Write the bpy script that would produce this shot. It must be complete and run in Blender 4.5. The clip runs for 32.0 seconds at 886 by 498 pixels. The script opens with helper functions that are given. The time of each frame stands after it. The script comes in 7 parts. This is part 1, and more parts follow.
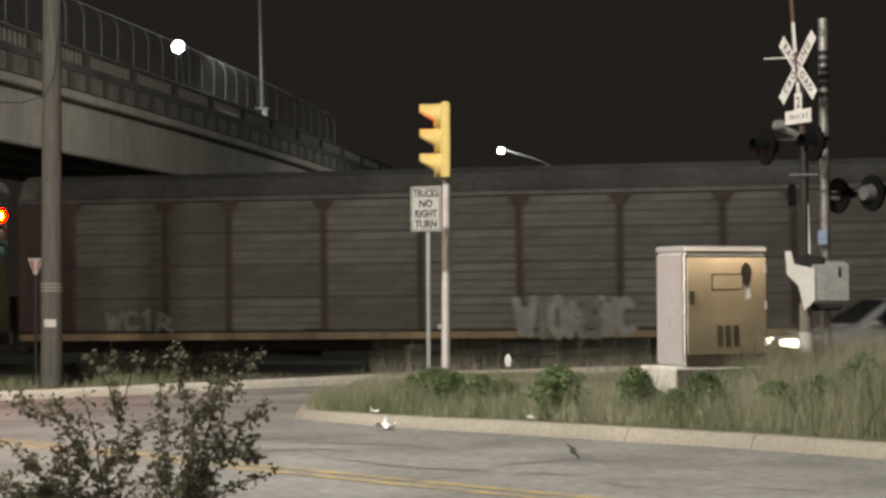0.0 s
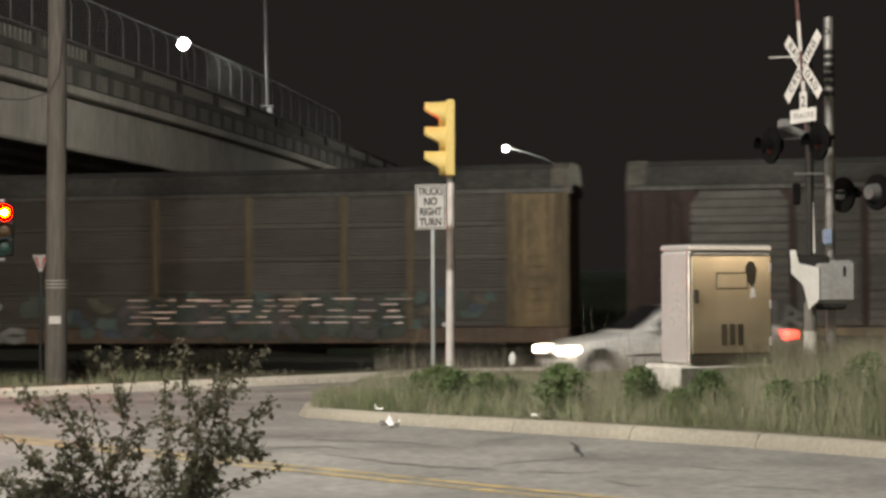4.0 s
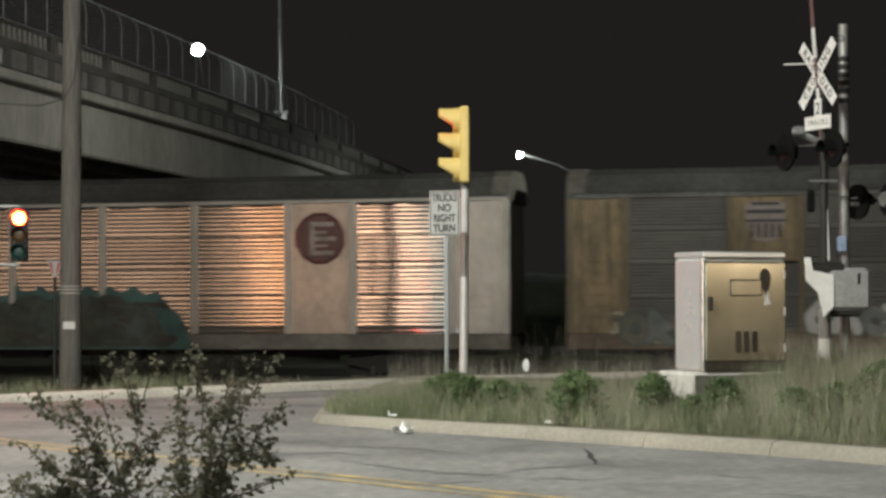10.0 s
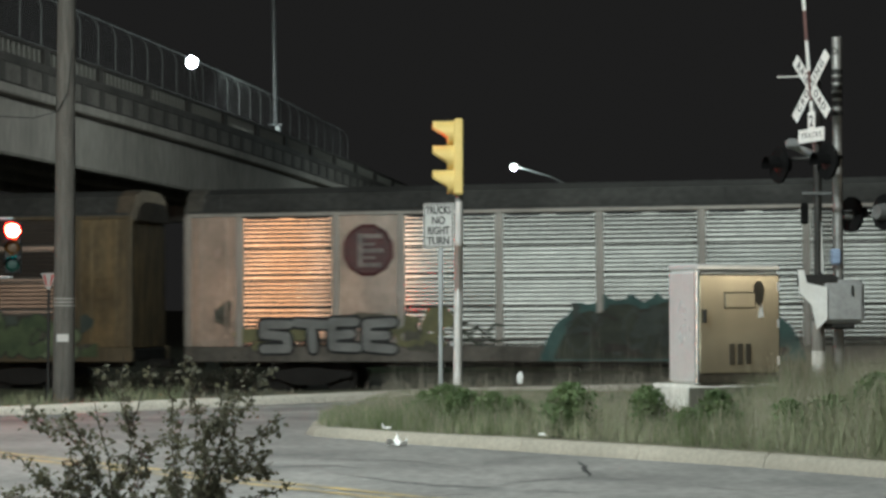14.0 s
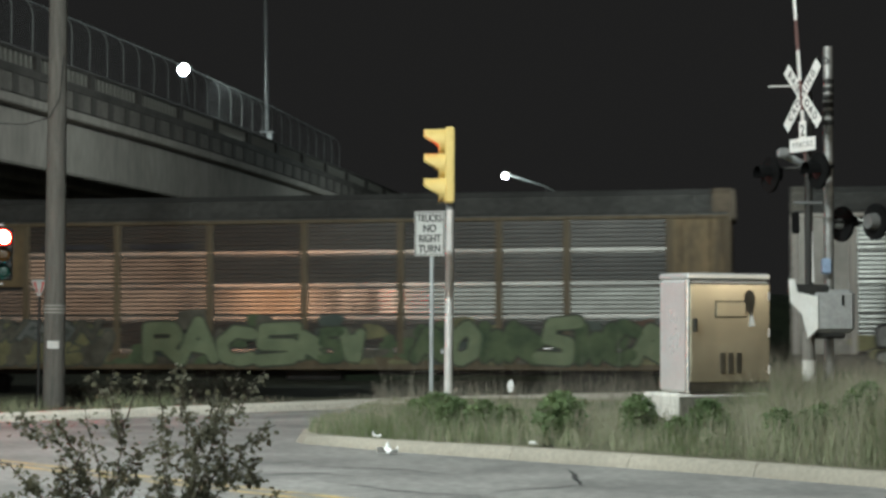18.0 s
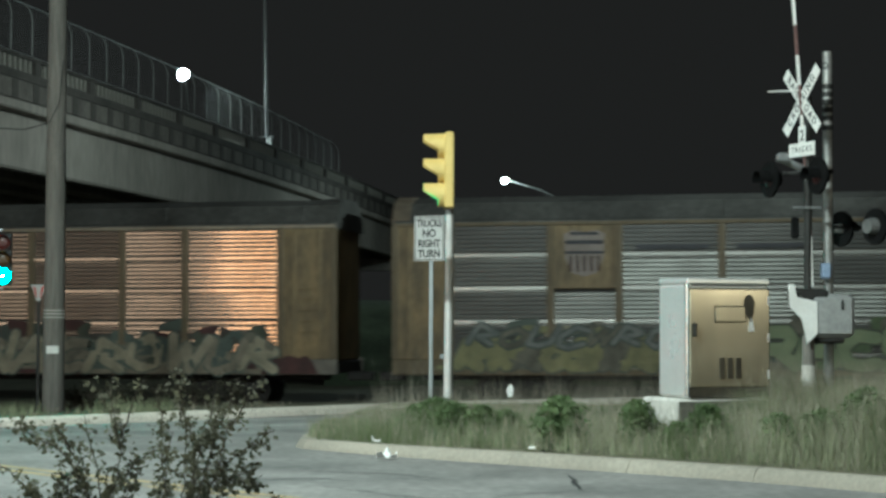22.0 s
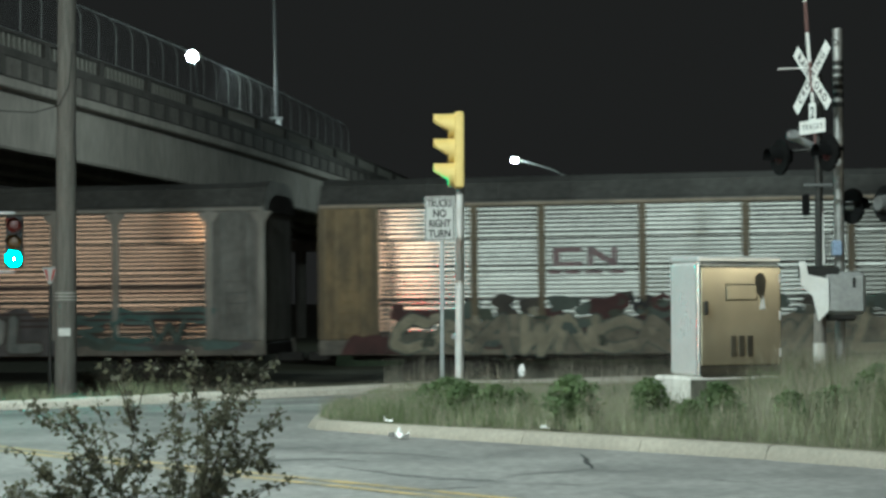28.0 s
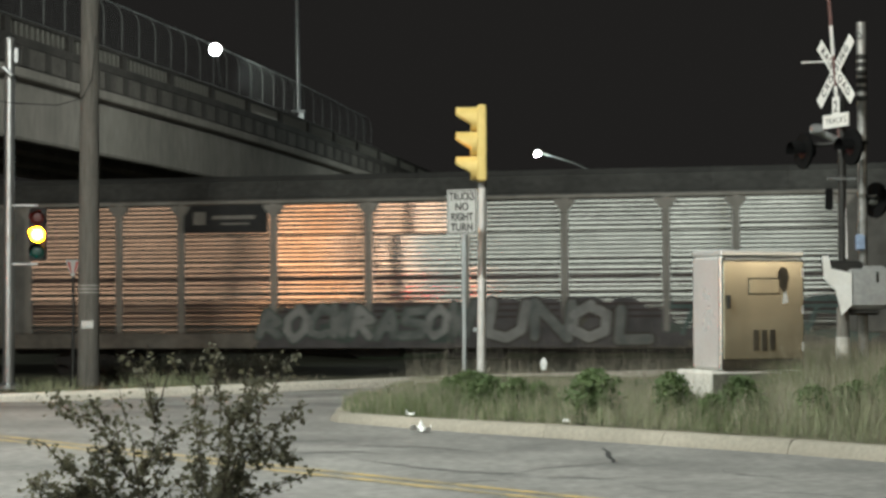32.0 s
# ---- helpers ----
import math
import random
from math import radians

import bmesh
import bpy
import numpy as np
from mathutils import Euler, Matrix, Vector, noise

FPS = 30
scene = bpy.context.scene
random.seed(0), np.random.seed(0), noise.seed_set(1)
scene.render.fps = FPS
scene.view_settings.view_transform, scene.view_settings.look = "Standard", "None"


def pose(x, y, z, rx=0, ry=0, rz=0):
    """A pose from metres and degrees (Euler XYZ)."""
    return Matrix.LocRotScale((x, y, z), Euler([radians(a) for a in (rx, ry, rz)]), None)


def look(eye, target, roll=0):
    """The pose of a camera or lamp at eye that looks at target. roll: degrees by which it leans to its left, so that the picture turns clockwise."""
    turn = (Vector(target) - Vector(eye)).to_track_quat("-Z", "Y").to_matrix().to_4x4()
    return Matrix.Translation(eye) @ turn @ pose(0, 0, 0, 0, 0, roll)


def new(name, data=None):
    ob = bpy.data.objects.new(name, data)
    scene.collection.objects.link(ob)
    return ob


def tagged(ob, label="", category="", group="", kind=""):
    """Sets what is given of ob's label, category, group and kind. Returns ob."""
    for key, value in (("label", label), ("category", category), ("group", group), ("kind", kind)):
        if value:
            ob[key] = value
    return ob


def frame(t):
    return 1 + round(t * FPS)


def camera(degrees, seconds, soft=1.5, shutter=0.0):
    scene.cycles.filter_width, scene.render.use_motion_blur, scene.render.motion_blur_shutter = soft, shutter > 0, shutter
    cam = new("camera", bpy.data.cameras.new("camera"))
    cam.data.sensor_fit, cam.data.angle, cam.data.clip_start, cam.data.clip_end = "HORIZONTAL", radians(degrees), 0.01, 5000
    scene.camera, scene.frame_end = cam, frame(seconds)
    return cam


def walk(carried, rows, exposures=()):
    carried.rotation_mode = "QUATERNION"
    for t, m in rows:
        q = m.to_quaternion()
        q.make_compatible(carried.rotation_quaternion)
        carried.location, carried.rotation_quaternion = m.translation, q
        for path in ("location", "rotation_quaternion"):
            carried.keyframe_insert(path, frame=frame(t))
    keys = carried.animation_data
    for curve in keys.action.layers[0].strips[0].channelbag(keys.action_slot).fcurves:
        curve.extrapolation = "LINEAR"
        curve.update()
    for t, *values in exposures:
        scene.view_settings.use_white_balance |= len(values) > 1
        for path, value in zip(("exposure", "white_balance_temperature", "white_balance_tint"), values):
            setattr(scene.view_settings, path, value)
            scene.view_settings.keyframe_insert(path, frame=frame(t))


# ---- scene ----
cam = camera(26.0, 32.0, soft=3.0, shutter=0.9)
PATH_ROWS = [
    (0, pose(0, 0, 1.35, 91.288, 0.295, -0.302)),
    (0.5, pose(0, 0, 1.35, 91.270, 0.332, -0.277)),
    (1, pose(0, 0, 1.35, 91.250, 0.268, -0.251)),
    (1.5, pose(0, 0, 1.35, 91.248, 0.280, -0.256)),
    (2, pose(0, 0, 1.35, 91.225, 0.259, -0.241)),
    (2.5, pose(0, 0, 1.35, 91.225, 0.236, -0.222)),
    (3, pose(0, 0, 1.35, 91.253, 0.180, -0.221)),
    (3.5, pose(0, 0, 1.35, 91.246, 0.142, -0.198)),
    (5.5, pose(0, 0, 1.35, 91.128, 0.072, -0.058)),
    (6, pose(0, 0, 1.35, 91.102, 0.021, -0.024)),
    (6.5, pose(0, 0, 1.35, 91.118, -0.030, -0.050)),
    (7, pose(0, 0, 1.35, 91.127, 0.015, -0.047)),
    (7.5, pose(0, 0, 1.35, 91.142, 0.031, -0.011)),
    (8, pose(0, 0, 1.35, 91.201, -0.013, 0.079)),
    (8.5, pose(0, 0, 1.35, 91.243, -0.036, 0.155)),
    (9, pose(0, 0, 1.35, 91.302, -0.021, 0.217)),
    (9.5, pose(0, 0, 1.35, 91.362, 0.018, 0.240)),
    (10, pose(0, 0, 1.35, 91.419, -0.006, 0.242)),
    (10.5, pose(0, 0, 1.35, 91.445, -0.052, 0.258)),
    (11, pose(0, 0, 1.35, 91.505, -0.039, 0.261)),
    (11.5, pose(0, 0, 1.35, 91.569, -0.017, 0.241)),
    (12, pose(0, 0, 1.35, 91.627, -0.025, 0.214)),
    (12.5, pose(0, 0, 1.35, 91.666, 0.005, 0.171)),
    (13, pose(0, 0, 1.35, 91.715, 0.008, 0.144)),
    (13.5, pose(0, 0, 1.35, 91.746, -0.005, 0.092)),
    (14, pose(0, 0, 1.35, 91.791, -0.002, 0.061)),
    (14.5, pose(0, 0, 1.35, 91.840, -0.059, 0.032)),
    (16.5, pose(0, 0, 1.35, 91.963, -0.134, -0.092)),
    (17, pose(0, 0, 1.35, 91.991, -0.159, -0.120)),
    (17.5, pose(0, 0, 1.35, 92.016, -0.166, -0.175)),
    (18, pose(0, 0, 1.35, 92.032, -0.193, -0.210)),
    (18.5, pose(0, 0, 1.35, 92.059, -0.181, -0.223)),
    (19, pose(0, 0, 1.35, 92.103, -0.231, -0.223)),
    (19.5, pose(0, 0, 1.35, 92.129, -0.252, -0.233)),
    (20, pose(0, 0, 1.35, 92.163, -0.246, -0.240)),
    (20.5, pose(0, 0, 1.35, 92.178, -0.233, -0.233)),
    (21, pose(0, 0, 1.35, 92.187, -0.213, -0.236)),
    (21.5, pose(0, 0, 1.35, 92.184, -0.224, -0.231)),
    (22, pose(0, 0, 1.35, 92.179, -0.191, -0.226)),
    (22.5, pose(0, 0, 1.35, 92.134, -0.201, -0.250)),
    (23, pose(0, 0, 1.35, 92.047, -0.135, -0.452)),
    (23.5, pose(0, 0, 1.35, 91.886, -0.145, -0.504)),
    (24, pose(0, 0, 1.35, 91.706, -0.096, -0.478)),
    (24.5, pose(0, 0, 1.35, 91.742, -0.088, -0.515)),
    (25, pose(0, 0, 1.35, 91.780, -0.109, -0.547)),
    (25.5, pose(0, 0, 1.35, 91.733, 0.018, -0.421)),
    (27.5, pose(0, 0, 1.35, 91.573, 0.211, 0.010)),
    (28, pose(0, 0, 1.35, 91.581, 0.199, 0.106)),
    (28.5, pose(0, 0, 1.35, 91.528, 0.197, 0.296)),
    (29, pose(0, 0, 1.35, 91.558, 0.177, 0.444)),
    (29.5, pose(0, 0, 1.35, 91.557, 0.179, 0.600)),
    (30, pose(0, 0, 1.35, 91.572, 0.098, 0.667)),
    (30.5, pose(0, 0, 1.35, 91.590, 0.087, 0.691)),
    (31, pose(0, 0, 1.35, 91.496, 0.082, 0.760)),
    (31.5, pose(0, 0, 1.35, 91.419, 0.081, 0.792)),
    (32, pose(0, 0, 1.35, 91.383, 0.064, 0.765)),
]
# white balance follows the camera's own drift as the signal lamp changes colour
walk(cam, PATH_ROWS, exposures=[(0, 0.0, 7000, 10), (9.4, 0.0, 7000, 10), (10.6, -0.18, 5930, -2), (12.5, -0.2, 5930, -2), (14.5, -0.1, 5930, -2), (18.1, 0.0, 5930, -2), (18.5, 0.0, 5650, -11), (30.3, 0.0, 5650, -11), (30.6, 0.0, 6300, 0), (32, 0.0, 6300, 0)])

# ---- night sky glow, the street lighting and added fill lights ----
world = bpy.data.worlds.new("night_sky")
scene.world = world
world.use_nodes = True
world.node_tree.nodes["Background"].inputs[0].default_value = (0.0134, 0.0118, 0.0114, 1)
world.node_tree.nodes["Background"].inputs[1].default_value = 1.1


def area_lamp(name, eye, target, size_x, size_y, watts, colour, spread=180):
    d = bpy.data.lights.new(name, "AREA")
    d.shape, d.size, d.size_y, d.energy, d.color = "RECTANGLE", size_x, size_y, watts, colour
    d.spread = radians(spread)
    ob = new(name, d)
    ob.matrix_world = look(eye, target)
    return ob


# unseen cool white and sodium fills added behind the camera, for the slats' reflections
area_lamp("white_fill_light", (-12.15, -4.0, 3.8), (0.0, 52.0, 2.0), 29.0, 7.0, 1290, (0.95, 1.0, 0.965))
# the gap beside this second fill leaves a dark band in the reflections
area_lamp("second_white_fill_light", (-30.0, -4.0, 3.8), (-4.0, 52.0, 2.0), 4.6, 7.0, 160, (0.96, 1.0, 0.96))
area_lamp("sodium_fill_light", (-31.8, -4.3, 3.6), (-4.5, 52.0, 2.5), 10.4, 6.6, 1050, (1.0, 0.47, 0.24))
area_lamp("far_sodium_fill_light", (-46.2, -4.0, 3.6), (-8.0, 52.0, 2.5), 18.4, 6.6, 620, (1.0, 0.62, 0.44))
# street lamp above the road
area_lamp("street_lamp_light", (-8.2, 10.0, 15.0), (1.5, 21.5, 0.0), 3.0, 1.5, 7000, (1.0, 0.985, 0.94))
# unseen light added to brighten the side road and far kerb
area_lamp("side_road_fill_light", (-14.5, 33.0, 10.0), (-3.0, 32.5, 0.0), 0.8, 0.5, 370, (1.0, 0.99, 0.93), 62)
# unseen narrow light added to brighten the side of the bridge
area_lamp("bridge_fill_light", (21.0, 44.0, 11.0), (-12.0, 64.0, 8.0), 0.8, 0.5, 640, (0.97, 1.0, 0.95), 55)
# unseen warm light added so the cabinet door shows a golden reflection
area_lamp("door_fill_light", (21.0, 10.4, 3.6), (3.0, 23.0, 1.0), 0.5, 1.0, 260, (1.0, 0.80, 0.60))


def lamp_glow(name, place, watts, colour):
    d = bpy.data.lights.new(name, "POINT")
    d.energy, d.color, d.shadow_soft_size = watts, colour, 0.25
    new(name, d).location = place


# the lit street lamp seen beyond the railway
lamp_glow("far_lamp_light", (3.57, 99.4, 8.1), 1100, (0.92, 1.0, 0.96))


# ---- materials ----
def mat(name, col, rough=0.6, metal=0.0, col2=None, var=0.3, scale=3.0, fine=40.0, bump=0.15, per_object=0.0, emit=None, strength=0.0, stretch=(1, 1, 1), grain=0.5, rvar=0.09):
    m = bpy.data.materials.new(name)
    m.use_nodes = True
    nt = m.node_tree
    b = nt.nodes["Principled BSDF"]
    b.inputs["Roughness"].default_value = rough
    b.inputs["Metallic"].default_value = metal
    c2 = col2 or tuple(x * (1 - var) for x in col)
    tc = nt.nodes.new("ShaderNodeTexCoord")
    mp = nt.nodes.new("ShaderNodeMapping")
    mp.inputs["Scale"].default_value = stretch
    nt.links.new(tc.outputs["Object"], mp.inputs["Vector"])
    n1 = nt.nodes.new("ShaderNodeTexNoise")
    n1.inputs["Scale"].default_value, n1.inputs["Detail"].default_value = scale, 5
    n2 = nt.nodes.new("ShaderNodeTexNoise")
    n2.inputs["Scale"].default_value, n2.inputs["Detail"].default_value = fine, 3
    for n in (n1, n2):
        nt.links.new(mp.outputs[0], n.inputs["Vector"])
    mix = nt.nodes.new("ShaderNodeMix")
    mix.data_type = "RGBA"
    mix.inputs[6].default_value, mix.inputs[7].default_value = (*col, 1), (*c2, 1)
    ramp = nt.nodes.new("ShaderNodeMapRange")
    ramp.inputs[1].default_value, ramp.inputs[2].default_value = 0.32, 0.68
    nt.links.new(n1.outputs["Fac"], ramp.inputs[0])
    nt.links.new(ramp.outputs[0], mix.inputs[0])
    mul = nt.nodes.new("ShaderNodeMix")
    mul.data_type, mul.blend_type = "RGBA", "MULTIPLY"
    mul.inputs[0].default_value = grain
    nt.links.new(mix.outputs[2], mul.inputs[6])
    rr = nt.nodes.new("ShaderNodeMapRange")
    rr.inputs[1].default_value, rr.inputs[2].default_value, rr.inputs[3].default_value, rr.inputs[4].default_value = 0.3, 0.7, 0.55, 1.3
    nt.links.new(n2.outputs["Fac"], rr.inputs[0])
    nt.links.new(rr.outputs[0], mul.inputs[7])
    last = mul.outputs[2]
    if per_object:
        oi = nt.nodes.new("ShaderNodeObjectInfo")
        r2 = nt.nodes.new("ShaderNodeMapRange")
        r2.inputs[3].default_value, r2.inputs[4].default_value = 1 - per_object, 1 + per_object
        nt.links.new(oi.outputs["Random"], r2.inputs[0])
        m2 = nt.nodes.new("ShaderNodeMix")
        m2.data_type, m2.blend_type = "RGBA", "MULTIPLY"
        m2.inputs[0].default_value = 1.0
        nt.links.new(last, m2.inputs[6])
        nt.links.new(r2.outputs[0], m2.inputs[7])
        last = m2.outputs[2]
    nt.links.new(last, b.inputs["Base Color"])
    rv = nt.nodes.new("ShaderNodeMapRange")
    rv.inputs[3].default_value, rv.inputs[4].default_value = max(0.02, rough - rvar), min(1, rough + rvar)
    nt.links.new(n1.outputs["Fac"], rv.inputs[0])
    nt.links.new(rv.outputs[0], b.inputs["Roughness"])
    if bump:
        bp = nt.nodes.new("ShaderNodeBump")
        bp.inputs["Strength"].default_value, bp.inputs["Distance"].default_value = bump, 0.02
        nt.links.new(n2.outputs["Fac"], bp.inputs["Height"])
        nt.links.new(bp.outputs[0], b.inputs["Normal"])
    if emit:
        b.inputs["Emission Color"].default_value = (*emit, 1)
        b.inputs["Emission Strength"].default_value = strength
    return m


M_ASPHALT = mat("asphalt", (0.215, 0.208, 0.195), 0.85, 0, (0.118, 0.115, 0.109), scale=0.75, fine=9, bump=0.35, grain=0.65)
M_CRACK = mat("crack_stain", (0.075, 0.075, 0.072), 0.9, 0, (0.125, 0.122, 0.115), scale=5, fine=26)
M_SEAL = mat("crack_sealer", (0.035, 0.035, 0.035), 0.8)
M_YELLOWLINE = mat("yellow_road_paint", (0.39, 0.285, 0.11), 0.75, 0, (0.16, 0.145, 0.11), scale=3.5, fine=30)
M_CURB = mat("curb_concrete", (0.265, 0.24, 0.195), 0.88, 0, (0.205, 0.187, 0.152), scale=0.9, fine=25, per_object=0.05, bump=0.08, grain=0.3)
M_BANK = mat("bank_grass", (0.075, 0.10, 0.055), 0.95, 0, (0.04, 0.055, 0.03), scale=0.8, fine=6)
M_SOIL = mat("verge_soil", (0.09, 0.085, 0.05), 0.95, 0, (0.05, 0.05, 0.025), scale=1.0, fine=14)
M_BALLAST = mat("track_ballast", (0.09, 0.085, 0.08), 0.95, 0, (0.04, 0.04, 0.038), scale=4, fine=20, bump=0.8)
M_CONCRETE = mat("bridge_concrete", (0.28, 0.25, 0.222), 0.9, 0, (0.185, 0.165, 0.146), scale=0.35, fine=3, stretch=(1, 1, 0.45), grain=0.35)
M_SOOTWALL = mat("soot_stained_concrete", (0.125, 0.11, 0.097), 0.9, 0, (0.07, 0.062, 0.055), scale=0.8, fine=6)
M_BALUSTER = mat("pale_baluster_concrete", (0.24, 0.225, 0.195), 0.85, 0, (0.13, 0.12, 0.105), scale=0.25, fine=8)
M_PARAPET = mat("blackened_concrete", (0.062, 0.054, 0.048), 0.9, 0, (0.036, 0.032, 0.028), scale=0.6, fine=8)
M_CONC_LIGHT = mat("pad_concrete", (0.58, 0.56, 0.51), 0.85, 0, (0.46, 0.44, 0.40), scale=3, fine=30, bump=0.08, grain=0.3)
M_SHADECONC = mat("shaded_concrete", (0.13, 0.125, 0.10), 0.95, 0, (0.075, 0.075, 0.058), scale=3, fine=14)
M_GALV = mat("galvanised_steel", (0.55, 0.56, 0.56), 0.38, 0.85, (0.45, 0.46, 0.46), scale=4, fine=50, bump=0.0, grain=0.15)
M_ALU = mat("brushed_aluminium", (0.74, 0.735, 0.725), 0.3, 0.5, (0.63, 0.625, 0.61), scale=1.6, fine=30, bump=0.0, grain=0.1)
M_MECH = mat("weathered_grey_enamel", (0.44, 0.44, 0.43), 0.5, 0.4, (0.33, 0.33, 0.32), scale=3, fine=20, bump=0.05, grain=0.3)
M_POST = mat("bright_galvanised_post", (0.66, 0.65, 0.63), 0.38, 0.4, (0.55, 0.54, 0.52), scale=5, fine=40, bump=0.0, grain=0.15)
# pale and dark blotches in the colour stand in for smeared gold reflections
M_ALUDOOR = mat("reflection_mottled_aluminium", (0.62, 0.55, 0.40), 0.17, 0.75, (0.30, 0.27, 0.20), scale=1.9, fine=1.5, bump=0.07, grain=0.5, rvar=0.07)
M_ALUEDGE = mat("worn_aluminium_edge", (0.72, 0.72, 0.70), 0.2, 0.8, (0.62, 0.62, 0.60), scale=3, fine=30, bump=0.0, grain=0.1)
M_DULLGALV = mat("dull_galvanised_steel", (0.20, 0.20, 0.195), 0.6, 0.4, (0.14, 0.14, 0.135), scale=5, bump=0.0)
M_FENCE = mat("dull_fence_steel", (0.26, 0.26, 0.25), 0.6, 0.3, (0.18, 0.18, 0.172), scale=3, bump=0.0)
M_WIRE = mat("fence_wire", (0.10, 0.10, 0.097), 0.85, 0.0, (0.07, 0.07, 0.068), scale=3, bump=0.0)
M_MAST = mat("mottled_mast_steel", (0.42, 0.41, 0.39), 0.48, 0.6, (0.20, 0.195, 0.185), scale=2.2, fine=12, bump=0.0, grain=0.5)
M_ARMRED = mat("faded_red_sheeting", (0.15, 0.075, 0.065), 0.6, 0, (0.12, 0.06, 0.055), scale=4)
M_FLASH = mat("sooty_black_enamel", (0.005, 0.005, 0.005), 0.75, 0, (0.009, 0.009, 0.009), scale=4)
M_BROWNMETAL = mat("dark_brown_metal", (0.09, 0.08, 0.06), 0.45, 0.5, (0.05, 0.045, 0.035), scale=8)
M_FLASH.node_tree.nodes["Principled BSDF"].inputs["Specular IOR Level"].default_value = 0.08
M_BLUEBOX = mat("blue_grey_enamel", (0.32, 0.40, 0.55), 0.45, 0.2, (0.22, 0.28, 0.40), scale=6, bump=0.0)
M_CURBPALE = mat("pale_curb_concrete", (0.56, 0.52, 0.45), 0.88, 0, (0.42, 0.39, 0.33), scale=1.2, fine=25, per_object=0.08)
M_DARKSTEEL = mat("dark_steel", (0.035, 0.033, 0.03), 0.6, 0.4, (0.02, 0.02, 0.018), scale=4)
M_BLACK = mat("black_paint", (0.012, 0.012, 0.012), 0.5, 0, (0.02, 0.02, 0.02), scale=4)
M_SIGYELLOW = mat("signal_yellow", (0.70, 0.53, 0.19), 0.5, 0, (0.60, 0.44, 0.14), scale=5, fine=60, bump=0.0, grain=0.1)
M_WHITE = mat("sign_white", (0.78, 0.77, 0.74), 0.5, 0, (0.68, 0.66, 0.62), scale=5, fine=30, bump=0.0, grain=0.15)
M_SIGNGREY = mat("sign_sheet_white", (0.42, 0.42, 0.40), 0.5, 0, (0.36, 0.36, 0.34), scale=6, fine=40, bump=0.0, grain=0.15)
M_INK = mat("sign_black_ink", (0.015, 0.015, 0.015), 0.5)
M_REDPAINT = mat("red_paint", (0.42, 0.06, 0.05), 0.5, 0, (0.3, 0.05, 0.04))
M_WOOD = mat("weathered_pole_wood", (0.215, 0.20, 0.175), 0.9, 0, (0.14, 0.13, 0.115), scale=2.5, fine=30, stretch=(6, 6, 0.6), bump=0.4)
M_LAMP = mat("lamp_lens", (0.9, 0.9, 0.9), 0.3, emit=(0.95, 1.0, 0.97), strength=320.0)
M_RED_ON = mat("red_lens_lit", (0.6, 0.02, 0.01), 0.3, emit=(1.0, 0.0010, 0.0006), strength=2200.0)
M_AMBER_ON = mat("amber_lens_lit", (0.6, 0.3, 0.02), 0.3, emit=(1.0, 0.27, 0.0006), strength=1300.0)
M_GREEN_ON = mat("green_lens_lit", (0.05, 0.6, 0.4), 0.3, emit=(0.0008, 1.0, 0.75), strength=1300.0)
M_RED_HOT = mat("red_lamp_core", (0.9, 0.5, 0.3), 0.3, emit=(1.0, 0.5, 0.2), strength=40.0)
M_AMBER_HOT = mat("amber_lamp_core", (0.9, 0.7, 0.3), 0.3, emit=(1.0, 0.75, 0.3), strength=40.0)
M_GREEN_HOT = mat("green_lamp_core", (0.6, 0.9, 0.8), 0.3, emit=(0.6, 1.0, 0.9), strength=40.0)
M_RED_OFF = mat("red_lens_dark", (0.10, 0.015, 0.01), 0.25)
M_AMBER_OFF = mat("amber_lens_dark", (0.10, 0.05, 0.01), 0.25)
M_RED_NEAR = mat("red_lens_glow", (0.6, 0.02, 0.01), 0.3, emit=(1.0, 0.02, 0.012), strength=3.0)
M_AMBER_NEAR = mat("amber_lens_glow", (0.6, 0.3, 0.02), 0.3, emit=(1.0, 0.4, 0.02), strength=3.0)
M_GREEN_NEAR = mat("green_lens_glow", (0.05, 0.6, 0.4), 0.3, emit=(0.02, 1.0, 0.82), strength=6.0)
M_GREEN_OFF = mat("green_lens_dark", (0.01, 0.06, 0.045), 0.25)
M_GLASS = mat("tinted_glass", (0.012, 0.013, 0.014), 0.06, 0, bump=0)
M_GLASS.node_tree.nodes["Principled BSDF"].inputs["Specular IOR Level"].default_value = 0.22
M_TYRE = mat("tyre_rubber", (0.02, 0.02, 0.02), 0.85)
M_RIM = mat("alloy_rim", (0.62, 0.62, 0.61), 0.35, 0.25)
M_SILVERCAR = mat("silver_car_paint", (0.37, 0.38, 0.385), 0.28, 0.4, (0.33, 0.34, 0.345), bump=0.0, grain=0.0)
M_CREASE = mat("grey_crease_shadow", (0.16, 0.16, 0.155), 0.4)
M_WHITECAR = mat("white_car_paint", (0.56, 0.56, 0.545), 0.18, 0.0, (0.64, 0.64, 0.62), bump=0.0, grain=0.0)
M_HEAD = mat("headlamp_lit", (0.9, 0.9, 0.85), 0.2, emit=(1.0, 0.86, 0.6), strength=35.0)
M_HEADDIM = mat("headlamp_glass", (0.7, 0.7, 0.7), 0.12)
M_TAIL = mat("tail_lamp_lit", (0.5, 0.02, 0.02), 0.2, emit=(1.0, 0.03, 0.02), strength=30.0)
M_PAPER = mat("litter_paper", (0.8, 0.8, 0.78), 0.8)
M_BARK = mat("shrub_bark", (0.07, 0.055, 0.04), 0.9)
M_LEAF = mat("shrub_leaf", (0.175, 0.165, 0.105), 0.8, 0, (0.105, 0.10, 0.066), scale=9, per_object=0.15)
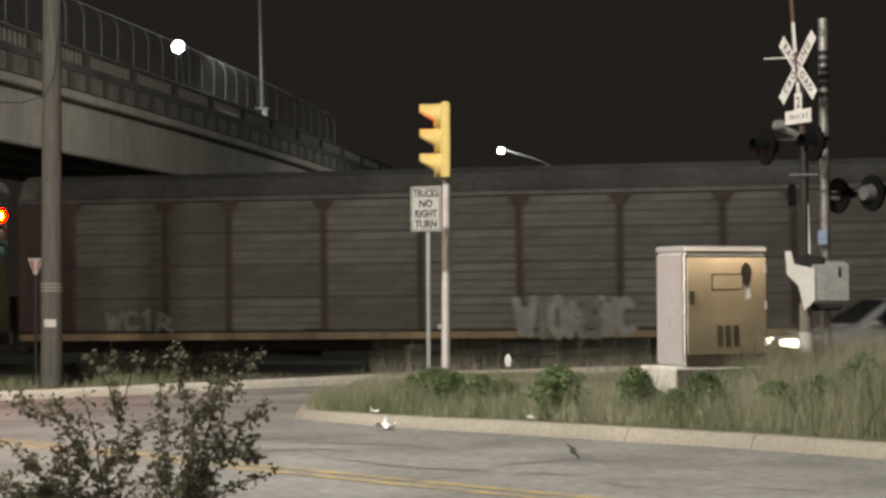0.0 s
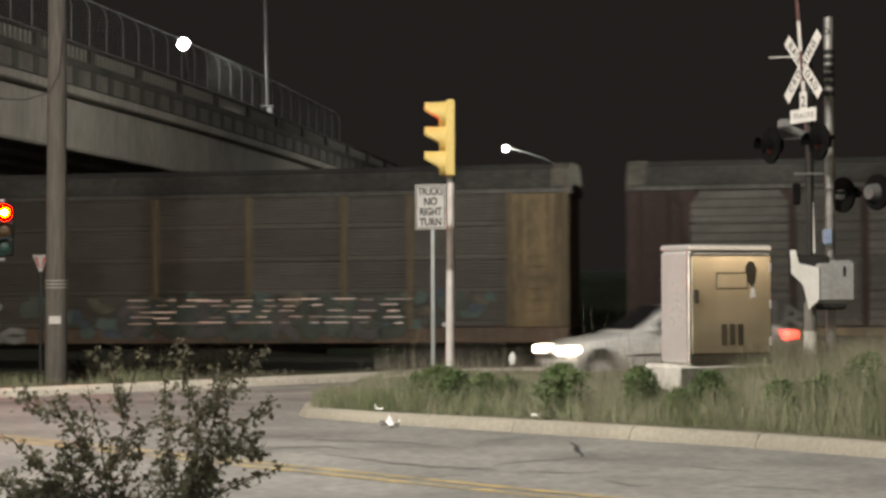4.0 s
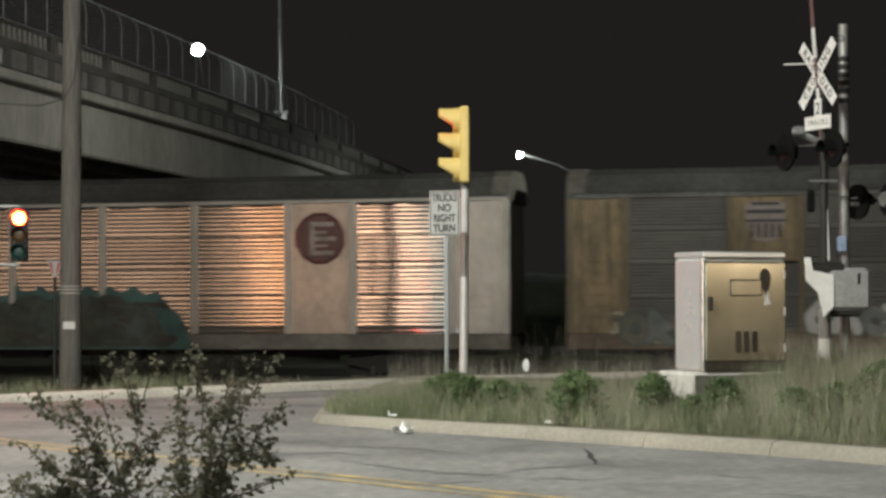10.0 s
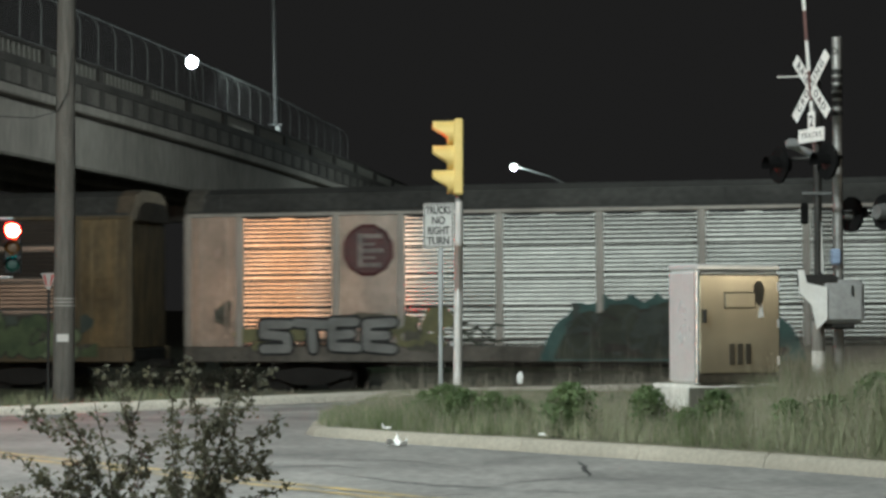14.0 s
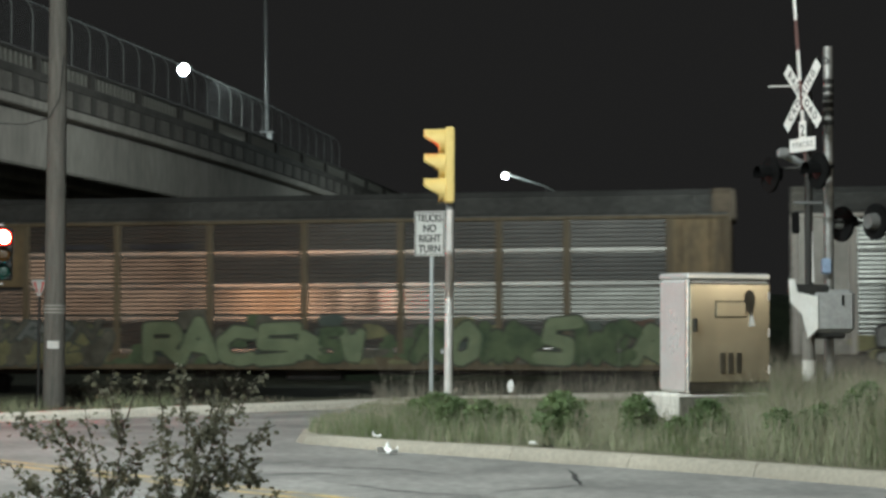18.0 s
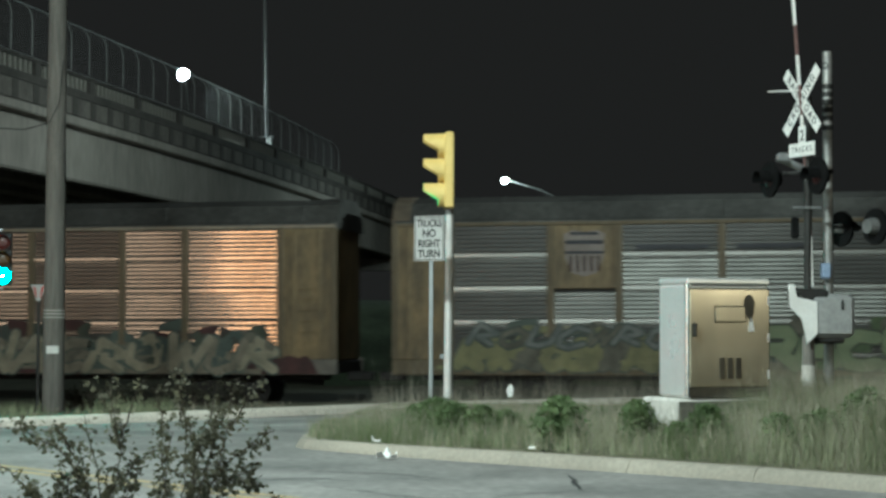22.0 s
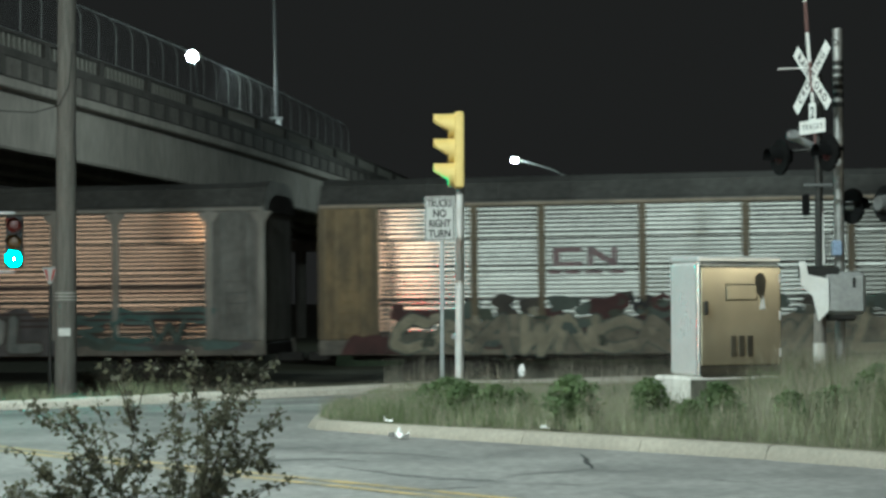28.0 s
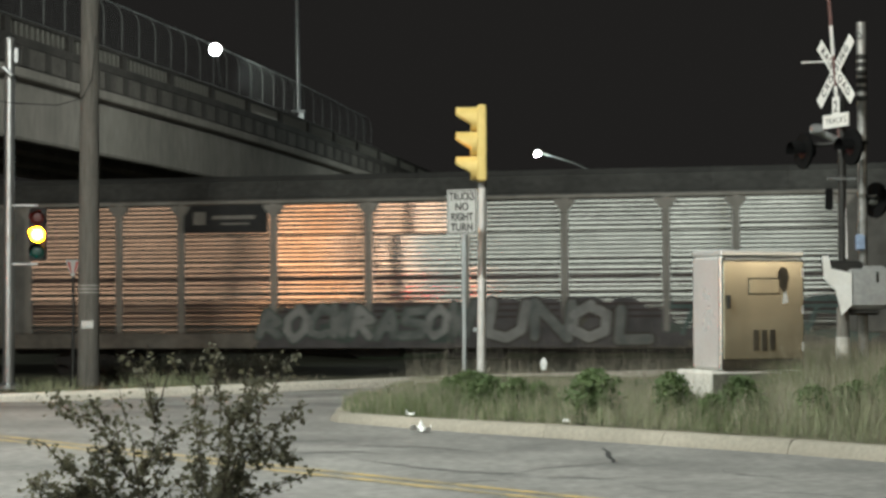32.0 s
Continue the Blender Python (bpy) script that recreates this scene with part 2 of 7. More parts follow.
M_GREENGRASS = mat("green_grass", (0.15, 0.185, 0.085), 0.85, 0, (0.09, 0.115, 0.05), scale=1.3, fine=8, bump=0)
M_WEED = mat("weed_leaf", (0.165, 0.225, 0.095), 0.75, 0, (0.09, 0.135, 0.055), scale=6)
M_GRASS = mat("dry_grass", (0.265, 0.275, 0.17), 0.85, 0, (0.12, 0.137, 0.07), scale=1.6, fine=8, bump=0)
M_STRAW = mat("dead_stalks", (0.35, 0.32, 0.245), 0.85, 0, (0.13, 0.115, 0.08), scale=4, fine=10, bump=0)
M_STALK = mat("bleached_stalks", (0.28, 0.255, 0.20), 0.85, 0, (0.14, 0.128, 0.10), scale=5, fine=10, bump=0)
M_LENSDARK = mat("unlit_lens", (0.035, 0.01, 0.01), 0.3)
M_DARKSHRUB = mat("dark_shrub_leaf", (0.10, 0.095, 0.062), 0.8, 0, (0.055, 0.055, 0.036), scale=5)


def let_through(m, share):
    """Leaves pass part of the light to their other side."""
    nt = m.node_tree
    b, out = nt.nodes["Principled BSDF"], nt.nodes["Material Output"]
    tr, mx = nt.nodes.new("ShaderNodeBsdfTranslucent"), nt.nodes.new("ShaderNodeMixShader")
    nt.links.new(b.inputs["Base Color"].links[0].from_socket, tr.inputs["Color"])
    mx.inputs[0].default_value = share
    nt.links.new(b.outputs[0], mx.inputs[1])
    nt.links.new(tr.outputs[0], mx.inputs[2])
    nt.links.new(mx.outputs[0], out.inputs["Surface"])


for leaf_material in (M_LEAF, M_WEED, M_DARKSHRUB, M_GREENGRASS):
    let_through(leaf_material, 0.4)


# ---- mesh helpers ----
class Mesh:
    """Collects faces of one part."""

    def __init__(self):
        self.v, self.f, self.mi = [], [], []

    def add(self, verts, faces, mi=0):
        n = len(self.v)
        self.v += [tuple(p) for p in verts]
        self.f += [tuple(i + n for i in q) for q in faces]
        self.mi += [mi] * len(faces)
        return self

    def box(self, c, s, rot=None, ch=0.0, mi=0):
        """A box of size s at c with its vertical and horizontal edges chamfered by ch."""
        hx, hy, hz = s[0] / 2, s[1] / 2, s[2] / 2
        ch = min(ch, hx * 0.9, hy * 0.9, hz * 0.9)
        if ch <= 0:
            pts = [Vector((x, y, z)) for z in (-hz, hz) for x, y in ((-hx, -hy), (hx, -hy), (hx, hy), (-hx, hy))]
            faces = [(3, 2, 1, 0), (4, 5, 6, 7), (0, 1, 5, 4), (1, 2, 6, 5), (2, 3, 7, 6), (3, 0, 4, 7)]
        else:
            pts, rings = [], [(-hz, ch), (-hz + ch, 0), (hz - ch, 0), (hz, ch)]
            for z, inset in rings:
                a, b = hx - inset, hy - inset
                k = ch * 0.7
                pts += [Vector(p) for p in ((-a + k, -b, z), (a - k, -b, z), (a, -b + k, z), (a, b - k, z), (a - k, b, z), (-a + k, b, z), (-a, b - k, z), (-a, -b + k, z))]
            faces = [tuple(range(7, -1, -1)), tuple(range(24, 32))]
            for r in range(3):
                for i in range(8):
                    j = (i + 1) % 8
                    faces.append((r * 8 + i, r * 8 + j, r * 8 + 8 + j, r * 8 + 8 + i))
        m = Matrix.Translation(c) @ (rot.to_4x4() if rot else Matrix.Identity(4))
        return self.add([m @ p for p in pts], faces, mi)

    def tube(self, p0, p1, r0, r1=None, n=10, caps=True, mi=0):
        p0, p1 = Vector(p0), Vector(p1)
        r1 = r0 if r1 is None else r1
        q = (p1 - p0).to_track_quat("Z", "Y")
        pts = []
        for p, r in ((p0, r0), (p1, r1)):
            pts += [p + q @ Vector((r * math.cos(2 * math.pi * i / n), r * math.sin(2 * math.pi * i / n), 0)) for i in range(n)]
        faces = [(i, (i + 1) % n, n + (i + 1) % n, n + i) for i in range(n)]
        if caps:
            faces += [tuple(range(n - 1, -1, -1)), tuple(range(n, 2 * n))]
        return self.add(pts, faces, mi)

    def path(self, pts, r, n=6):
        """One bent tube through the points."""
        pts, rings = [Vector(p) for p in pts], []
        for i, p in enumerate(pts):
            d = pts[min(i + 1, len(pts) - 1)] - pts[max(i - 1, 0)]
            q = d.to_track_quat("Z", "Y")
            rings += [p + q @ Vector((r * math.cos(2 * math.pi * k / n), r * math.sin(2 * math.pi * k / n), 0)) for k in range(n)]
        last = (len(pts) - 1) * n
        faces = [(j * n + k, j * n + (k + 1) % n, j * n + n + (k + 1) % n, j * n + n + k) for j in range(len(pts) - 1) for k in range(n)]
        return self.add(rings, faces + [tuple(range(n - 1, -1, -1)), tuple(range(last, last + n))])

    def lathe(self, profile, m=None, n=20, mi=0):
        """Turns (r, h) pairs about the local z axis."""
        m = m or Matrix.Identity(4)
        pts = [m @ Vector((r * math.cos(2 * math.pi * i / n), r * math.sin(2 * math.pi * i / n), h)) for r, h in profile for i in range(n)]
        faces = [(k * n + i, k * n + (i + 1) % n, (k + 1) * n + (i + 1) % n, (k + 1) * n + i) for k in range(len(profile) - 1) for i in range(n)]
        return self.add(pts, faces, mi)

    def prism(self, outline, m, depth, mi=0):
        """Extrudes a flat outline (x, y) by depth along the local z of m."""
        n = len(outline)
        pts = [m @ Vector((x, y, 0)) for x, y in outline] + [m @ Vector((x, y, depth)) for x, y in outline]
        faces = [tuple(range(n - 1, -1, -1)), tuple(range(n, 2 * n))] + [(i, (i + 1) % n, n + (i + 1) % n, n + i) for i in range(n)]
        return self.add(pts, faces, mi)

    def data(self, name, mats, smooth=False):
        me = bpy.data.meshes.new(name)
        me.from_pydata(self.v, [], self.f)
        for m in mats if isinstance(mats, (list, tuple)) else [mats]:
            me.materials.append(m)
        me.polygons.foreach_set("material_index", self.mi)
        if smooth:
            me.polygons.foreach_set("use_smooth", [True] * len(me.polygons))
            me.set_sharp_from_angle(angle=radians(38))
        me.update()
        return me


def part(name, mesh, material, parent, label="", smooth=False, at=None):
    ob = new(name, mesh.data(name, material, smooth) if isinstance(mesh, Mesh) else mesh)
    ob.parent = parent
    if at is not None:
        ob.matrix_basis = at
    if label:
        ob["label"] = label
    return ob


def thing(name, m, label, category, group="", kind=""):
    ob = new(name)
    ob.empty_display_size = 0.2
    ob.matrix_world = m
    return tagged(ob, label, category, group, kind)


def solid(name, mesh, material, label, category, group="", kind="", smooth=False, m=None):
    ob = new(name, mesh.data(name, material, smooth) if isinstance(mesh, Mesh) else mesh)
    if m is not None:
        ob.matrix_world = m
    return tagged(ob, label, category, group, kind)


def words(text, size, parent, material, at, name="lettering", squeeze=1.0, thick=0.002, bold=0.012, spacing=1.0):
    cu = bpy.data.curves.new(name, "FONT")
    cu.body, cu.size, cu.align_x, cu.align_y, cu.extrude, cu.offset = text, size, "CENTER", "CENTER", thick, size * bold
    cu.space_character = spacing
    tmp = bpy.data.objects.new(name, cu)
    me = bpy.data.meshes.new_from_object(tmp)
    bpy.data.objects.remove(tmp)
    me.materials.clear()
    me.materials.append(material)
    me.transform(Matrix.Diagonal((squeeze, 1, 1, 1)))
    return part(name, me, material, parent, at=at)


# ---- the lie of the land ----
def ease(v):
    v = max(0.0, min(1.0, v))
    return v * v * (3 - 2 * v)


def land(x, y):
    """Height of the road and verge: level by the camera, falling away to the railway."""
    drop = -0.42 * ease((y - 22) / 13) - 0.5 * ease((y - 40) / 9)
    tilt = 0.022 * max(-14, min(14, x)) * ease((y - 26) / 9) * (1 - ease((y - 41) / 5))
    return drop + tilt


ISLAND = [(-1.52, 21.6), (-1.50, 20.75), (-1.40, 20.42), (-0.42, 19.3), (0.70, 18.22), (1.72, 17.28), (2.70, 16.34), (3.60, 15.28), (7.2, 11.2), (16.0, 8.0), (22.0, 30.6), (9.0, 30.4), (2.0, 29.9), (-0.75, 29.3), (-1.1, 27.0), (-1.45, 23.0)]


def island_top(x, y):
    base = 0.07 + 0.08 * ease((x + 1.4) / 2.2 + ease((y - 23) / 3)) - 0.38 * ease((y - 28.0) / 5.5)
    return max(base, land(x, y) + 0.1)


def grid_sheet(name, xs, ys, height, material, label, category):
    m = Mesh()
    m.v = [(x, y, height(x, y)) for y in ys for x in xs]
    n = len(xs)
    m.f = [(j * n + i, j * n + i + 1, (j + 1) * n + i + 1, (j + 1) * n + i) for j in range(len(ys) - 1) for i in range(n - 1)]
    m.mi = [0] * len(m.f)
    return solid(name, m, material, label, category, kind="structure", smooth=True)


far_x = [-1500, -600, -250, -120, -70] + [-45 + 2.5 * i for i in range(37)] + [70, 120, 250, 600, 1500]
grid_sheet("ground", far_x, [-900, -300, -100, -40] + [-20 + 2.0 * i for i in range(60)] + [120, 180, 300, 700, 2500], lambda x, y: land(x, y) - 0.03, M_SOIL, "dark bare ground falling away to the railway", "ground")


def far_curb(x):
    """The line of the far kerb across the side road."""
    return 38.6 + 0.62 * min(x, 0.0) * 0.75 + 0.05 * max(x, 0.0)


# roadway: one asphalt sheet up to the far kerb
xs = [-60 + 1.5 * i for i in range(81)]
m = Mesh()
rows_y = 46
for j in range(rows_y):
    for x in xs:
        y = -25 + (far_curb(x) + 25) * j / (rows_y - 1)
        m.v.append((x, y, land(x, y)))
n = len(xs)
m.f = [(j * n + i, j * n + i + 1, (j + 1) * n + i + 1, (j + 1) * n + i) for j in range(rows_y - 1) for i in range(n - 1)]
m.mi = [0] * len(m.f)
road = solid("road", m, M_ASPHALT, "worn grey asphalt road with cracks and faded double yellow line", "road", kind="structure", smooth=True)

# double yellow centre line
for k, off in enumerate((-0.12, 0.12)):
    m = Mesh()
    pts = []
    for i in range(60):
        s = -9 + i * 0.5
        x, y = -0.18 + 0.715 * s, 13.62 - 0.74 * s + 0.004 * s * s
        pts.append((x + off * 0.70, y + off * 0.715))
    for w in (-0.055, 0.055):
        m.v += [(x + w * 0.70, y + w * 0.715, land(x, y) + 0.005) for x, y in pts]
    q = len(pts)
    m.f = [(i, i + 1, q + i + 1, q + i) for i in range(q - 1)]
    m.mi = [0] * len(m.f)
    part("yellow_line", m, M_YELLOWLINE, road, "faded yellow painted line")

# cracks: wandering dark sealer strips
rc = random.Random(5)


def crack(points, w, material):
    """A ragged strip of stained, broken asphalt along a line of points."""
    m, pts = Mesh(), []
    for (xa, ya), (xb, yb) in zip(points, points[1:]):
        steps = max(2, int(math.hypot(xb - xa, yb - ya) / 0.07))
        pts += [(xa + (xb - xa) * i / steps, ya + (yb - ya) * i / steps) for i in range(steps)]
    pts.append(points[-1])
    for sgn in (-1, 1):
        for k, (x, y) in enumerate(pts):
            fade = min(1.0, 0.25 + 2.5 * min(k, len(pts) - 1 - k) / len(pts))
            q = Vector((x * 2.3, y * 1.1, 0.0))
            dx, dy = 0.035 * noise.noise(q * 2), 0.09 * noise.noise(q + Vector((7, 3, 1)))
            ww = w * fade * (0.35 + 0.9 * rc.random())
            sx = 0.35 if material is not M_SEAL else 1.0
            m.v.append((x + dx + sgn * ww * sx, y + dy + sgn * ww * (1 if material is not M_SEAL else 0.3), land(x, y) + 0.004))
    q = len(pts)
    m.f = [(i, i + 1, q + i + 1, q + i) for i in range(q - 1)]
    m.mi = [0] * len(m.f)
    part("crack", m, material, road)


crack([(1.17, 16.96), (1.18, 16.2), (1.16, 15.45)], 0.028, M_SEAL)
for pts, w in (
    ([(-0.9, 15.75), (-0.34, 14.97), (-0.08, 14.71), (0.35, 14.54), (0.59, 15.05), (0.86, 15.19), (1.17, 15.42), (1.5, 15.2)], 0.055),
    ([(-1.3, 17.4), (-0.85, 17.23), (-0.34, 17.07), (0.06, 16.49)], 0.05),
    ([(0.3, 16.36), (0.42, 17.14), (1.06, 17.70)], 0.045),
    ([(0.35, 14.45), (0.22, 14.02), (-0.48, 13.77)], 0.04),
    ([(0.58, 14.3), (0.97, 14.19), (1.25, 14.31)], 0.035),
    ([(1.17, 13.63), (1.33, 13.27), (1.48, 13.22)], 0.03),
    ([(1.97, 14.97), (1.96, 14.59), (2.08, 14.35), (2.3, 14.2)], 0.025),
    ([(2.0, 13.2), (2.28, 13.1), (2.62, 12.9)], 0.03),
    ([(-2.2, 17.6), (-1.6, 17.75), (-1.17, 17.86)], 0.07),
    ([(-1.9, 16.3), (-1.39, 16.47), (-1.01, 16.57), (-0.7, 16.3)], 0.08),
    ([(-3.4, 20.1), (-2.6, 20.2), (-1.9, 20.34)], 0.05),
    ([(-6.5, 23.5), (-4.4, 23.8), (-2.2, 24.3)], 0.05),
    ([(-4.6, 26.5), (-3.0, 27.2), (-1.6, 27.4)], 0.05),
):
    crack(pts, w, M_CRACK)
# ---- raised island: earth, then kerb stones round it ----
m = Mesh()
cx, cy = 6.0, 24.0
rings = 14
for r in range(rings + 1):
    k = 1 - r / rings
    for i, (x, y) in enumerate(ISLAND):
        px, py = cx + (x - cx) * k, cy + (y - cy) * k
        m.v.append((px, py, island_top(px, py) - 0.02 + (0.03 * noise.noise(Vector((px, py, 0))) if 0 < r else -0.16)))
n = len(ISLAND)
m.f = [(r * n + i, r * n + (i + 1) % n, (r + 1) * n + (i + 1) % n, (r + 1) * n + i) for r in range(rings) for i in range(n)]
m.mi = [0] * len(m.f)
island = solid("traffic_island", m, M_SOIL, "raised earth traffic island overgrown with weeds", "traffic island", kind="structure", smooth=True)


def curb_run(points, height, width, parent, inward, piece=2.4, name="curb_stone", taper=False, stone=None):
    """Kerb stones laid end to end along points; inward turns the stone's back to the left (1) or right (-1)."""
    for (x0, y0), (x1, y1) in zip(points, points[1:]):
        length = math.hypot(x1 - x0, y1 - y0)
        count = max(1, round(length / piece))
        for k in range(count):
            a, b = k / count + 0.0025 / length, (k + 1) / count - 0.0025 / length
            q0, q1 = (x0 + (x1 - x0) * a, y0 + (y1 - y0) * a), (x0 + (x1 - x0) * b, y0 + (y1 - y0) * b)
            nx, ny = -(y1 - y0) / length * inward, (x1 - x0) / length * inward
            m = Mesh()
            for q in (q0, q1):
                hh = height * (0.82 + 0.18 * ease((q[0] + 1.4) / 2.2)) if taper else height
                prof = ((-0.01, -0.05), (0.0, 0.01), (0.025, hh * 0.55), (0.05, hh * 0.85), (0.085, hh * 0.97), (width, hh), (width, -0.05))
                for o, h in prof:
                    m.v.append((q[0] + nx * o, q[1] + ny * o, land(*q) + h))
            c = len(prof)
            m.f = [(i, (i + 1) % c, c + (i + 1) % c, c + i) for i in range(c)] + [tuple(range(c - 1, -1, -1)), tuple(range(c, 2 * c))]
            m.mi = [0] * len(m.f)
            part(name, m, stone or M_CURB, parent, smooth=True)


front = ISLAND[14:] + ISLAND[:9]
curb_run([ISLAND[13]] + front, 0.122, 0.17, island, 1, piece=4.5, taper=True)
m = Mesh()
for j in range(9):
    for x in xs:
        y = far_curb(x) + 0.12 + j * 0.9
        m.v.append((x, y, land(x, y) + 0.15 * (1 - ease((j - 3) / 5)) - 0.02))
n = len(xs)
m.f = [(j * n + i, j * n + i + 1, (j + 1) * n + i + 1, (j + 1) * n + i) for j in range(8) for i in range(n - 1)]
m.mi = [0] * len(m.f)
pave = solid("verge", m, M_SOIL, "rough earth verge behind the far kerb", "verge", kind="structure", smooth=True)
curb_run([(x, far_curb(x)) for x in (-32, -26, -20, -15, -11, -8, -5, -2.5, 0, 4, 8, 13, 19)], 0.17, 0.2, pave, 1, piece=3.0, stone=M_CURBPALE)

# low grassy bank beyond the railway
bank = Mesh()
for i in range(40):
    x = -4.0 + 2.2 * i
    top = 2.2 + 0.3 * noise.noise(Vector((x * 0.2, 1.0, 0.0)))
    bank.v += [(x, 69.0, -1.0), (x, 74.0, top * 0.65), (x, 77.0, top), (x, 82.0, top), (x, 88.0, -1.0)]
bank.f = [(5 * i + j, 5 * i + 5 + j, 5 * i + 6 + j, 5 * i + 1 + j) for i in range(39) for j in range(4)]
bank.mi = [0] * len(bank.f)
solid("embankment", bank, M_BANK, "low dark grassy bank beyond the railway", "embankment", kind="structure", smooth=True)

# ---- railway ----
TRACK_Y, TRACK_TURN, RAIL_Z = 52.3, -11.5, -1.02
GRADE = -0.35


def on_track(u, side=0.0):
    """The pose of a thing on the rails, u metres along from the middle of the view."""
    a = radians(TRACK_TURN)
    x, y = u * math.cos(a), TRACK_Y + u * math.sin(a)
    y += side
    return pose(x, y, RAIL_Z + u * math.sin(radians(-GRADE)), 0, GRADE, TRACK_TURN)


track_mid = on_track(0) @ pose(0, 1.55, 0)
bed = Mesh()
bed.prism([(-3.2, -0.45), (-1.9, -0.2), (6.2, -0.2), (7.5, -0.45)], track_mid @ Matrix(((0, 0, 1, -150), (1, 0, 0, 0), (0, 1, 0, 0), (0, 0, 0, 1))), 300)
ballast = solid("track_bed", bed, M_BALLAST, "dark stone ballast under two railway tracks", "track bed", kind="structure")
ties = Mesh()
for i in range(-60, 60):
    for o in (0, 4.3):
        ties.box(track_mid @ Vector((i * 0.6, o, -0.22)), (0.22, 2.6, 0.16), rot=track_mid.to_3x3(), ch=0.01)
tagged(part("sleepers", ties, M_DARKSTEEL, ballast), kind="stuff")
for o in (-0.72, 0.72, 3.58, 5.02):
    part("rail", Mesh().box(track_mid @ Vector((0, o, -0.08)), (300, 0.07, 0.16), rot=track_mid.to_3x3(), ch=0.01), M_DARKSTEEL, ballast, "worn steel rail")

# ---- autorack wagons ----
HALF, SIDE = 13.05, 1.55
COLS = [("E", 1.34), ("P", 2.58), ("L", 1.67)] + [("P", 2.545)] * 5 + [("L", 1.67), ("P", 2.58), ("E", 1.34)]
POST = 0.18
SCALE_W = (2 * HALF - POST * (len(COLS) + 1)) / sum(w for _, w in COLS)
ROW_H, ROW_0 = 0.905, 1.36


def slat_panel(w, pitch=0.118, depth=0.0011):
    """One louvred steel sheet: a flat band below, rolled slats above."""
    m, prof = Mesh(), [(0.02, 0.0), (0.02, 0.012), (-0.014, 0.018), (-0.020, 0.06), (-0.020, 0.13), (-0.012, 0.165)]
    if depth < 0.0008:
        prof = [(0.03, 0.0), (0.03, 0.03), (-0.01, 0.04), (-0.01, 0.18)]
    z, gap = 0.175, 0.022 if depth > 0.0008 else -0.009
    band, dark = len(prof) - 1, []
    while z + pitch < ROW_H - 0.005:
        dark += [len(prof) - 1, len(prof), len(prof) + 1]
        prof += [(gap, z), (gap, z + pitch * 0.08), (-0.010, z + pitch * 0.15)] + [(-0.010 - depth * math.sin(math.pi * k / 4), z + pitch * (0.15 + 0.81 * k / 4)) for k in range(1, 4)] + [(-0.010, z + pitch * 0.96)]
        z += pitch
    prof += [(gap, z), (gap, ROW_H)]
    for x in (-w / 2, w / 2):
        m.v += [(x, y, h) for y, h in prof]
    q = len(prof)
    m.f = [(i, q + i, q + i + 1, i + 1) for i in range(q - 1)]
    m.mi = [2 if i in dark or i >= q - 2 else 1 if i < band else 0 for i in range(q - 1)]
    return m


PANEL_MESH = {}


def panel_mesh(w, material, band, style=(0.118, 0.0011)):
    key = (round(w, 3), material.name, band.name, style)
    if key not in PANEL_MESH:
        PANEL_MESH[key] = slat_panel(w, *style).data("slat_panel", [material, band, P_GAP], False)
    return PANEL_MESH[key]


def steel(name, col, rough, metal, col2, per=0.25):
    return mat(name, col, rough, metal, col2, scale=0.9, fine=6, bump=0.0, per_object=per, stretch=(1.0, 1.0, 2.2), grain=0.2, rvar=0.015)


S_BRIGHT = steel("galvanised_slats", (0.40, 0.378, 0.345), 0.085, 0.8, (0.32, 0.305, 0.28), 0.12)
S_WORN = steel("worn_slats", (0.06, 0.058, 0.052), 0.38, 0.45, (0.04, 0.038, 0.034), 0.3)
S_MID = steel("weathered_slats", (0.26, 0.245, 0.22), 0.095, 0.7, (0.19, 0.178, 0.158), 0.25)
S_BAND = steel("dull_steel_bands", (0.36, 0.34, 0.31), 0.2, 0.6, (0.28, 0.265, 0.24), 0.2)
S_DIM = steel("dim_slats", (0.17, 0.16, 0.145), 0.2, 0.6, (0.11, 0.104, 0.094), 0.25)
S_GLINT = steel("slat_glint_metal", (0.72, 0.70, 0.68), 0.3, 0.6, (0.45, 0.44, 0.42), 0.5)
S_DULL = steel("grimy_slats", (0.095, 0.09, 0.078), 0.55, 0.3, (0.07, 0.065, 0.055), 0.2)
S_BROWN = steel("sooty_slats", (0.12, 0.117, 0.102), 0.55, 0.3, (0.07, 0.069, 0.06), 0.25)
P_YELLOW = mat("faded_yellow_paint", (0.27, 0.19, 0.088), 0.6, 0, (0.115, 0.088, 0.05), scale=1.5, fine=7, stretch=(1.7, 1.7, 0.6), grain=0.5)
P_POST = mat("dull_ochre_paint", (0.15, 0.115, 0.067), 0.65, 0, (0.12, 0.09, 0.05), scale=0.8, fine=7, stretch=(2, 2, 0.5))
P_TAN = mat("tan_paint", (0.33, 0.27, 0.20), 0.6, 0, (0.24, 0.2, 0.15), scale=0.8, fine=9)
P_GREY = mat("grey_wagon_paint", (0.30, 0.28, 0.25), 0.6, 0.1, (0.2, 0.185, 0.16), scale=0.8, fine=6, stretch=(1.3, 1.3, 0.7), grain=0.3)
P_PALE = mat("pale_wagon_paint", (0.48, 0.44, 0.39), 0.55, 0.1, (0.36, 0.33, 0.29), scale=0.8, fine=5, stretch=(1.3, 1.3, 0.8), grain=0.22)
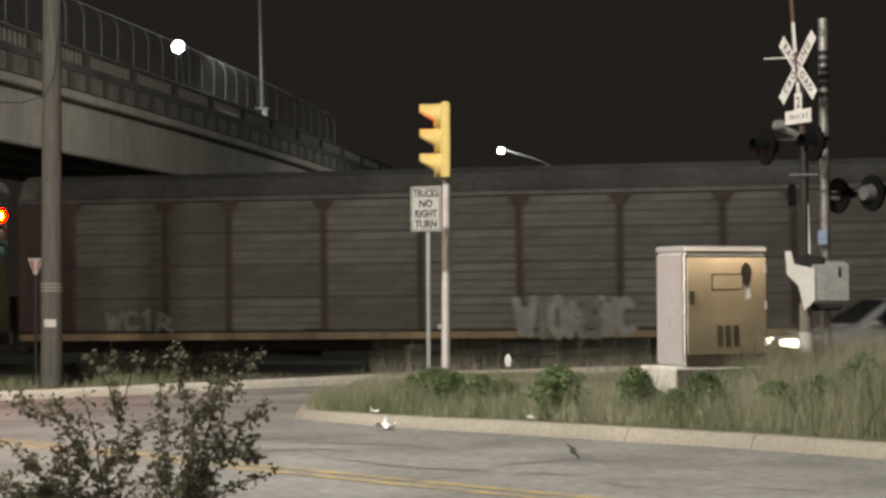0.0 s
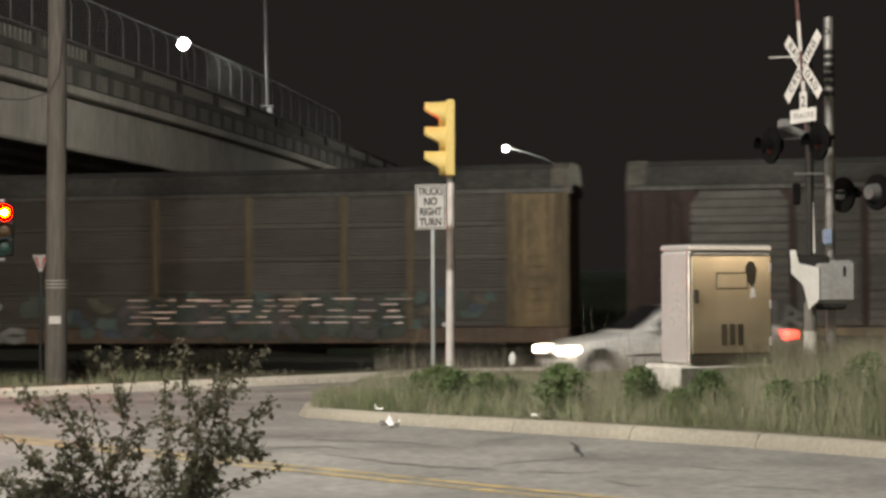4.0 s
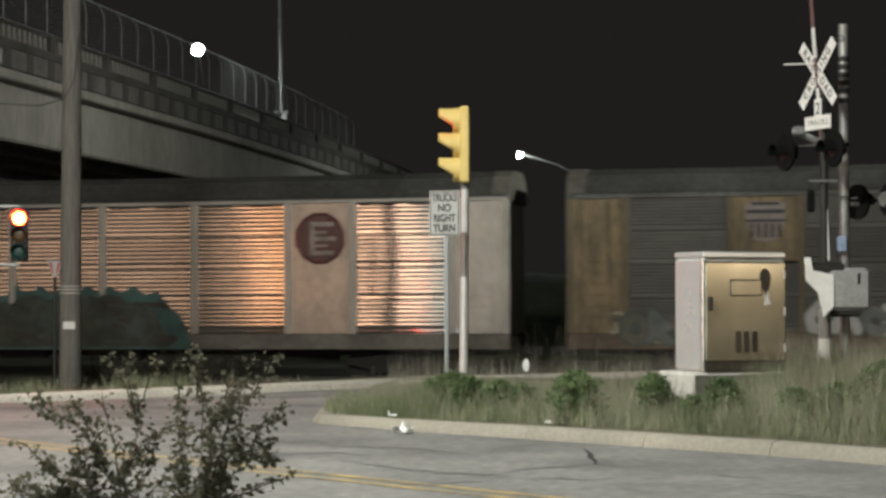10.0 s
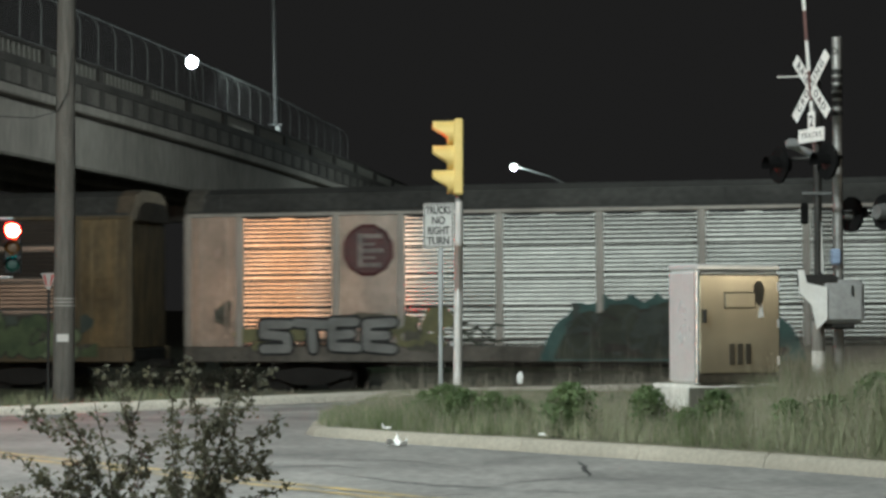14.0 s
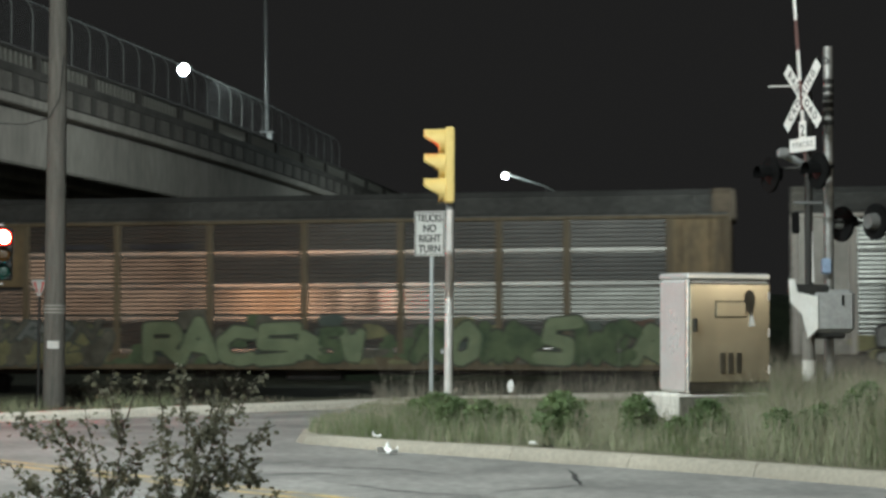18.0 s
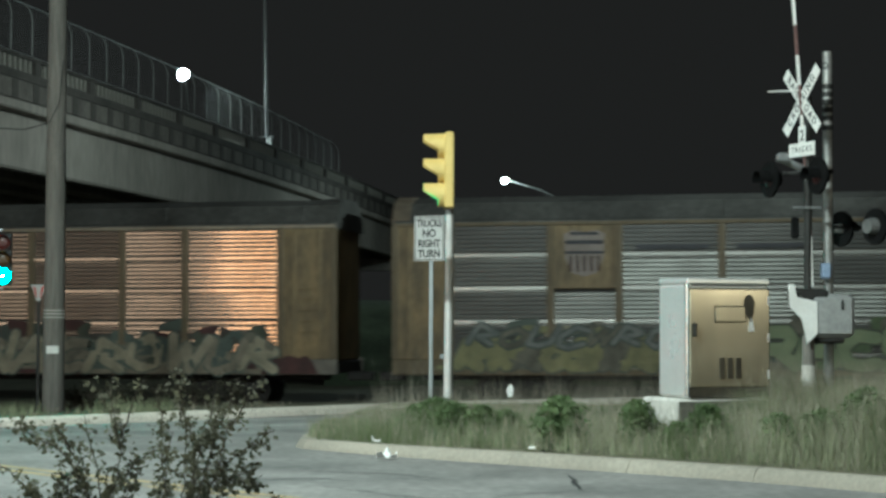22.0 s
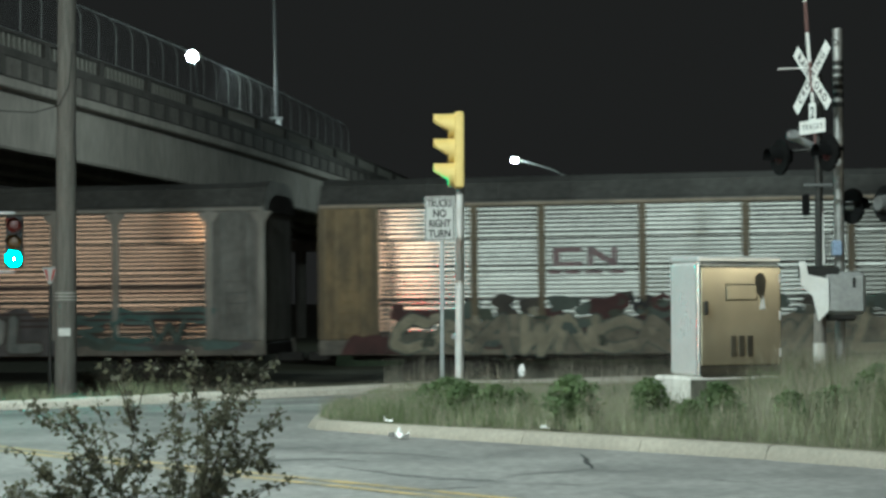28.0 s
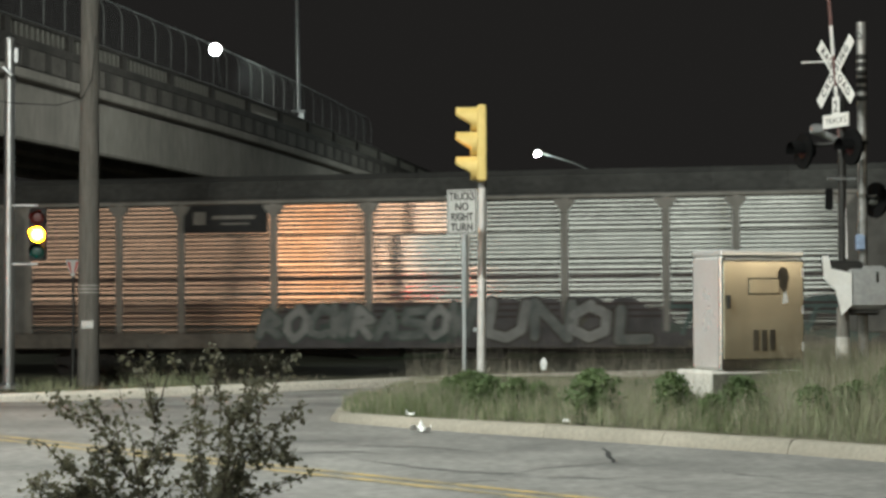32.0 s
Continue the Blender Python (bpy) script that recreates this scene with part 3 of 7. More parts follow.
P_DIMGREY = mat("dim_grey_wagon_paint", (0.20, 0.195, 0.178), 0.65, 0.1, (0.12, 0.116, 0.104), scale=1.3, fine=6, stretch=(1.5, 1.5, 0.7), grain=0.45)
P_PALEGLOSS = mat("glossy_pale_wagon_paint", (0.42, 0.385, 0.34), 0.24, 0.25, (0.30, 0.275, 0.24), scale=1.1, fine=5, bump=0.35, stretch=(1.3, 1.3, 0.8), grain=0.3)
P_RUST = mat("rust_red_paint", (0.062, 0.036, 0.031), 0.75, 0, (0.042, 0.028, 0.024), scale=1.2, fine=9)
P_MAROON = mat("maroon_emblem_paint", (0.105, 0.03, 0.035), 0.3, 0, (0.07, 0.028, 0.03), scale=3)
P_EMBOSS = mat("raised_maroon_enamel", (0.12, 0.04, 0.042), 0.12, 0.2, (0.08, 0.03, 0.032), scale=3, bump=0.0)
P_FADED = mat("faded_emblem_marking", (0.34, 0.29, 0.265), 0.3, 0, (0.17, 0.14, 0.13), scale=3)
P_STRIPE = mat("brown_stripe_paint", (0.05, 0.028, 0.025), 0.6)
P_NAVY = mat("dark_emblem_paint", (0.04, 0.04, 0.048), 0.6)
P_ROOF = mat("wagon_roof_steel", (0.115, 0.112, 0.104), 0.5, 0.3, (0.06, 0.058, 0.054), scale=0.5, fine=6, grain=0.6)
P_HOOD = mat("grimy_hood_paint", (0.165, 0.15, 0.125), 0.6, 0.1, (0.09, 0.082, 0.07), scale=1.6, fine=7, grain=0.5)
P_TANHOOD = mat("tan_hood_paint", (0.15, 0.115, 0.08), 0.65, 0, (0.09, 0.072, 0.052), scale=1.6, fine=7, grain=0.5)
P_TANSILL = mat("patchy_tan_sill_paint", (0.33, 0.235, 0.125), 0.65, 0, (0.11, 0.085, 0.06), scale=0.55, fine=4, stretch=(1, 1, 0.3))
P_GAP = mat("dark_slat_gap", (0.095, 0.088, 0.077), 0.85, 0.0)
P_SILL = mat("grimy_sill_paint", (0.21, 0.185, 0.155), 0.7, 0, (0.10, 0.09, 0.075), scale=0.7, fine=5)
P_RUSTSILL = mat("rusty_sill_paint", (0.16, 0.105, 0.07), 0.7, 0, (0.09, 0.07, 0.052), scale=0.6, fine=5)
P_SHIELD = mat("faded_shield_paint", (0.285, 0.245, 0.22), 0.65, 0, (0.21, 0.175, 0.155), scale=2)
P_UNDER = mat("underframe_grime", (0.03, 0.027, 0.024), 0.8, 0.1)
G_GREEN = mat("green_spray", (0.135, 0.175, 0.085), 0.75, 0, (0.06, 0.09, 0.05), scale=2.2)
G_OLIVE = mat("olive_spray", (0.27, 0.255, 0.125), 0.75, 0, (0.15, 0.145, 0.08), scale=2.2)
G_WHITE = mat("white_spray", (0.34, 0.335, 0.31), 0.75, 0, (0.2, 0.2, 0.185), scale=2.5)
G_GREY = mat("grey_spray", (0.22, 0.225, 0.21), 0.75, 0, (0.12, 0.13, 0.125), scale=2.4)
G_BLACK = mat("black_spray", (0.02, 0.02, 0.02), 0.7)
G_RED = mat("dark_red_spray", (0.08, 0.03, 0.028), 0.75, 0, (0.045, 0.022, 0.02), scale=2.5)
G_DARK = mat("murky_spray", (0.10, 0.12, 0.10), 0.7, 0, (0.06, 0.08, 0.07), scale=1.5)
G_PALEGREY = mat("pale_grey_spray", (0.34, 0.335, 0.32), 0.75, 0, (0.21, 0.21, 0.20), scale=2.2)
G_TEALDARK = mat("dark_teal_spray", (0.085, 0.16, 0.145), 0.75, 0, (0.05, 0.095, 0.088), scale=2.2)
G_CHALK = mat("chalky_white_spray", (0.55, 0.545, 0.52), 0.75, 0, (0.38, 0.375, 0.35), scale=2.0)
G_LIME = mat("faded_light_green_spray", (0.255, 0.30, 0.175), 0.75, 0, (0.19, 0.23, 0.135), scale=2.0)
G_MURK = mat("murky_grey_spray", (0.165, 0.152, 0.118), 0.75, 0, (0.08, 0.077, 0.058), scale=2.6)
G_DUST = mat("dusty_tan_spray", (0.38, 0.335, 0.24), 0.75, 0, (0.21, 0.195, 0.14), scale=2.6)
G_SLATE = mat("slate_grey_spray", (0.115, 0.105, 0.105), 0.75, 0, (0.07, 0.066, 0.066), scale=2.2)
G_TANMURK = mat("dirty_tan_spray", (0.25, 0.22, 0.165), 0.75, 0, (0.13, 0.118, 0.09), scale=2.6)
G_SAND = mat("sandy_spray", (0.32, 0.285, 0.21), 0.75, 0, (0.21, 0.19, 0.14), scale=2.6)
G_TEALGREY = mat("teal_grey_spray", (0.12, 0.17, 0.155), 0.75, 0, (0.08, 0.12, 0.11), scale=1.5)
G_RUSTY = mat("rusty_spray", (0.17, 0.10, 0.07), 0.75, 0, (0.11, 0.07, 0.05), scale=1.5)
G_BLUE = mat("blue_spray", (0.095, 0.125, 0.15), 0.75, 0, (0.06, 0.08, 0.095), scale=2.5)


G_DARKBROWN = mat("dark_brown_spray", (0.07, 0.06, 0.048), 0.75, 0, (0.045, 0.04, 0.034), scale=2.0)
G_DARKOLIVE = mat("dark_olive_spray", (0.075, 0.085, 0.06), 0.75, 0, (0.045, 0.05, 0.038), scale=2.0)
G_MURKGREEN = mat("murky_green_spray", (0.085, 0.10, 0.085), 0.75, 0, (0.06, 0.07, 0.06), scale=2.0)


def bubble(cx, cz, w, h, r, y):
    """One lumpy sprayed bubble form as a flat outline on the wagon's side."""
    p1, p2, p3 = r.uniform(0, 6.28), r.uniform(0, 6.28), r.uniform(0, 6.28)
    a2, a3 = r.uniform(0.1, 0.3), r.uniform(0.08, 0.22)
    out = []
    for k in range(24):
        a = 2 * math.pi * k / 24
        c, s = math.cos(a), math.sin(a)
        q = 1 + a2 * math.sin(2 * a + p1) + a3 * math.sin(3 * a + p2) + 0.10 * math.sin(5 * a + p3)
        out.append((cx + math.copysign(abs(c) ** 0.7, c) * w / 2 * q, y, cz + math.copysign(abs(s) ** 0.7, s) * h / 2 * q))
    return out


def blotches(wagon, x0, x1, z0, z1, count, fills, seed, w=0.8, h=0.6, raised=0):
    """Smeared overlapping sprayed blots without rims, each a part."""
    r = random.Random(seed)
    for i in range(count):
        gx = x0 + (x1 - x0) * (i + r.uniform(0.1, 0.9)) / count
        gz = r.uniform(z0, z1)
        y = -SIDE - 0.042 - 0.012 * raised - 0.0025 * (i % 4)
        out = bubble(gx, gz, w * r.uniform(0.5, 1.5), h * r.uniform(0.5, 1.4), r, y)
        out = [(px, py, max(pz, 1.08)) for px, py, pz in out]
        part("graffiti_blot", Mesh().add(out, [tuple(range(24))]), fills[r.randrange(len(fills))], wagon, "murky sprayed blot")


def lumps(wagon, x0, x1, z0, z1, count, fill, seed, y_off=0.0, spikes=False):
    """A sprayed patch with a bumpy or spiky cloud-like top that rounds off at both ends."""
    m, r = Mesh(), random.Random(seed)
    out = []
    n = count * 6
    for i in range(n + 1):
        f = i / n
        wave = abs(math.sin(math.pi * f * count)) if not spikes else 0.85 * (1 - abs(2 * (f * count % 1) - 1)) ** 1.6
        top = (z1 - z0) * (1 - abs(2 * f - 1) ** 6 * 0.95) * (0.86 + 0.14 * wave) + r.uniform(-0.03, 0.03)
        out.append((x0 + (x1 - x0) * f, z0 + max(0.02, top)))
    y = -SIDE - 0.045 - y_off
    for (ax, az), (bx, bz) in zip(out, out[1:]):
        m.add([(ax, y, z0), (bx, y, z0), (bx, y, bz), (ax, y, az)], [(0, 1, 2, 3)])
    part("graffiti_patch", m, fill, wagon, "sprayed patch of colour")


# sprayed letter-like forms, as strokes in a unit box
FORMS = dict(
    hook=[[(0.95, 0.85), (0.45, 0.98), (0.05, 0.6), (0.15, 0.12), (0.6, 0.02), (0.98, 0.15)]],
    arch=[[(0.0, 0.0), (0.25, 0.55), (0.5, 1.0), (0.75, 0.5), (0.95, 0.0)], [(0.25, 0.35), (0.75, 0.35)]],
    snake=[[(1.0, 0.95), (0.1, 0.95), (0.05, 0.55), (0.9, 0.5), (0.95, 0.05), (0.0, 0.05)]],
    tee=[[(0.0, 0.95), (1.0, 0.95)], [(0.5, 0.95), (0.5, 0.03)]],
    comb=[[(0.95, 0.96), (0.1, 0.96), (0.1, 0.04), (0.95, 0.04)], [(0.1, 0.5), (0.75, 0.5)]],
    flag=[[(0.1, 0.0), (0.1, 0.97), (1.0, 0.97)], [(0.1, 0.5), (0.8, 0.5)]],
    rook=[[(0.08, 0.0), (0.08, 0.97), (0.8, 0.97), (0.9, 0.7), (0.7, 0.5), (0.1, 0.48)], [(0.5, 0.48), (1.0, 0.0)]],
    zig=[[(0.0, 1.0), (0.25, 0.05), (0.5, 0.75), (0.75, 0.05), (1.0, 1.0)]],
    ring=[[(0.5, 0.98), (0.08, 0.7), (0.08, 0.25), (0.5, 0.02), (0.92, 0.25), (0.92, 0.7), (0.5, 0.98)]],
    cup=[[(0.05, 1.0), (0.08, 0.2), (0.5, 0.02), (0.92, 0.2), (0.95, 1.0)]],
    nib=[[(0.05, 0.0), (0.05, 1.0), (0.95, 0.0), (0.95, 1.0)]],
    ell=[[(0.1, 1.0), (0.1, 0.03), (0.95, 0.03)]],
    post=[[(0.5, 0.0), (0.5, 1.0)], [(0.2, 0.75), (0.5, 1.0)]],
    wedge=[[(0.0, 0.05), (0.2, 0.9), (0.95, 0.5), (0.3, 0.35), (1.0, 0.02)]],
)


def stroked(strokes, x, z, w, h, thick, y, slant=0.0):
    m, k = Mesh(), 0
    for line in strokes:
        pts = [(x + (px + slant * pz) * w, z + pz * h) for px, pz in line]
        for (ax, az), (bx, bz) in zip(pts, pts[1:]):
            d = math.hypot(bx - ax, bz - az) or 1.0
            nx, nz = -(bz - az) / d * thick / 2, (bx - ax) / d * thick / 2
            yy = y - 0.0003 * k
            m.add([(ax + nx, yy, az + nz), (ax - nx, yy, az - nz), (bx - nx, yy, bz - nz), (bx + nx, yy, bz + nz)], [(0, 1, 2, 3)])
            k += 1
        for ax, az in pts:
            yy = y - 0.0003 * k
            m.add([(ax + thick / 2 * math.cos(0.785 * q + 0.39), yy, az + thick / 2 * math.sin(0.785 * q + 0.39)) for q in range(8)], [tuple(range(8))])
            k += 1
    return m


def letters(wagon, forms, x0, x1, z0, z1, thick, fill, rim, seed, rim_w=0.09, raised=1, slant=0.0):
    """A sprayed row of letter-like forms, each a part with its dark rim behind it."""
    r = random.Random(seed)
    w = (x1 - x0) / len(forms)
    for i, name in enumerate(forms):
        lx, lz = x0 + i * w + r.uniform(-0.05, 0.05) * w, z0 + r.uniform(-0.05, 0.05)
        lw, lh = w * r.uniform(0.78, 0.95), (z1 - z0) * r.uniform(0.88, 1.08)
        lines = [[(px + r.gauss(0, 0.03), pz + r.gauss(0, 0.03)) for px, pz in line] for line in FORMS[name]]
        y = -SIDE - 0.05 - 0.012 * raised
        core = part("graffiti_letter", stroked(lines, lx, lz, lw, lh, thick, y - 0.005, slant), fill[i % len(fill)] if isinstance(fill, list) else fill, wagon, "sprayed graffiti letter form")
        if rim:
            part("graffiti_rim", stroked(lines, lx, lz, lw, lh, thick + 2 * rim_w, y, slant), rim, core, "dark sprayed rim")


def roundel(wagon, x, z, r, material, letters):
    corners = [(r * math.cos(2 * math.pi * i / 12 + 0.26), r * math.sin(2 * math.pi * i / 12 + 0.26)) for i in range(12)]
    m = Mesh().prism(corners, pose(x, -SIDE - 0.014, z, 90), 0.006)
    e = part("emblem", m, material, wagon, "maroon many-sided emblem")
    rim = Mesh()
    for (ax, az), (bx, bz) in zip(corners, corners[1:] + corners[:1]):
        rim.tube((x + 0.93 * ax, -SIDE - 0.018, z + 0.93 * az), (x + 0.93 * bx, -SIDE - 0.018, z + 0.93 * bz), 0.035 * r / 0.74, n=10)
    part("emblem_rim", rim, P_EMBOSS, e, "raised glossy rim", smooth=True)
    b = Mesh()
    b.box((x - 0.30 * r, -SIDE - 0.026, z), (0.20 * r, 0.016, 1.25 * r), ch=0.006)
    for xx, zz, ww, hh in ((0.15, 0.52, 0.75, 0.17), (0.02, 0.22, 0.5, 0.10), (0.2, -0.02, 0.8, 0.16), (0.05, -0.28, 0.5, 0.10), (0.15, -0.55, 0.7, 0.16)):
        b.box((x + xx * r, -SIDE - 0.0265, z + zz * r), (ww * r, 0.017, hh * r), ch=0.006)
    part("emblem_marking", b, letters, e, "pale worn raised marking")


def shield(wagon, x, z, w, h):
    m = Mesh()
    out = [(-0.5, 0.42), (-0.3, 0.5), (0, 0.46), (0.3, 0.5), (0.5, 0.42), (0.47, -0.1), (0.3, -0.42), (0, -0.5), (-0.3, -0.42), (-0.47, -0.1)]
    m.prism([(px * w, pz * h) for px, pz in out], pose(x, -SIDE - 0.014, z, 90), 0.006)
    e = part("emblem", m, P_SHIELD, wagon, "faded shield-shaped emblem")
    b = Mesh()
    for zz, ww, hh in ((0.43, 0.7, 0.07), (0.24, 0.94, 0.09), (0.02, 0.96, 0.06)):
        b.box((x, -SIDE - 0.024, z + zz * h), (w * ww, 0.006, h * hh), ch=0.002)
    part("emblem_marking", b, P_NAVY, e, "dark bands")
    s = Mesh()
    for k in range(5):
        s.box((x + (k - 2) * w * 0.17, -SIDE - 0.023, z - 0.22 * h), (w * 0.07, 0.004, h * 0.34))
    part("emblem_stripe", s, P_RUST, e, "faded red stripes")


def wheelset(parent, x, name="wheelset"):
    m = Mesh()
    m.tube((0, -0.9, 0), (0, 0.9, 0), 0.08, n=10)
    for s in (-1, 1):
        rot = pose(0, s * 0.72, 0, 90)
        m.lathe([(0.0, -0.07), (0.2, -0.07), (0.36, -0.03), (0.45, -0.065), (0.455, 0.05), (0.36, 0.03), (0.2, 0.06), (0.0, 0.06)], rot, 20)
        for k in range(3):
            a = 2.1 * k
            m.box((0.28 * math.cos(a), s * 0.80, 0.28 * math.sin(a)), (0.06, 0.03, 0.06))
    return part(name, m, P_UNDER, parent, "grimy steel wheels on an axle", at=pose(x, 1.55, 0.46)), Vector((x, 1.55, 0.46))


def autorack(u, spec, label):
    """A covered car-carrying wagon; its near side lies at local y = 0 - SIDE + 1.55."""
    w = thing("autorack_wagon", on_track(u), label, "freight wagon", "wagons of the passing train")
    r = random.Random(spec["seed"])

    def Y(v):
        return v + SIDE  # near side plane at y = 0
    body = Mesh()
    inner = [(-SIDE + 0.06, 1.3), (SIDE - 0.06, 1.3), (SIDE - 0.06, 5.0), (-SIDE + 0.06, 5.0)]
    body.prism([(Y(y), z) for y, z in inner], Matrix(((0, 0, 1, -HALF + 0.25), (1, 0, 0, 0), (0, 1, 0, 0), (0, 0, 0, 1))), 2 * HALF - 0.5)
    part("body_shell", body, spec["shell"], w)
    roof = Mesh()
    prof = [(-SIDE - 0.03, 4.99), (-SIDE - 0.03, 5.09), (-SIDE + 0.06, 5.16), (-1.2, 5.62), (-0.75, 5.80), (0.75, 5.80), (1.2, 5.62), (SIDE - 0.06, 5.16), (SIDE + 0.03, 5.09), (SIDE + 0.03, 4.99)]
    roof.prism([(Y(y), z) for y, z in prof], Matrix(((0, 0, 1, -HALF + 0.1), (1, 0, 0, 0), (0, 1, 0, 0), (0, 0, 0, 1))), 2 * HALF - 0.2)
    rf = part("roof", roof, P_ROOF, w, "dark weathered steel roof")
    for k in range(13):
        x = -HALF + 1.0 + k * (2 * HALF - 2.0) / 12
        rib = Mesh()
        for (ya, za), (yb, zb) in zip(prof[2:7], prof[3:8]):
            rib.tube((x, Y(ya), za), (x, Y(yb), zb), 0.016, n=6)
        part("roof_rib", rib, P_ROOF, rf)
    # eave rail and side sill, near and far
    for s in (-1, 1):
        part("side_sill", Mesh().box((0, Y(s * (SIDE - 0.03)), spec.get("sill_z", 1.14)), (2 * HALF, 0.14, spec.get("sill_h", 0.42)), ch=0.02), spec["sill"], w, "dirty side sill")
        part("top_rail", Mesh().box((0, Y(s * (SIDE - 0.02)), 5.02), (2 * HALF - 0.1, 0.12, 0.11), ch=0.02), spec["rail"], w)
    part("far_side", Mesh().box((0, Y(SIDE - 0.02), 3.15), (2 * HALF - 0.3, 0.05, 3.6)), spec["panel"], w)
    # columns of panels between posts
    x = -HALF
    for c, (kind, cw) in enumerate(COLS):
        cw *= SCALE_W
        part("post", Mesh().box((x + POST / 2, Y(-SIDE + 0.0), 3.17), (POST, 0.10, 3.62), ch=0.015), spec["post"], w, at=None)
        x += POST
        mid = x + cw / 2
        k = kind
        if k == "L" and spec["emblem"] in ("none", "plate"):
            k = "P"
        if k == "P" or (k == "L" and spec["emblem"] == "shield" and c != 2):
            for row in range(4):
                me = panel_mesh(cw - 0.02, spec.get("odd", {}).get((c, row), spec["rows"][row]), spec["band"], spec.get("style", (0.118, 0.0011)))
                part("panel", me, None, w, at=pose(mid, Y(-SIDE + 0.015), ROW_0 + row * ROW_H, r.gauss(0, 0.3), 0, r.gauss(0, spec["wobble"])))
            if spec.get("slots"):
                for q in (-0.27, 0.27):
                    part("vent_slot", Mesh().box((mid + q * cw, Y(-SIDE - 0.012), 4.915), (cw * 0.36, 0.02, 0.06)), G_BLACK, w, "dark slot under the eave")
        elif k == "L":
            top = spec["plain"]
            if spec["emblem"] == "shield":
                part("emblem_panel", Mesh().box((mid, Y(-SIDE + 0.01), 4.12), (cw, 0.05, 1.72), ch=0.01), top, w, "yellow steel panel")
                for row in range(2):
                    part("panel", panel_mesh(cw - 0.02, spec.get("odd", {}).get((c, row), spec["rows"][row]), spec["band"], spec.get("style", (0.118, 0.0011))), None, w, at=pose(mid, Y(-SIDE + 0.015), ROW_0 + row * ROW_H))
            else:
                part("emblem_panel", Mesh().box((mid, Y(-SIDE + 0.01), 3.17), (cw, 0.05, 3.62), ch=0.01), top, w, "plain steel panel")
        else:
            e = part("end_panel", Mesh().box((mid, Y(-SIDE + 0.01), 3.17), (cw, 0.05, 3.62), ch=0.01), spec["end"], w, "plain steel end panel")
            for q in (-0.28, 0.28):
                part("stiffener", Mesh().box((mid + q * cw, Y(-SIDE - 0.025), 3.17), (0.07, 0.04, 3.5), ch=0.012), spec["end"], e)
            for q in range(7):
                part("ladder_rung", Mesh().tube((mid - 0.2, Y(-SIDE - 0.05), 1.5 + q * 0.3), (mid + 0.2, Y(-SIDE - 0.05), 1.5 + q * 0.3), 0.011, n=6), spec["end"], e)
        x += cw
    part("post", Mesh().box((x + POST / 2, Y(-SIDE + 0.0), 3.17), (POST, 0.10, 3.62), ch=0.015), spec["post"], w)
    if spec.get("gussets"):
        x = -HALF
        for c, (kind, cw) in enumerate(COLS):
            x += POST + cw * SCALE_W
            for s in (-1, 1):
                edge = x + POST / 2 + s * POST / 2
                part("gusset", Mesh().prism([(edge, 4.94), (edge + s * 0.22, 4.94), (edge + s * 0.20, 4.88), (edge, 4.62)][::s], pose(0, Y(-SIDE - 0.03), 0, 90), 0.02), spec["post"], w, "corner gusset plate")
    # end doors and hoods, couplers, trucks
    for s in (-1, 1):
        d = part("end_door", Mesh().box((s * (HALF - 0.24), Y(0), 3.15), (0.06, 3.0, 3.75), ch=0.02), spec["end"], w, "folding end door")
        for q in range(6):
            part("door_leaf", Mesh().box((s * (HALF - 0.15), Y(-1.25 + q * 0.5), 3.15), (0.12, 0.46, 3.7), ch=0.04), spec["end"], d)
        part("end_hood", Mesh().prism([(Y(-SIDE), 4.95), (Y(-SIDE + 0.02), 5.12), (Y(-SIDE + 0.1), 5.24), (Y(-1.22), 5.63), (Y(-0.95), 5.76), (Y(-0.7), 5.83), (Y(0.7), 5.83), (Y(0.95), 5.76), (Y(1.22), 5.63), (Y(SIDE - 0.1), 5.24), (Y(SIDE), 4.95)], Matrix(((0, 0, 1, s * (HALF - 0.25) - 0.25), (1, 0, 0, 0), (0, 1, 0, 0), (0, 0, 0, 1))), 0.5), spec["hood"], w)
        part("coupler", Mesh().box((s * (HALF + 0.32), Y(0), 0.86), (0.75, 0.26, 0.26), ch=0.04), P_UNDER, w)
        part("end_beam", Mesh().box((s * (HALF - 0.2), Y(0), 1.12), (0.35, 2.7, 0.35), ch=0.04), P_UNDER, w)
        for yy in (-1.0, 1.0):
            tk = Mesh().prism([(-1.25, 0.5), (-1.25, 0.66), (-0.45, 0.72), (-0.35, 0.78), (0.35, 0.78), (0.45, 0.72), (1.25, 0.66), (1.25, 0.5), (0.95, 0.46), (0.4, 0.28), (-0.4, 0.28), (-0.95, 0.46)], pose(s * 9.6, Y(yy) + 0.07, 0, 90), 0.14)
            part("truck_frame", tk, P_UNDER, w, "grimy cast truck frame")
        for a in (-0.86, 0.86):
            WHEELSETS.append((w, wheelset(w, s * 9.6 + a)))
    part("centre_sill", Mesh().box((0, Y(0), 0.95), (2 * HALF - 1.2, 0.6, 0.4), ch=0.05), P_UNDER, w)
    part("equipment_box", Mesh().box((1.5, Y(-0.8), 0.82), (1.6, 0.5, 0.4), ch=0.04), P_UNDER, w)
    part("air_tank", Mesh().tube((-2.0, Y(-0.9), 0.85), (-0.6, Y(-0.9), 0.85), 0.18), P_UNDER, w)
    return w


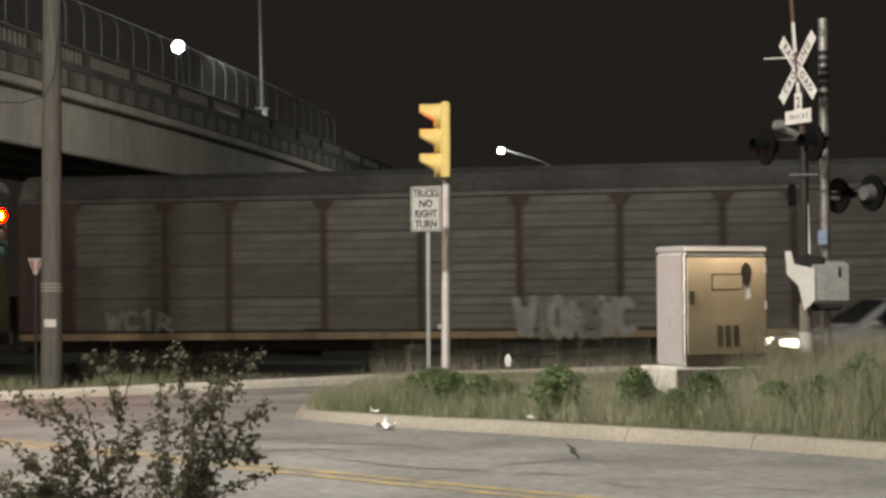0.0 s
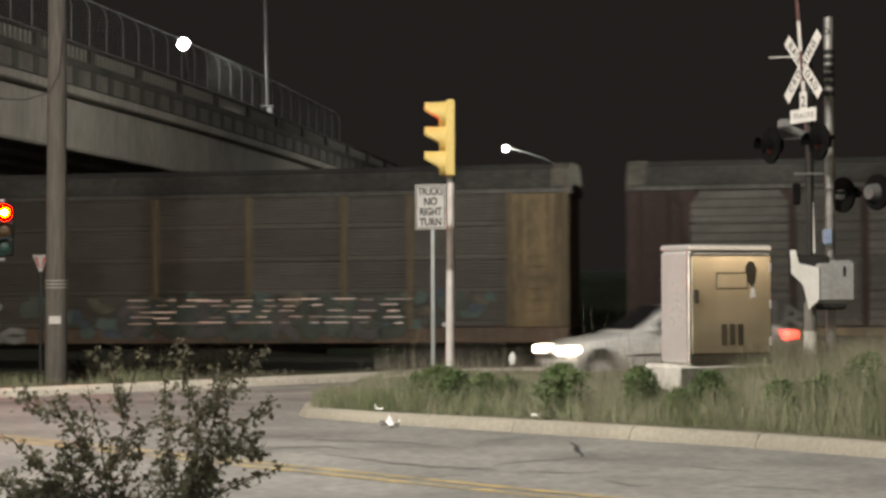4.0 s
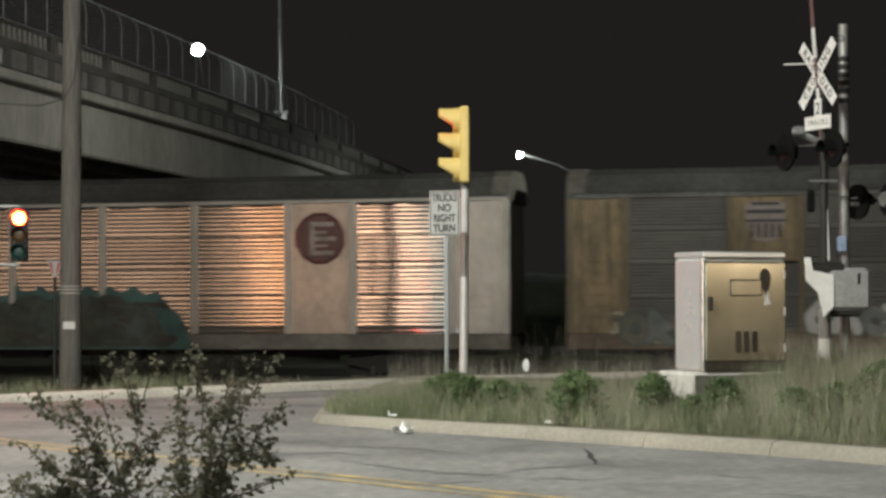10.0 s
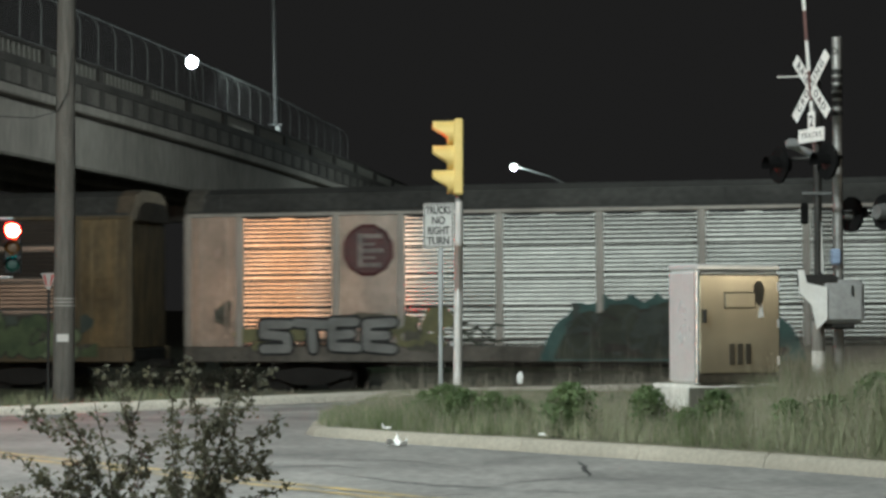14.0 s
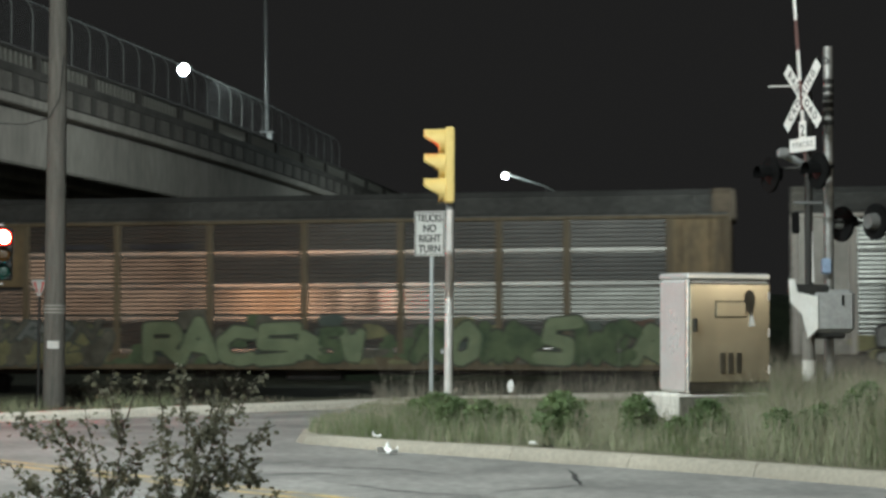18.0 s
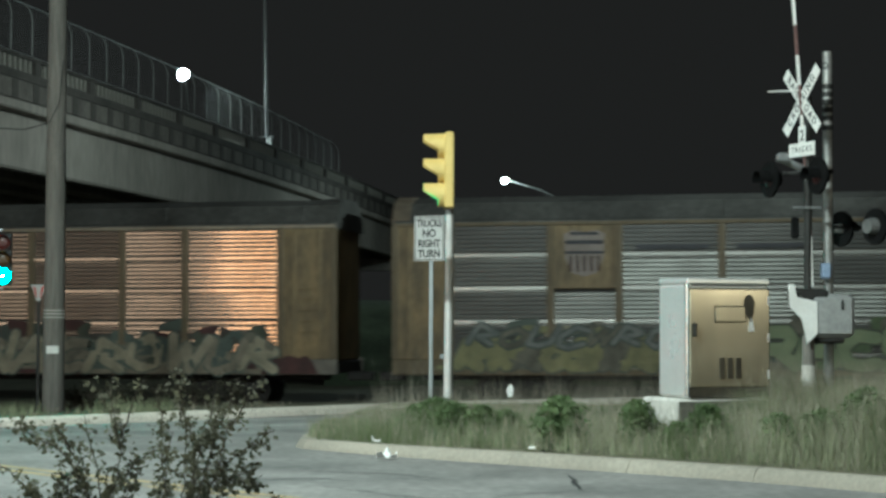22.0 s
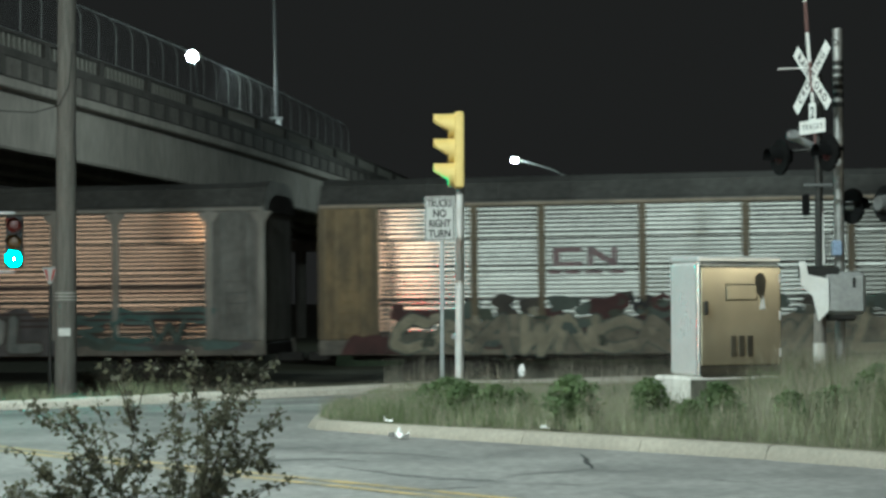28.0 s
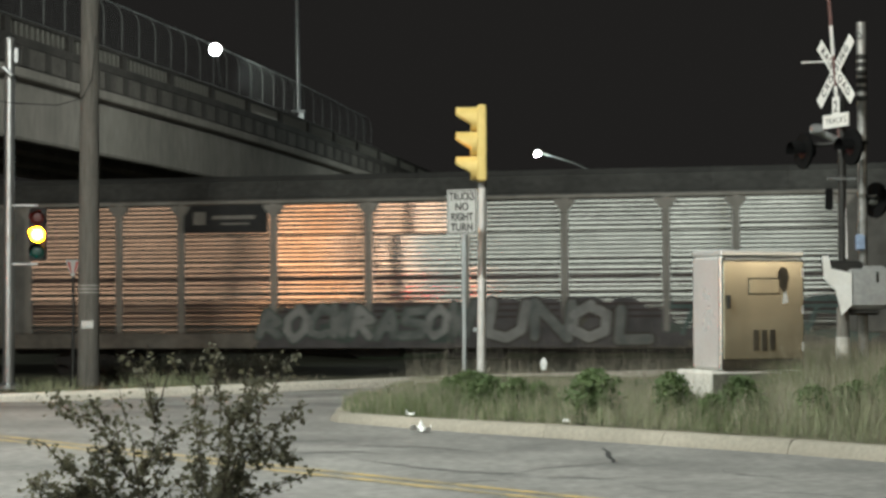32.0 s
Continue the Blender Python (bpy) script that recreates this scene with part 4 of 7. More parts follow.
WHEELSETS, WAGONS = [], []
PITCH = 27.66
SPECS = [
    dict(seed=1, gussets=True, style=(0.23, 0.0005), band=S_BROWN, shell=P_UNDER, sill=P_TANSILL, sill_z=1.2, sill_h=0.2, rail=P_ROOF, panel=S_BROWN, post=P_RUST, end=P_RUST, hood=P_HOOD, plain=P_GREY, emblem="none", rows=[S_BROWN] * 4, wobble=0.5),
    dict(seed=2, style=(0.09, 0.0016), band=S_DULL, shell=P_UNDER, sill=P_RUSTSILL, rail=P_ROOF, panel=S_DULL, post=P_POST, end=P_YELLOW, hood=P_HOOD, plain=P_YELLOW, emblem="shield", rows=[S_DULL] * 4, wobble=0.5),
    dict(seed=3, slots=True, band=S_BRIGHT, shell=P_UNDER, sill=P_SILL, rail=P_PALE, panel=S_BRIGHT, post=P_PALE, end=P_PALEGLOSS, hood=P_HOOD, plain=P_PALEGLOSS, emblem="round", rows=[S_BRIGHT] * 4, wobble=0.12),
    dict(seed=4, band=S_BAND, shell=P_UNDER, sill=P_POST, rail=P_POST, panel=S_MID, post=P_POST, end=P_YELLOW, hood=P_TANHOOD, plain=P_YELLOW, emblem="shield", rows=[S_WORN, S_MID, S_WORN, S_WORN], odd={(1, 1): S_WORN, (2, 0): S_DIM, (2, 1): S_DIM, (3, 2): S_MID, (4, 2): S_MID}, wobble=0.1),
    dict(seed=5, band=S_BRIGHT, shell=P_UNDER, sill=P_SILL, rail=P_TAN, panel=S_BRIGHT, post=P_POST, end=P_YELLOW, hood=P_ROOF, plain=P_TAN, emblem="none", rows=[S_MID, S_MID, S_MID, S_MID], odd={(7, q): S_DIM for q in range(4)} | {(c, q): S_BRIGHT for c in (1, 2, 3, 4, 5, 8, 9) for q in range(4)}, wobble=0.22),
    dict(seed=6, gussets=True, band=S_BRIGHT, shell=P_UNDER, sill=P_SILL, rail=P_GREY, panel=S_BRIGHT, post=P_GREY, end=P_DIMGREY, hood=P_ROOF, plain=P_GREY, emblem="plate", rows=[S_MID, S_BRIGHT, S_BRIGHT, S_BRIGHT], wobble=0.4),
]
LABELS = [
    "sooty brown autorack freight wagon with rust-red posts and white graffiti",
    "grimy grey autorack wagon with yellow posts and a shield emblem panel",
    "bright galvanised autorack wagon with maroon round emblems and teal graffiti",
    "yellow-ended autorack wagon with weathered slats and green graffiti",
    "galvanised autorack wagon with yellow ends and tan graffiti along the bottom",
    "grey-framed autorack wagon with bright slats and grey graffiti",
]


def wagon_at(k, t):
    """Middle of wagon k along the track at t: the train rolls to the right at about 4.3 m/s, slowing a little."""
    return 4.3034 * t - 12.78 - 0.00184 * t * t + PITCH * (0.5 - k)


for k, spec in enumerate(SPECS):
    WAGONS.append(autorack(wagon_at(k, 0.0), spec, LABELS[k]))


def shifted(fn, wagon, *args, **kw):
    """Decor is laid out on the side plane y = -SIDE; wagons have it at y = 0."""
    before = set(wagon.children_recursive)
    fn(wagon, *args, **kw)
    for o in set(wagon.children_recursive) - before:
        if o.parent == wagon:
            o.location.y += SIDE


w0, w1, w2, w3, w4, w5 = WAGONS
shifted(letters, w0, ["zig", "tee", "ring", "wedge", "snake", "zig", "hook"], 1.3, 4.5, 1.15, 2.15, 0.22, [G_WHITE, G_GREY, G_WHITE], None, 11)
shifted(letters, w0, ["zig", "hook", "post", "wedge"], -10.4, -8.4, 1.4, 1.95, 0.12, G_GREY, None, 10)
shifted(letters, w1, ["hook", "arch"], -6.65, -5.25, 1.40, 2.12, 0.27, G_CHALK, G_DARK, 12, 0.05)
shifted(letters, w1, ["ring"], -5.3, -4.6, 1.40, 2.0, 0.26, G_GREY, None, 62, 0.05)
shifted(letters, w1, ["flag", "snake"], -4.75, -3.3, 1.38, 2.05, 0.25, G_CHALK, G_DARK, 63, 0.05)
shifted(letters, w1, ["wedge", "hook"], -4.0, -2.4, 1.0, 1.3, 0.17, G_WHITE, G_DARK, 64, 0.04)
shifted(blotches, w1, -11.6, -7.6, 1.15, 1.9, 22, [G_MURK, G_DUST, G_DARK, G_MURK], 13, 0.6, 0.5)
shifted(letters, w1, ["ring", "wedge", "ring", "hook", "ring", "wedge"], -11.5, -7.6, 1.15, 1.9, 0.24, [G_MURK, G_GREY, G_MURK], G_DARK, 65, 0.05)
shifted(blotches, w1, -2.4, 11.0, 1.15, 2.2, 70, [G_TEALGREY, G_DARK, G_BLUE, G_DARK, G_MURK], 14, 0.5, 0.4)
shifted(letters, w1, ["ring", "wedge", "zig", "snake", "hook", "zig", "wedge", "ring", "zig", "hook", "snake"], 0.4, 8.6, 1.15, 2.1, 0.26, [G_SLATE, G_MURKGREEN, G_DARK], G_DARKOLIVE, 66, 0.04)
shifted(shield, w1, -7.75, 4.3, 1.05, 1.1)
for xx in (-7.75, 7.75):
    shifted(roundel, w2, xx, 4.0, 0.74, P_MAROON, P_FADED)
shifted(lumps, w2, -3.0, 4.05, 0.95, 2.8, 10, G_TEALDARK, 16, 0.0, True)
shifted(lumps, w2, -2.6, 3.4, 1.0, 2.5, 5, G_DARKOLIVE, 56, 0.006)
shifted(letters, w2, ["ring", "hook", "ring", "arch", "ring", "snake", "ring"], -2.3, 3.1, 1.15, 2.3, 0.06, [G_MURKGREEN, G_DARKBROWN, G_MURKGREEN], None, 17, 0.09, 3)
shifted(blotches, w2, -2.3, 3.2, 1.15, 2.35, 46, [G_DARKOLIVE, G_MURKGREEN, G_DARKBROWN, G_DARKOLIVE], 70, 0.5, 0.34, 2)
shifted(blotches, w2, -12.0, -5.4, 1.3, 2.3, 12, [G_OLIVE, G_OLIVE, G_MURK], 55, 0.8, 0.5)
shifted(letters, w2, ["snake", "tee", "comb", "comb"], -10.75, -6.9, 1.28, 2.05, 0.24, G_PALEGREY, G_BLACK, 18, 0.07)
shifted(letters, w2, ["hook", "wedge"], -6.9, -5.6, 1.4, 1.9, 0.16, G_OLIVE, None, 57)
shifted(letters, w2, ["snake", "ring", "hook"], -5.4, -3.9, 1.45, 1.95, 0.06, G_DARKOLIVE, None, 19)
shifted(blotches, w3, 2.4, 12.0, 1.05, 2.2, 40, [G_GREEN, G_MURK, G_OLIVE, G_DARK, G_RUSTY], 20, 0.7, 0.4)
shifted(blotches, w3, -4.5, 2.6, 1.0, 2.3, 26, [G_GREEN, G_MURK, G_DARK, G_GREEN], 21, 0.8, 0.5)
shifted(letters, w3, ["rook", "arch", "hook", "snake"], -3.2, 1.2, 1.2, 2.15, 0.33, G_LIME, G_DARKOLIVE, 61, 0.05)
shifted(letters, w3, ["wedge", "snake", "zig"], 1.3, 3.1, 1.25, 2.0, 0.26, [G_LIME, G_GREEN], G_DARKOLIVE, 67, 0.04)
shifted(letters, w3, ["wedge", "ring", "zig", "wedge", "snake", "zig", "hook", "wedge"], 4.5, 11.4, 1.2, 2.1, 0.34, [G_GREEN, G_LIME, G_GREEN], G_DARKOLIVE, 23, 0.05, 1, 0.3)
shifted(blotches, w3, -11.4, -4.4, 1.0, 2.2, 34, [G_OLIVE, G_MURK, G_OLIVE, G_DUST, G_DARK], 22, 0.9, 0.4)
shifted(letters, w3, ["wedge", "zig", "wedge", "ring", "snake", "zig", "wedge", "hook", "zig"], -11.2, -4.4, 1.15, 1.85, 0.34, [G_OLIVE, G_OLIVE, G_MURK], G_MURKGREEN, 51, 0.04, 1, 0.3)
shifted(letters, w3, ["wedge", "ring", "cup", "hook", "zig", "wedge", "ring", "nib"], -11.0, -4.6, 1.72, 2.28, 0.12, [G_GREY, G_MURK, G_GREY], G_MURKGREEN, 68, 0.05, 2, 0.4)
shifted(shield, w3, -7.75, 4.2, 1.1, 1.25)
shifted(lumps, w4, -11.5, 11.6, 0.95, 2.0, 17, G_TANMURK, 24)
shifted(blotches, w4, -11.0, 11.2, 1.95, 2.36, 44, [G_MURKGREEN, G_DARK, G_DARKOLIVE, G_DARKBROWN, G_RED], 41, 0.6, 0.4)
shifted(blotches, w4, -11.0, 11.2, 1.1, 1.75, 40, [G_MURK, G_DARK, G_TANMURK, G_RED, G_TANMURK], 42, 0.8, 0.5, 1)
shifted(letters, w4, ["hook", "wedge", "arch", "zig", "nib", "hook", "wedge", "cup", "ring", "zig", "wedge", "ell", "nib", "arch", "hook", "wedge", "ring", "zig", "cup", "wedge"], -11.0, 11.4, 1.06, 1.95, 0.26, [G_DUST, G_SAND, G_TANMURK, G_DUST], G_DARK, 43, 0.04, 2, 0.3)
shifted(blotches, w4, -11.0, 11.2, 1.1, 2.1, 60, [G_DARKOLIVE, G_DARK, G_MURK, G_SAND], 69, 0.26, 0.26, 3)
shifted(lumps, w4, 2.6, 5.6, 0.95, 1.7, 3, G_RED, 26, 0.006)
shifted(lumps, w4, -12.4, -10.6, 0.95, 1.5, 3, G_RED, 37, 0.006)
shifted(lumps, w4, 10.9, 12.5, 0.95, 1.45, 3, G_RED, 36, 0.006)
shifted(letters, w4, ["ring", "zig", "ring"], -5.0, -3.2, 2.15, 2.55, 0.1, [G_RED, G_BLACK], None, 44, 0.05, 3)
shifted(lumps, w5, -4.6, 1.6, 0.95, 2.2, 6, G_SLATE, 28)
shifted(lumps, w5, 0.9, 7.4, 0.95, 2.3, 6, G_SLATE, 52, 0.004)
shifted(blotches, w5, -4.5, 7.2, 1.1, 2.1, 36, [G_SLATE, G_MURK, G_DARK], 71, 0.5, 0.36)
shifted(letters, w5, ["wedge", "ring", "hook", "zig", "wedge", "arch", "snake", "ring", "zig"], -4.5, 1.5, 1.25, 2.05, 0.2, [G_GREY, G_PALEGREY, G_GREY], G_DARK, 45, 0.05, 1, 0.3)
shifted(letters, w5, ["cup", "nib", "ring", "ell"], 1.9, 6.6, 1.2, 2.1, 0.27, [G_PALEGREY, G_GREY], G_DARKBROWN, 46, 0.06, 1, 0.1)
shifted(blotches, w5, 7.2, 11.6, 1.85, 2.2, 15, [G_TEALGREY, G_TEALDARK, G_TEALGREY], 72, 0.8, 0.2)
shifted(blotches, w5, 7.0, 12.4, 1.1, 1.38, 18, [G_TEALGREY, G_SLATE, G_DARK], 73, 0.8, 0.26)
shifted(letters, w5, ["wedge", "hook", "zig"], 7.3, 11.0, 1.3, 2.1, 0.12, [G_TEALGREY, G_TEALDARK], None, 47)


def bars(wagon, rows, material, name, label, out=0.05):
    m = Mesh()
    for x, z, ww, hh in rows:
        m.box((x, -SIDE - out, z), (ww, 0.006, hh), ch=0.002)
    part(name, m, material, wagon, label)


# worn maroon mark on one wagon, dark name plate on another, red stripes along the lower slats
hook_mark = [(-6.5, 3.3), (-5.72, 3.3), (-5.72, 3.42), (-6.34, 3.42), (-6.34, 3.68), (-5.72, 3.68), (-5.72, 3.8), (-6.5, 3.8)]
bent_mark = [(-5.57, 3.3), (-5.43, 3.3), (-5.43, 3.62), (-4.92, 3.3), (-4.78, 3.3), (-4.78, 3.8), (-4.92, 3.8), (-4.92, 3.48), (-5.43, 3.8), (-5.57, 3.8)]
for outline in (hook_mark, bent_mark):
    shifted(lambda w: part("painted_mark", Mesh().prism(outline, pose(0, -SIDE - 0.045, 0, 90), 0.006), P_MAROON, w, "worn maroon painted mark"), w4)
shifted(bars, w4, [(-6.45, 3.14, 0.35, 0.08), (-5.98, 3.14, 0.4, 0.08), (-5.4, 3.14, 0.45, 0.08), (-4.8, 3.14, 0.4, 0.08)], P_MAROON, "painted_line", "worn maroon line of small marks")
# unreadable dark lines of lettering and a pale plate high on the fourth wagon
for row in ((-5.4, 4.36, 1.9, 0.13), (-2.75, 4.36, 1.9, 0.13)):
    shifted(bars, w3, [row], P_NAVY, "lettering_bar", "worn dark line of lettering")
for row in ((-11.8, 4.52, 0.95, 0.11), (-11.85, 4.36, 0.75, 0.09)):
    shifted(bars, w3, [row], P_PALE, "lettering_bar", "pale worn line of lettering")
# bright metal strips that draw the slat glints low on the second wagon
rg = random.Random(60)
for k in range(11):
    for z in (1.50, 1.66, 1.82, 1.98, 2.14):
        xa = 1.0 + 0.72 * k + rg.uniform(-0.2, 0.2)
        if rg.random() < 0.15:
            continue
        shifted(bars, w1, [(xa, z + rg.uniform(-0.02, 0.02), rg.uniform(0.2, 0.75), 0.036)], S_GLINT, "worn_slat_edge", "bare bright metal slat edge", 0.078)
plate = Mesh().box((-5.5, -SIDE - 0.034, 4.55), (2.45, 0.02, 0.78), ch=0.01)
shifted(lambda w: part("name_plate", plate, G_BLACK, w, "black plate with worn pale marks"), w5)
shifted(bars, w5, [(-6.25, 4.58, 0.36, 0.36)], P_GREY, "plate_mark", "worn pale mark")
for row in ((-5.25, 4.6, 1.25, 0.10), (-5.2, 4.42, 0.8, 0.05)):
    shifted(bars, w5, [row], P_GREY, "plate_mark", "worn pale line")
for col in (1, 2, 3, 4, 5, 6, 7, 8, 9):
    x = -HALF + POST
    for c, (kind, cw) in enumerate(COLS):
        if c == col:
            shifted(bars, w5, [(x + cw * SCALE_W / 2, 2.70 + 0.17 * q, cw * SCALE_W - 0.1, 0.065) for q in range(3)], P_STRIPE, "brown_stripe", "dark brown stripes")
            shifted(bars, w5, [(x + cw * SCALE_W / 2, 1.78 + 0.17 * q, cw * SCALE_W - 0.1, 0.065) for q in range(3)], P_STRIPE, "brown_stripe", "dark brown stripes")
        x += cw * SCALE_W + POST

# ---- road bridge over the railway ----
BR = (-13.7, 58.7)
BDIR = math.atan2(1.0, 0.183)


def bridge_at(s, off, z):
    """s metres along the deck edge, off metres away to its far side."""
    c, sn = math.cos(BDIR), math.sin(BDIR)
    return Vector((BR[0] + s * c - off * sn, BR[1] + s * sn + off * c, z))


def bridge_box(s0, s1, off0, off1, z0, z1, ch=0.03):
    mid = (bridge_at((s0 + s1) / 2, (off0 + off1) / 2, (z0 + z1) / 2))
    return Mesh().box(mid, (s1 - s0, off1 - off0, z1 - z0), rot=Matrix.Rotation(BDIR, 3, "Z"), ch=ch)


def sag(s):
    """The deck falls away towards its far end."""
    return -0.36 * (max(0.0, s - 8) / 38) ** 2


def bridge_sweep(s0, s1, off0, off1, z0, z1, ch=0.03):
    """A beam along the deck that follows its fall."""
    m = Mesh()
    ring_ = [(off0 + ch, z0), (off1 - ch, z0), (off1, z0 + ch), (off1, z1 - ch), (off1 - ch, z1), (off0 + ch, z1), (off0, z1 - ch), (off0, z0 + ch)]
    steps = max(1, int((s1 - s0) / 3.44))
    for k in range(steps + 1):
        at = s0 + (s1 - s0) * k / steps
        m.v += [tuple(bridge_at(at, o, z + sag(at))) for o, z in ring_]
    for k in range(steps):
        m.f += [(k * 8 + i, k * 8 + (i + 1) % 8, k * 8 + 8 + (i + 1) % 8, k * 8 + 8 + i) for i in range(8)]
    m.f += [tuple(range(7, -1, -1)), tuple(range(steps * 8, steps * 8 + 8))]
    m.mi = [0] * len(m.f)
    return m


def seated(mesh_):
    """Moves a piece drawn at the deck's origin to its own origin."""
    base = bridge_at(0, 0, 0)
    mesh_.v = [tuple(Vector(v) - base) for v in mesh_.v]
    return mesh_


bridge = thing("road_bridge", Matrix.Identity(4), "concrete road bridge with balustrade and curved fence over the tracks", "bridge")
S0 = -48.0
BAY = 1.72
for off in (0.25, 2.6, 5.0, 7.4):
    part("girder", bridge_sweep(S0, 75, off, off + 0.6, 6.2, 8.0, 0.08), M_CONCRETE, bridge, "stained concrete girder")
part("deck", bridge_sweep(S0, 75, -0.25, 9.0, 8.0, 8.32, 0.05), M_CONCRETE, bridge)
part("parapet_wall", bridge_sweep(S0, 75, -0.30, 0.0, 8.32, 8.93, 0.03), M_SOOTWALL, bridge, "stained solid parapet foot")
part("kerb_beam", bridge_sweep(S0, 75, -0.33, 0.03, 8.93, 9.22, 0.03), M_PARAPET, bridge, "blackened beam")
part("top_beam", bridge_sweep(S0, 75, -0.33, 0.03, 9.66, 9.77, 0.03), M_PARAPET, bridge, "blackened top rail")
part("far_parapet", bridge_sweep(S0, 75, 8.7, 9.0, 8.32, 9.1, 0.05), M_PARAPET, bridge)
bal_mesh = seated(bridge_box(-0.075, 0.075, -0.24, -0.06, 9.21, 9.67, 0.02)).data("baluster", M_BALUSTER)
pier_mesh = seated(bridge_box(-0.2, 0.2, -0.34, 0.04, 9.2, 9.68, 0.02)).data("pier", M_PARAPET)
stain_mesh = seated(bridge_box(-0.24, 0.24, -0.325, -0.295, 8.33, 8.94, 0.01)).data("post_anchor", M_PARAPET)
for k in range(-46, 150):
    s = 1.0 + 0.41 * k
    part("baluster" if k % 12 != 5 else "pier", bal_mesh if k % 12 != 5 else pier_mesh, None, bridge, at=Matrix.Translation(bridge_at(s, 0, sag(s))))
for k in range(-9, 34):
    s = 2.95 + BAY * k
    part("post_anchor", stain_mesh, None, bridge, at=Matrix.Translation(bridge_at(s, 0, sag(s))))
# fence with leaning tops on the parapet
c, sn = math.cos(BDIR), math.sin(BDIR)
curve = [(0.0, 0.0), (0.0, 1.22), (0.03, 1.42), (0.13, 1.64), (0.30, 1.80)]
fp = Mesh()
for (oa, za), (ob_, zb) in zip(curve, curve[1:]):
    fp.tube((-oa * sn, oa * c, za), (-ob_ * sn, ob_ * c, zb), 0.02, n=6)
post_mesh = fp.data("fence_post", M_FENCE)
fence = thing("bridge_fence", Matrix.Translation(bridge_at(0, -0.15, 9.77)), "galvanised fence with curved tops along the bridge parapet", "fence")
FENCE = (2.95 - 8 * BAY, 2.95 + 25 * BAY)


def dip(s):
    """The fence falls a little faster than the deck towards its far end."""
    return 0.17 * ease((s - 28.0) / 18.0)


for k in range(-8, 26):
    s = 2.95 + BAY * k
    part("post", post_mesh, None, fence, at=Matrix.Translation((s * c, s * sn, sag(s) - dip(s))))


def fence_at(s, h):
    """A point of the fence's face, h metres up its curve."""
    for (oa, za), (ob_, zb) in zip(curve, curve[1:]):
        ln = math.hypot(ob_ - oa, zb - za)
        if h <= ln or (ob_, zb) == curve[-1]:
            f = min(1.0, h / ln)
            o, z = oa + (ob_ - oa) * f, za + (zb - za) * f
            return Vector((s * c - o * sn, s * sn + o * c, z + sag(s) - dip(s)))
        h -= ln


for h in (0.05, 1.92):
    part("rail", Mesh().path([fence_at(FENCE[0] + (FENCE[1] - FENCE[0]) * k / 17, h) for k in range(18)], 0.02, 6), M_GALV, fence)
wire = Mesh()
k = 0
while FENCE[0] + 0.14 * k < FENCE[1] - 1.75:
    s = FENCE[0] + 0.14 * k
    for a, b in ((s, s + 1.75), (s + 1.75, s)):
        pts = [fence_at(a + (b - a) * q / 4, 0.05 + 1.86 * q / 4) for q in range(5)]
        for p0, p1 in zip(pts, pts[1:]):
            wire.tube(p0, p1, 0.0028, n=3, caps=False)
    k += 1
tagged(part("mesh_wire", wire, M_WIRE, fence, "thin galvanised mesh wires"), kind="stuff")
for s in (-46.0, 30.0, 66.0):
    part("pier_cap", bridge_sweep(s - 0.5, s + 0.5, 0.0, 8.5, 5.5, 6.2, 0.06), M_CONCRETE, bridge, "concrete pier cap")
    for off in (0.6, 7.8):
        p = bridge_at(s, off, 0)
        part("pier_column", Mesh().tube((p.x, p.y, -1.2), (p.x, p.y, 5.55 + sag(s)), 0.36, n=18), M_CONCRETE, bridge, "round concrete column", smooth=True)

# mast on the parapet
mast_s = 31.8
mp_ = bridge_at(mast_s, 0.0, 10.05)
mast = thing("lighting_mast", Matrix.Translation(mp_), "slim galvanised lighting mast on the bridge parapet", "lamp post")
part("pole", Mesh().tube((0, 0, 0), (-0.2, 0, 11.0), 0.11, 0.07, n=12), M_GALV, mast)
part("base_plate", Mesh().box((0, 0, -0.04), (0.65, 0.5, 0.07), ch=0.02), M_GALV, mast)
part("bracket", Mesh().box((0.1, 0.2, -0.3), (0.25, 0.5, 0.45), ch=0.03), M_GALV, mast)


def cobra_lamp(x, y, z, arm_dx, arm_dy, label, size):
    """A street lamp seen from far off: pole, arm and a glowing head."""
    lamp = thing("street_lamp", Matrix.Translation((x, y, 0)), label, "street lamp", "street lamps beyond the railway")
    part("pole", Mesh().tube((arm_dx, arm_dy, -1.0), (arm_dx, arm_dy, z - 0.7), 0.11, 0.07, n=10), M_DARKSTEEL, lamp)
    arm = Mesh().path([(arm_dx, arm_dy, z - 0.72), (arm_dx * 0.7, arm_dy * 0.7, z - 0.35), (arm_dx * 0.35, arm_dy * 0.35, z - 0.1), (0, 0, z + 0.12)], 0.045)
    part("arm", arm, M_DULLGALV, lamp)
    hd = part("head", Mesh().box((0.05, 0.1, z + 0.16), (0.5, 0.3, 0.12), ch=0.05), M_DARKSTEEL, lamp)
    part("lens", Mesh().lathe([(size * math.sin(math.pi * q / 10), -size * math.cos(math.pi * q / 10)) for q in range(11)], Matrix.Translation((0, -0.32, z)), 20), M_LAMP, hd, "glowing white lens", smooth=True)
    return lamp


cobra_lamp(-10.9, 82.6, 11.95, -0.6, 6.0, "lit white street lamp behind the bridge fence", 0.24)
cobra_lamp(3.57, 100.0, 8.70, 2.9, 2.0, "lit white street lamp far behind the train", 0.145)


# ---- things with lamps that change: turned drums behind the lenses ----
DRUMS = []


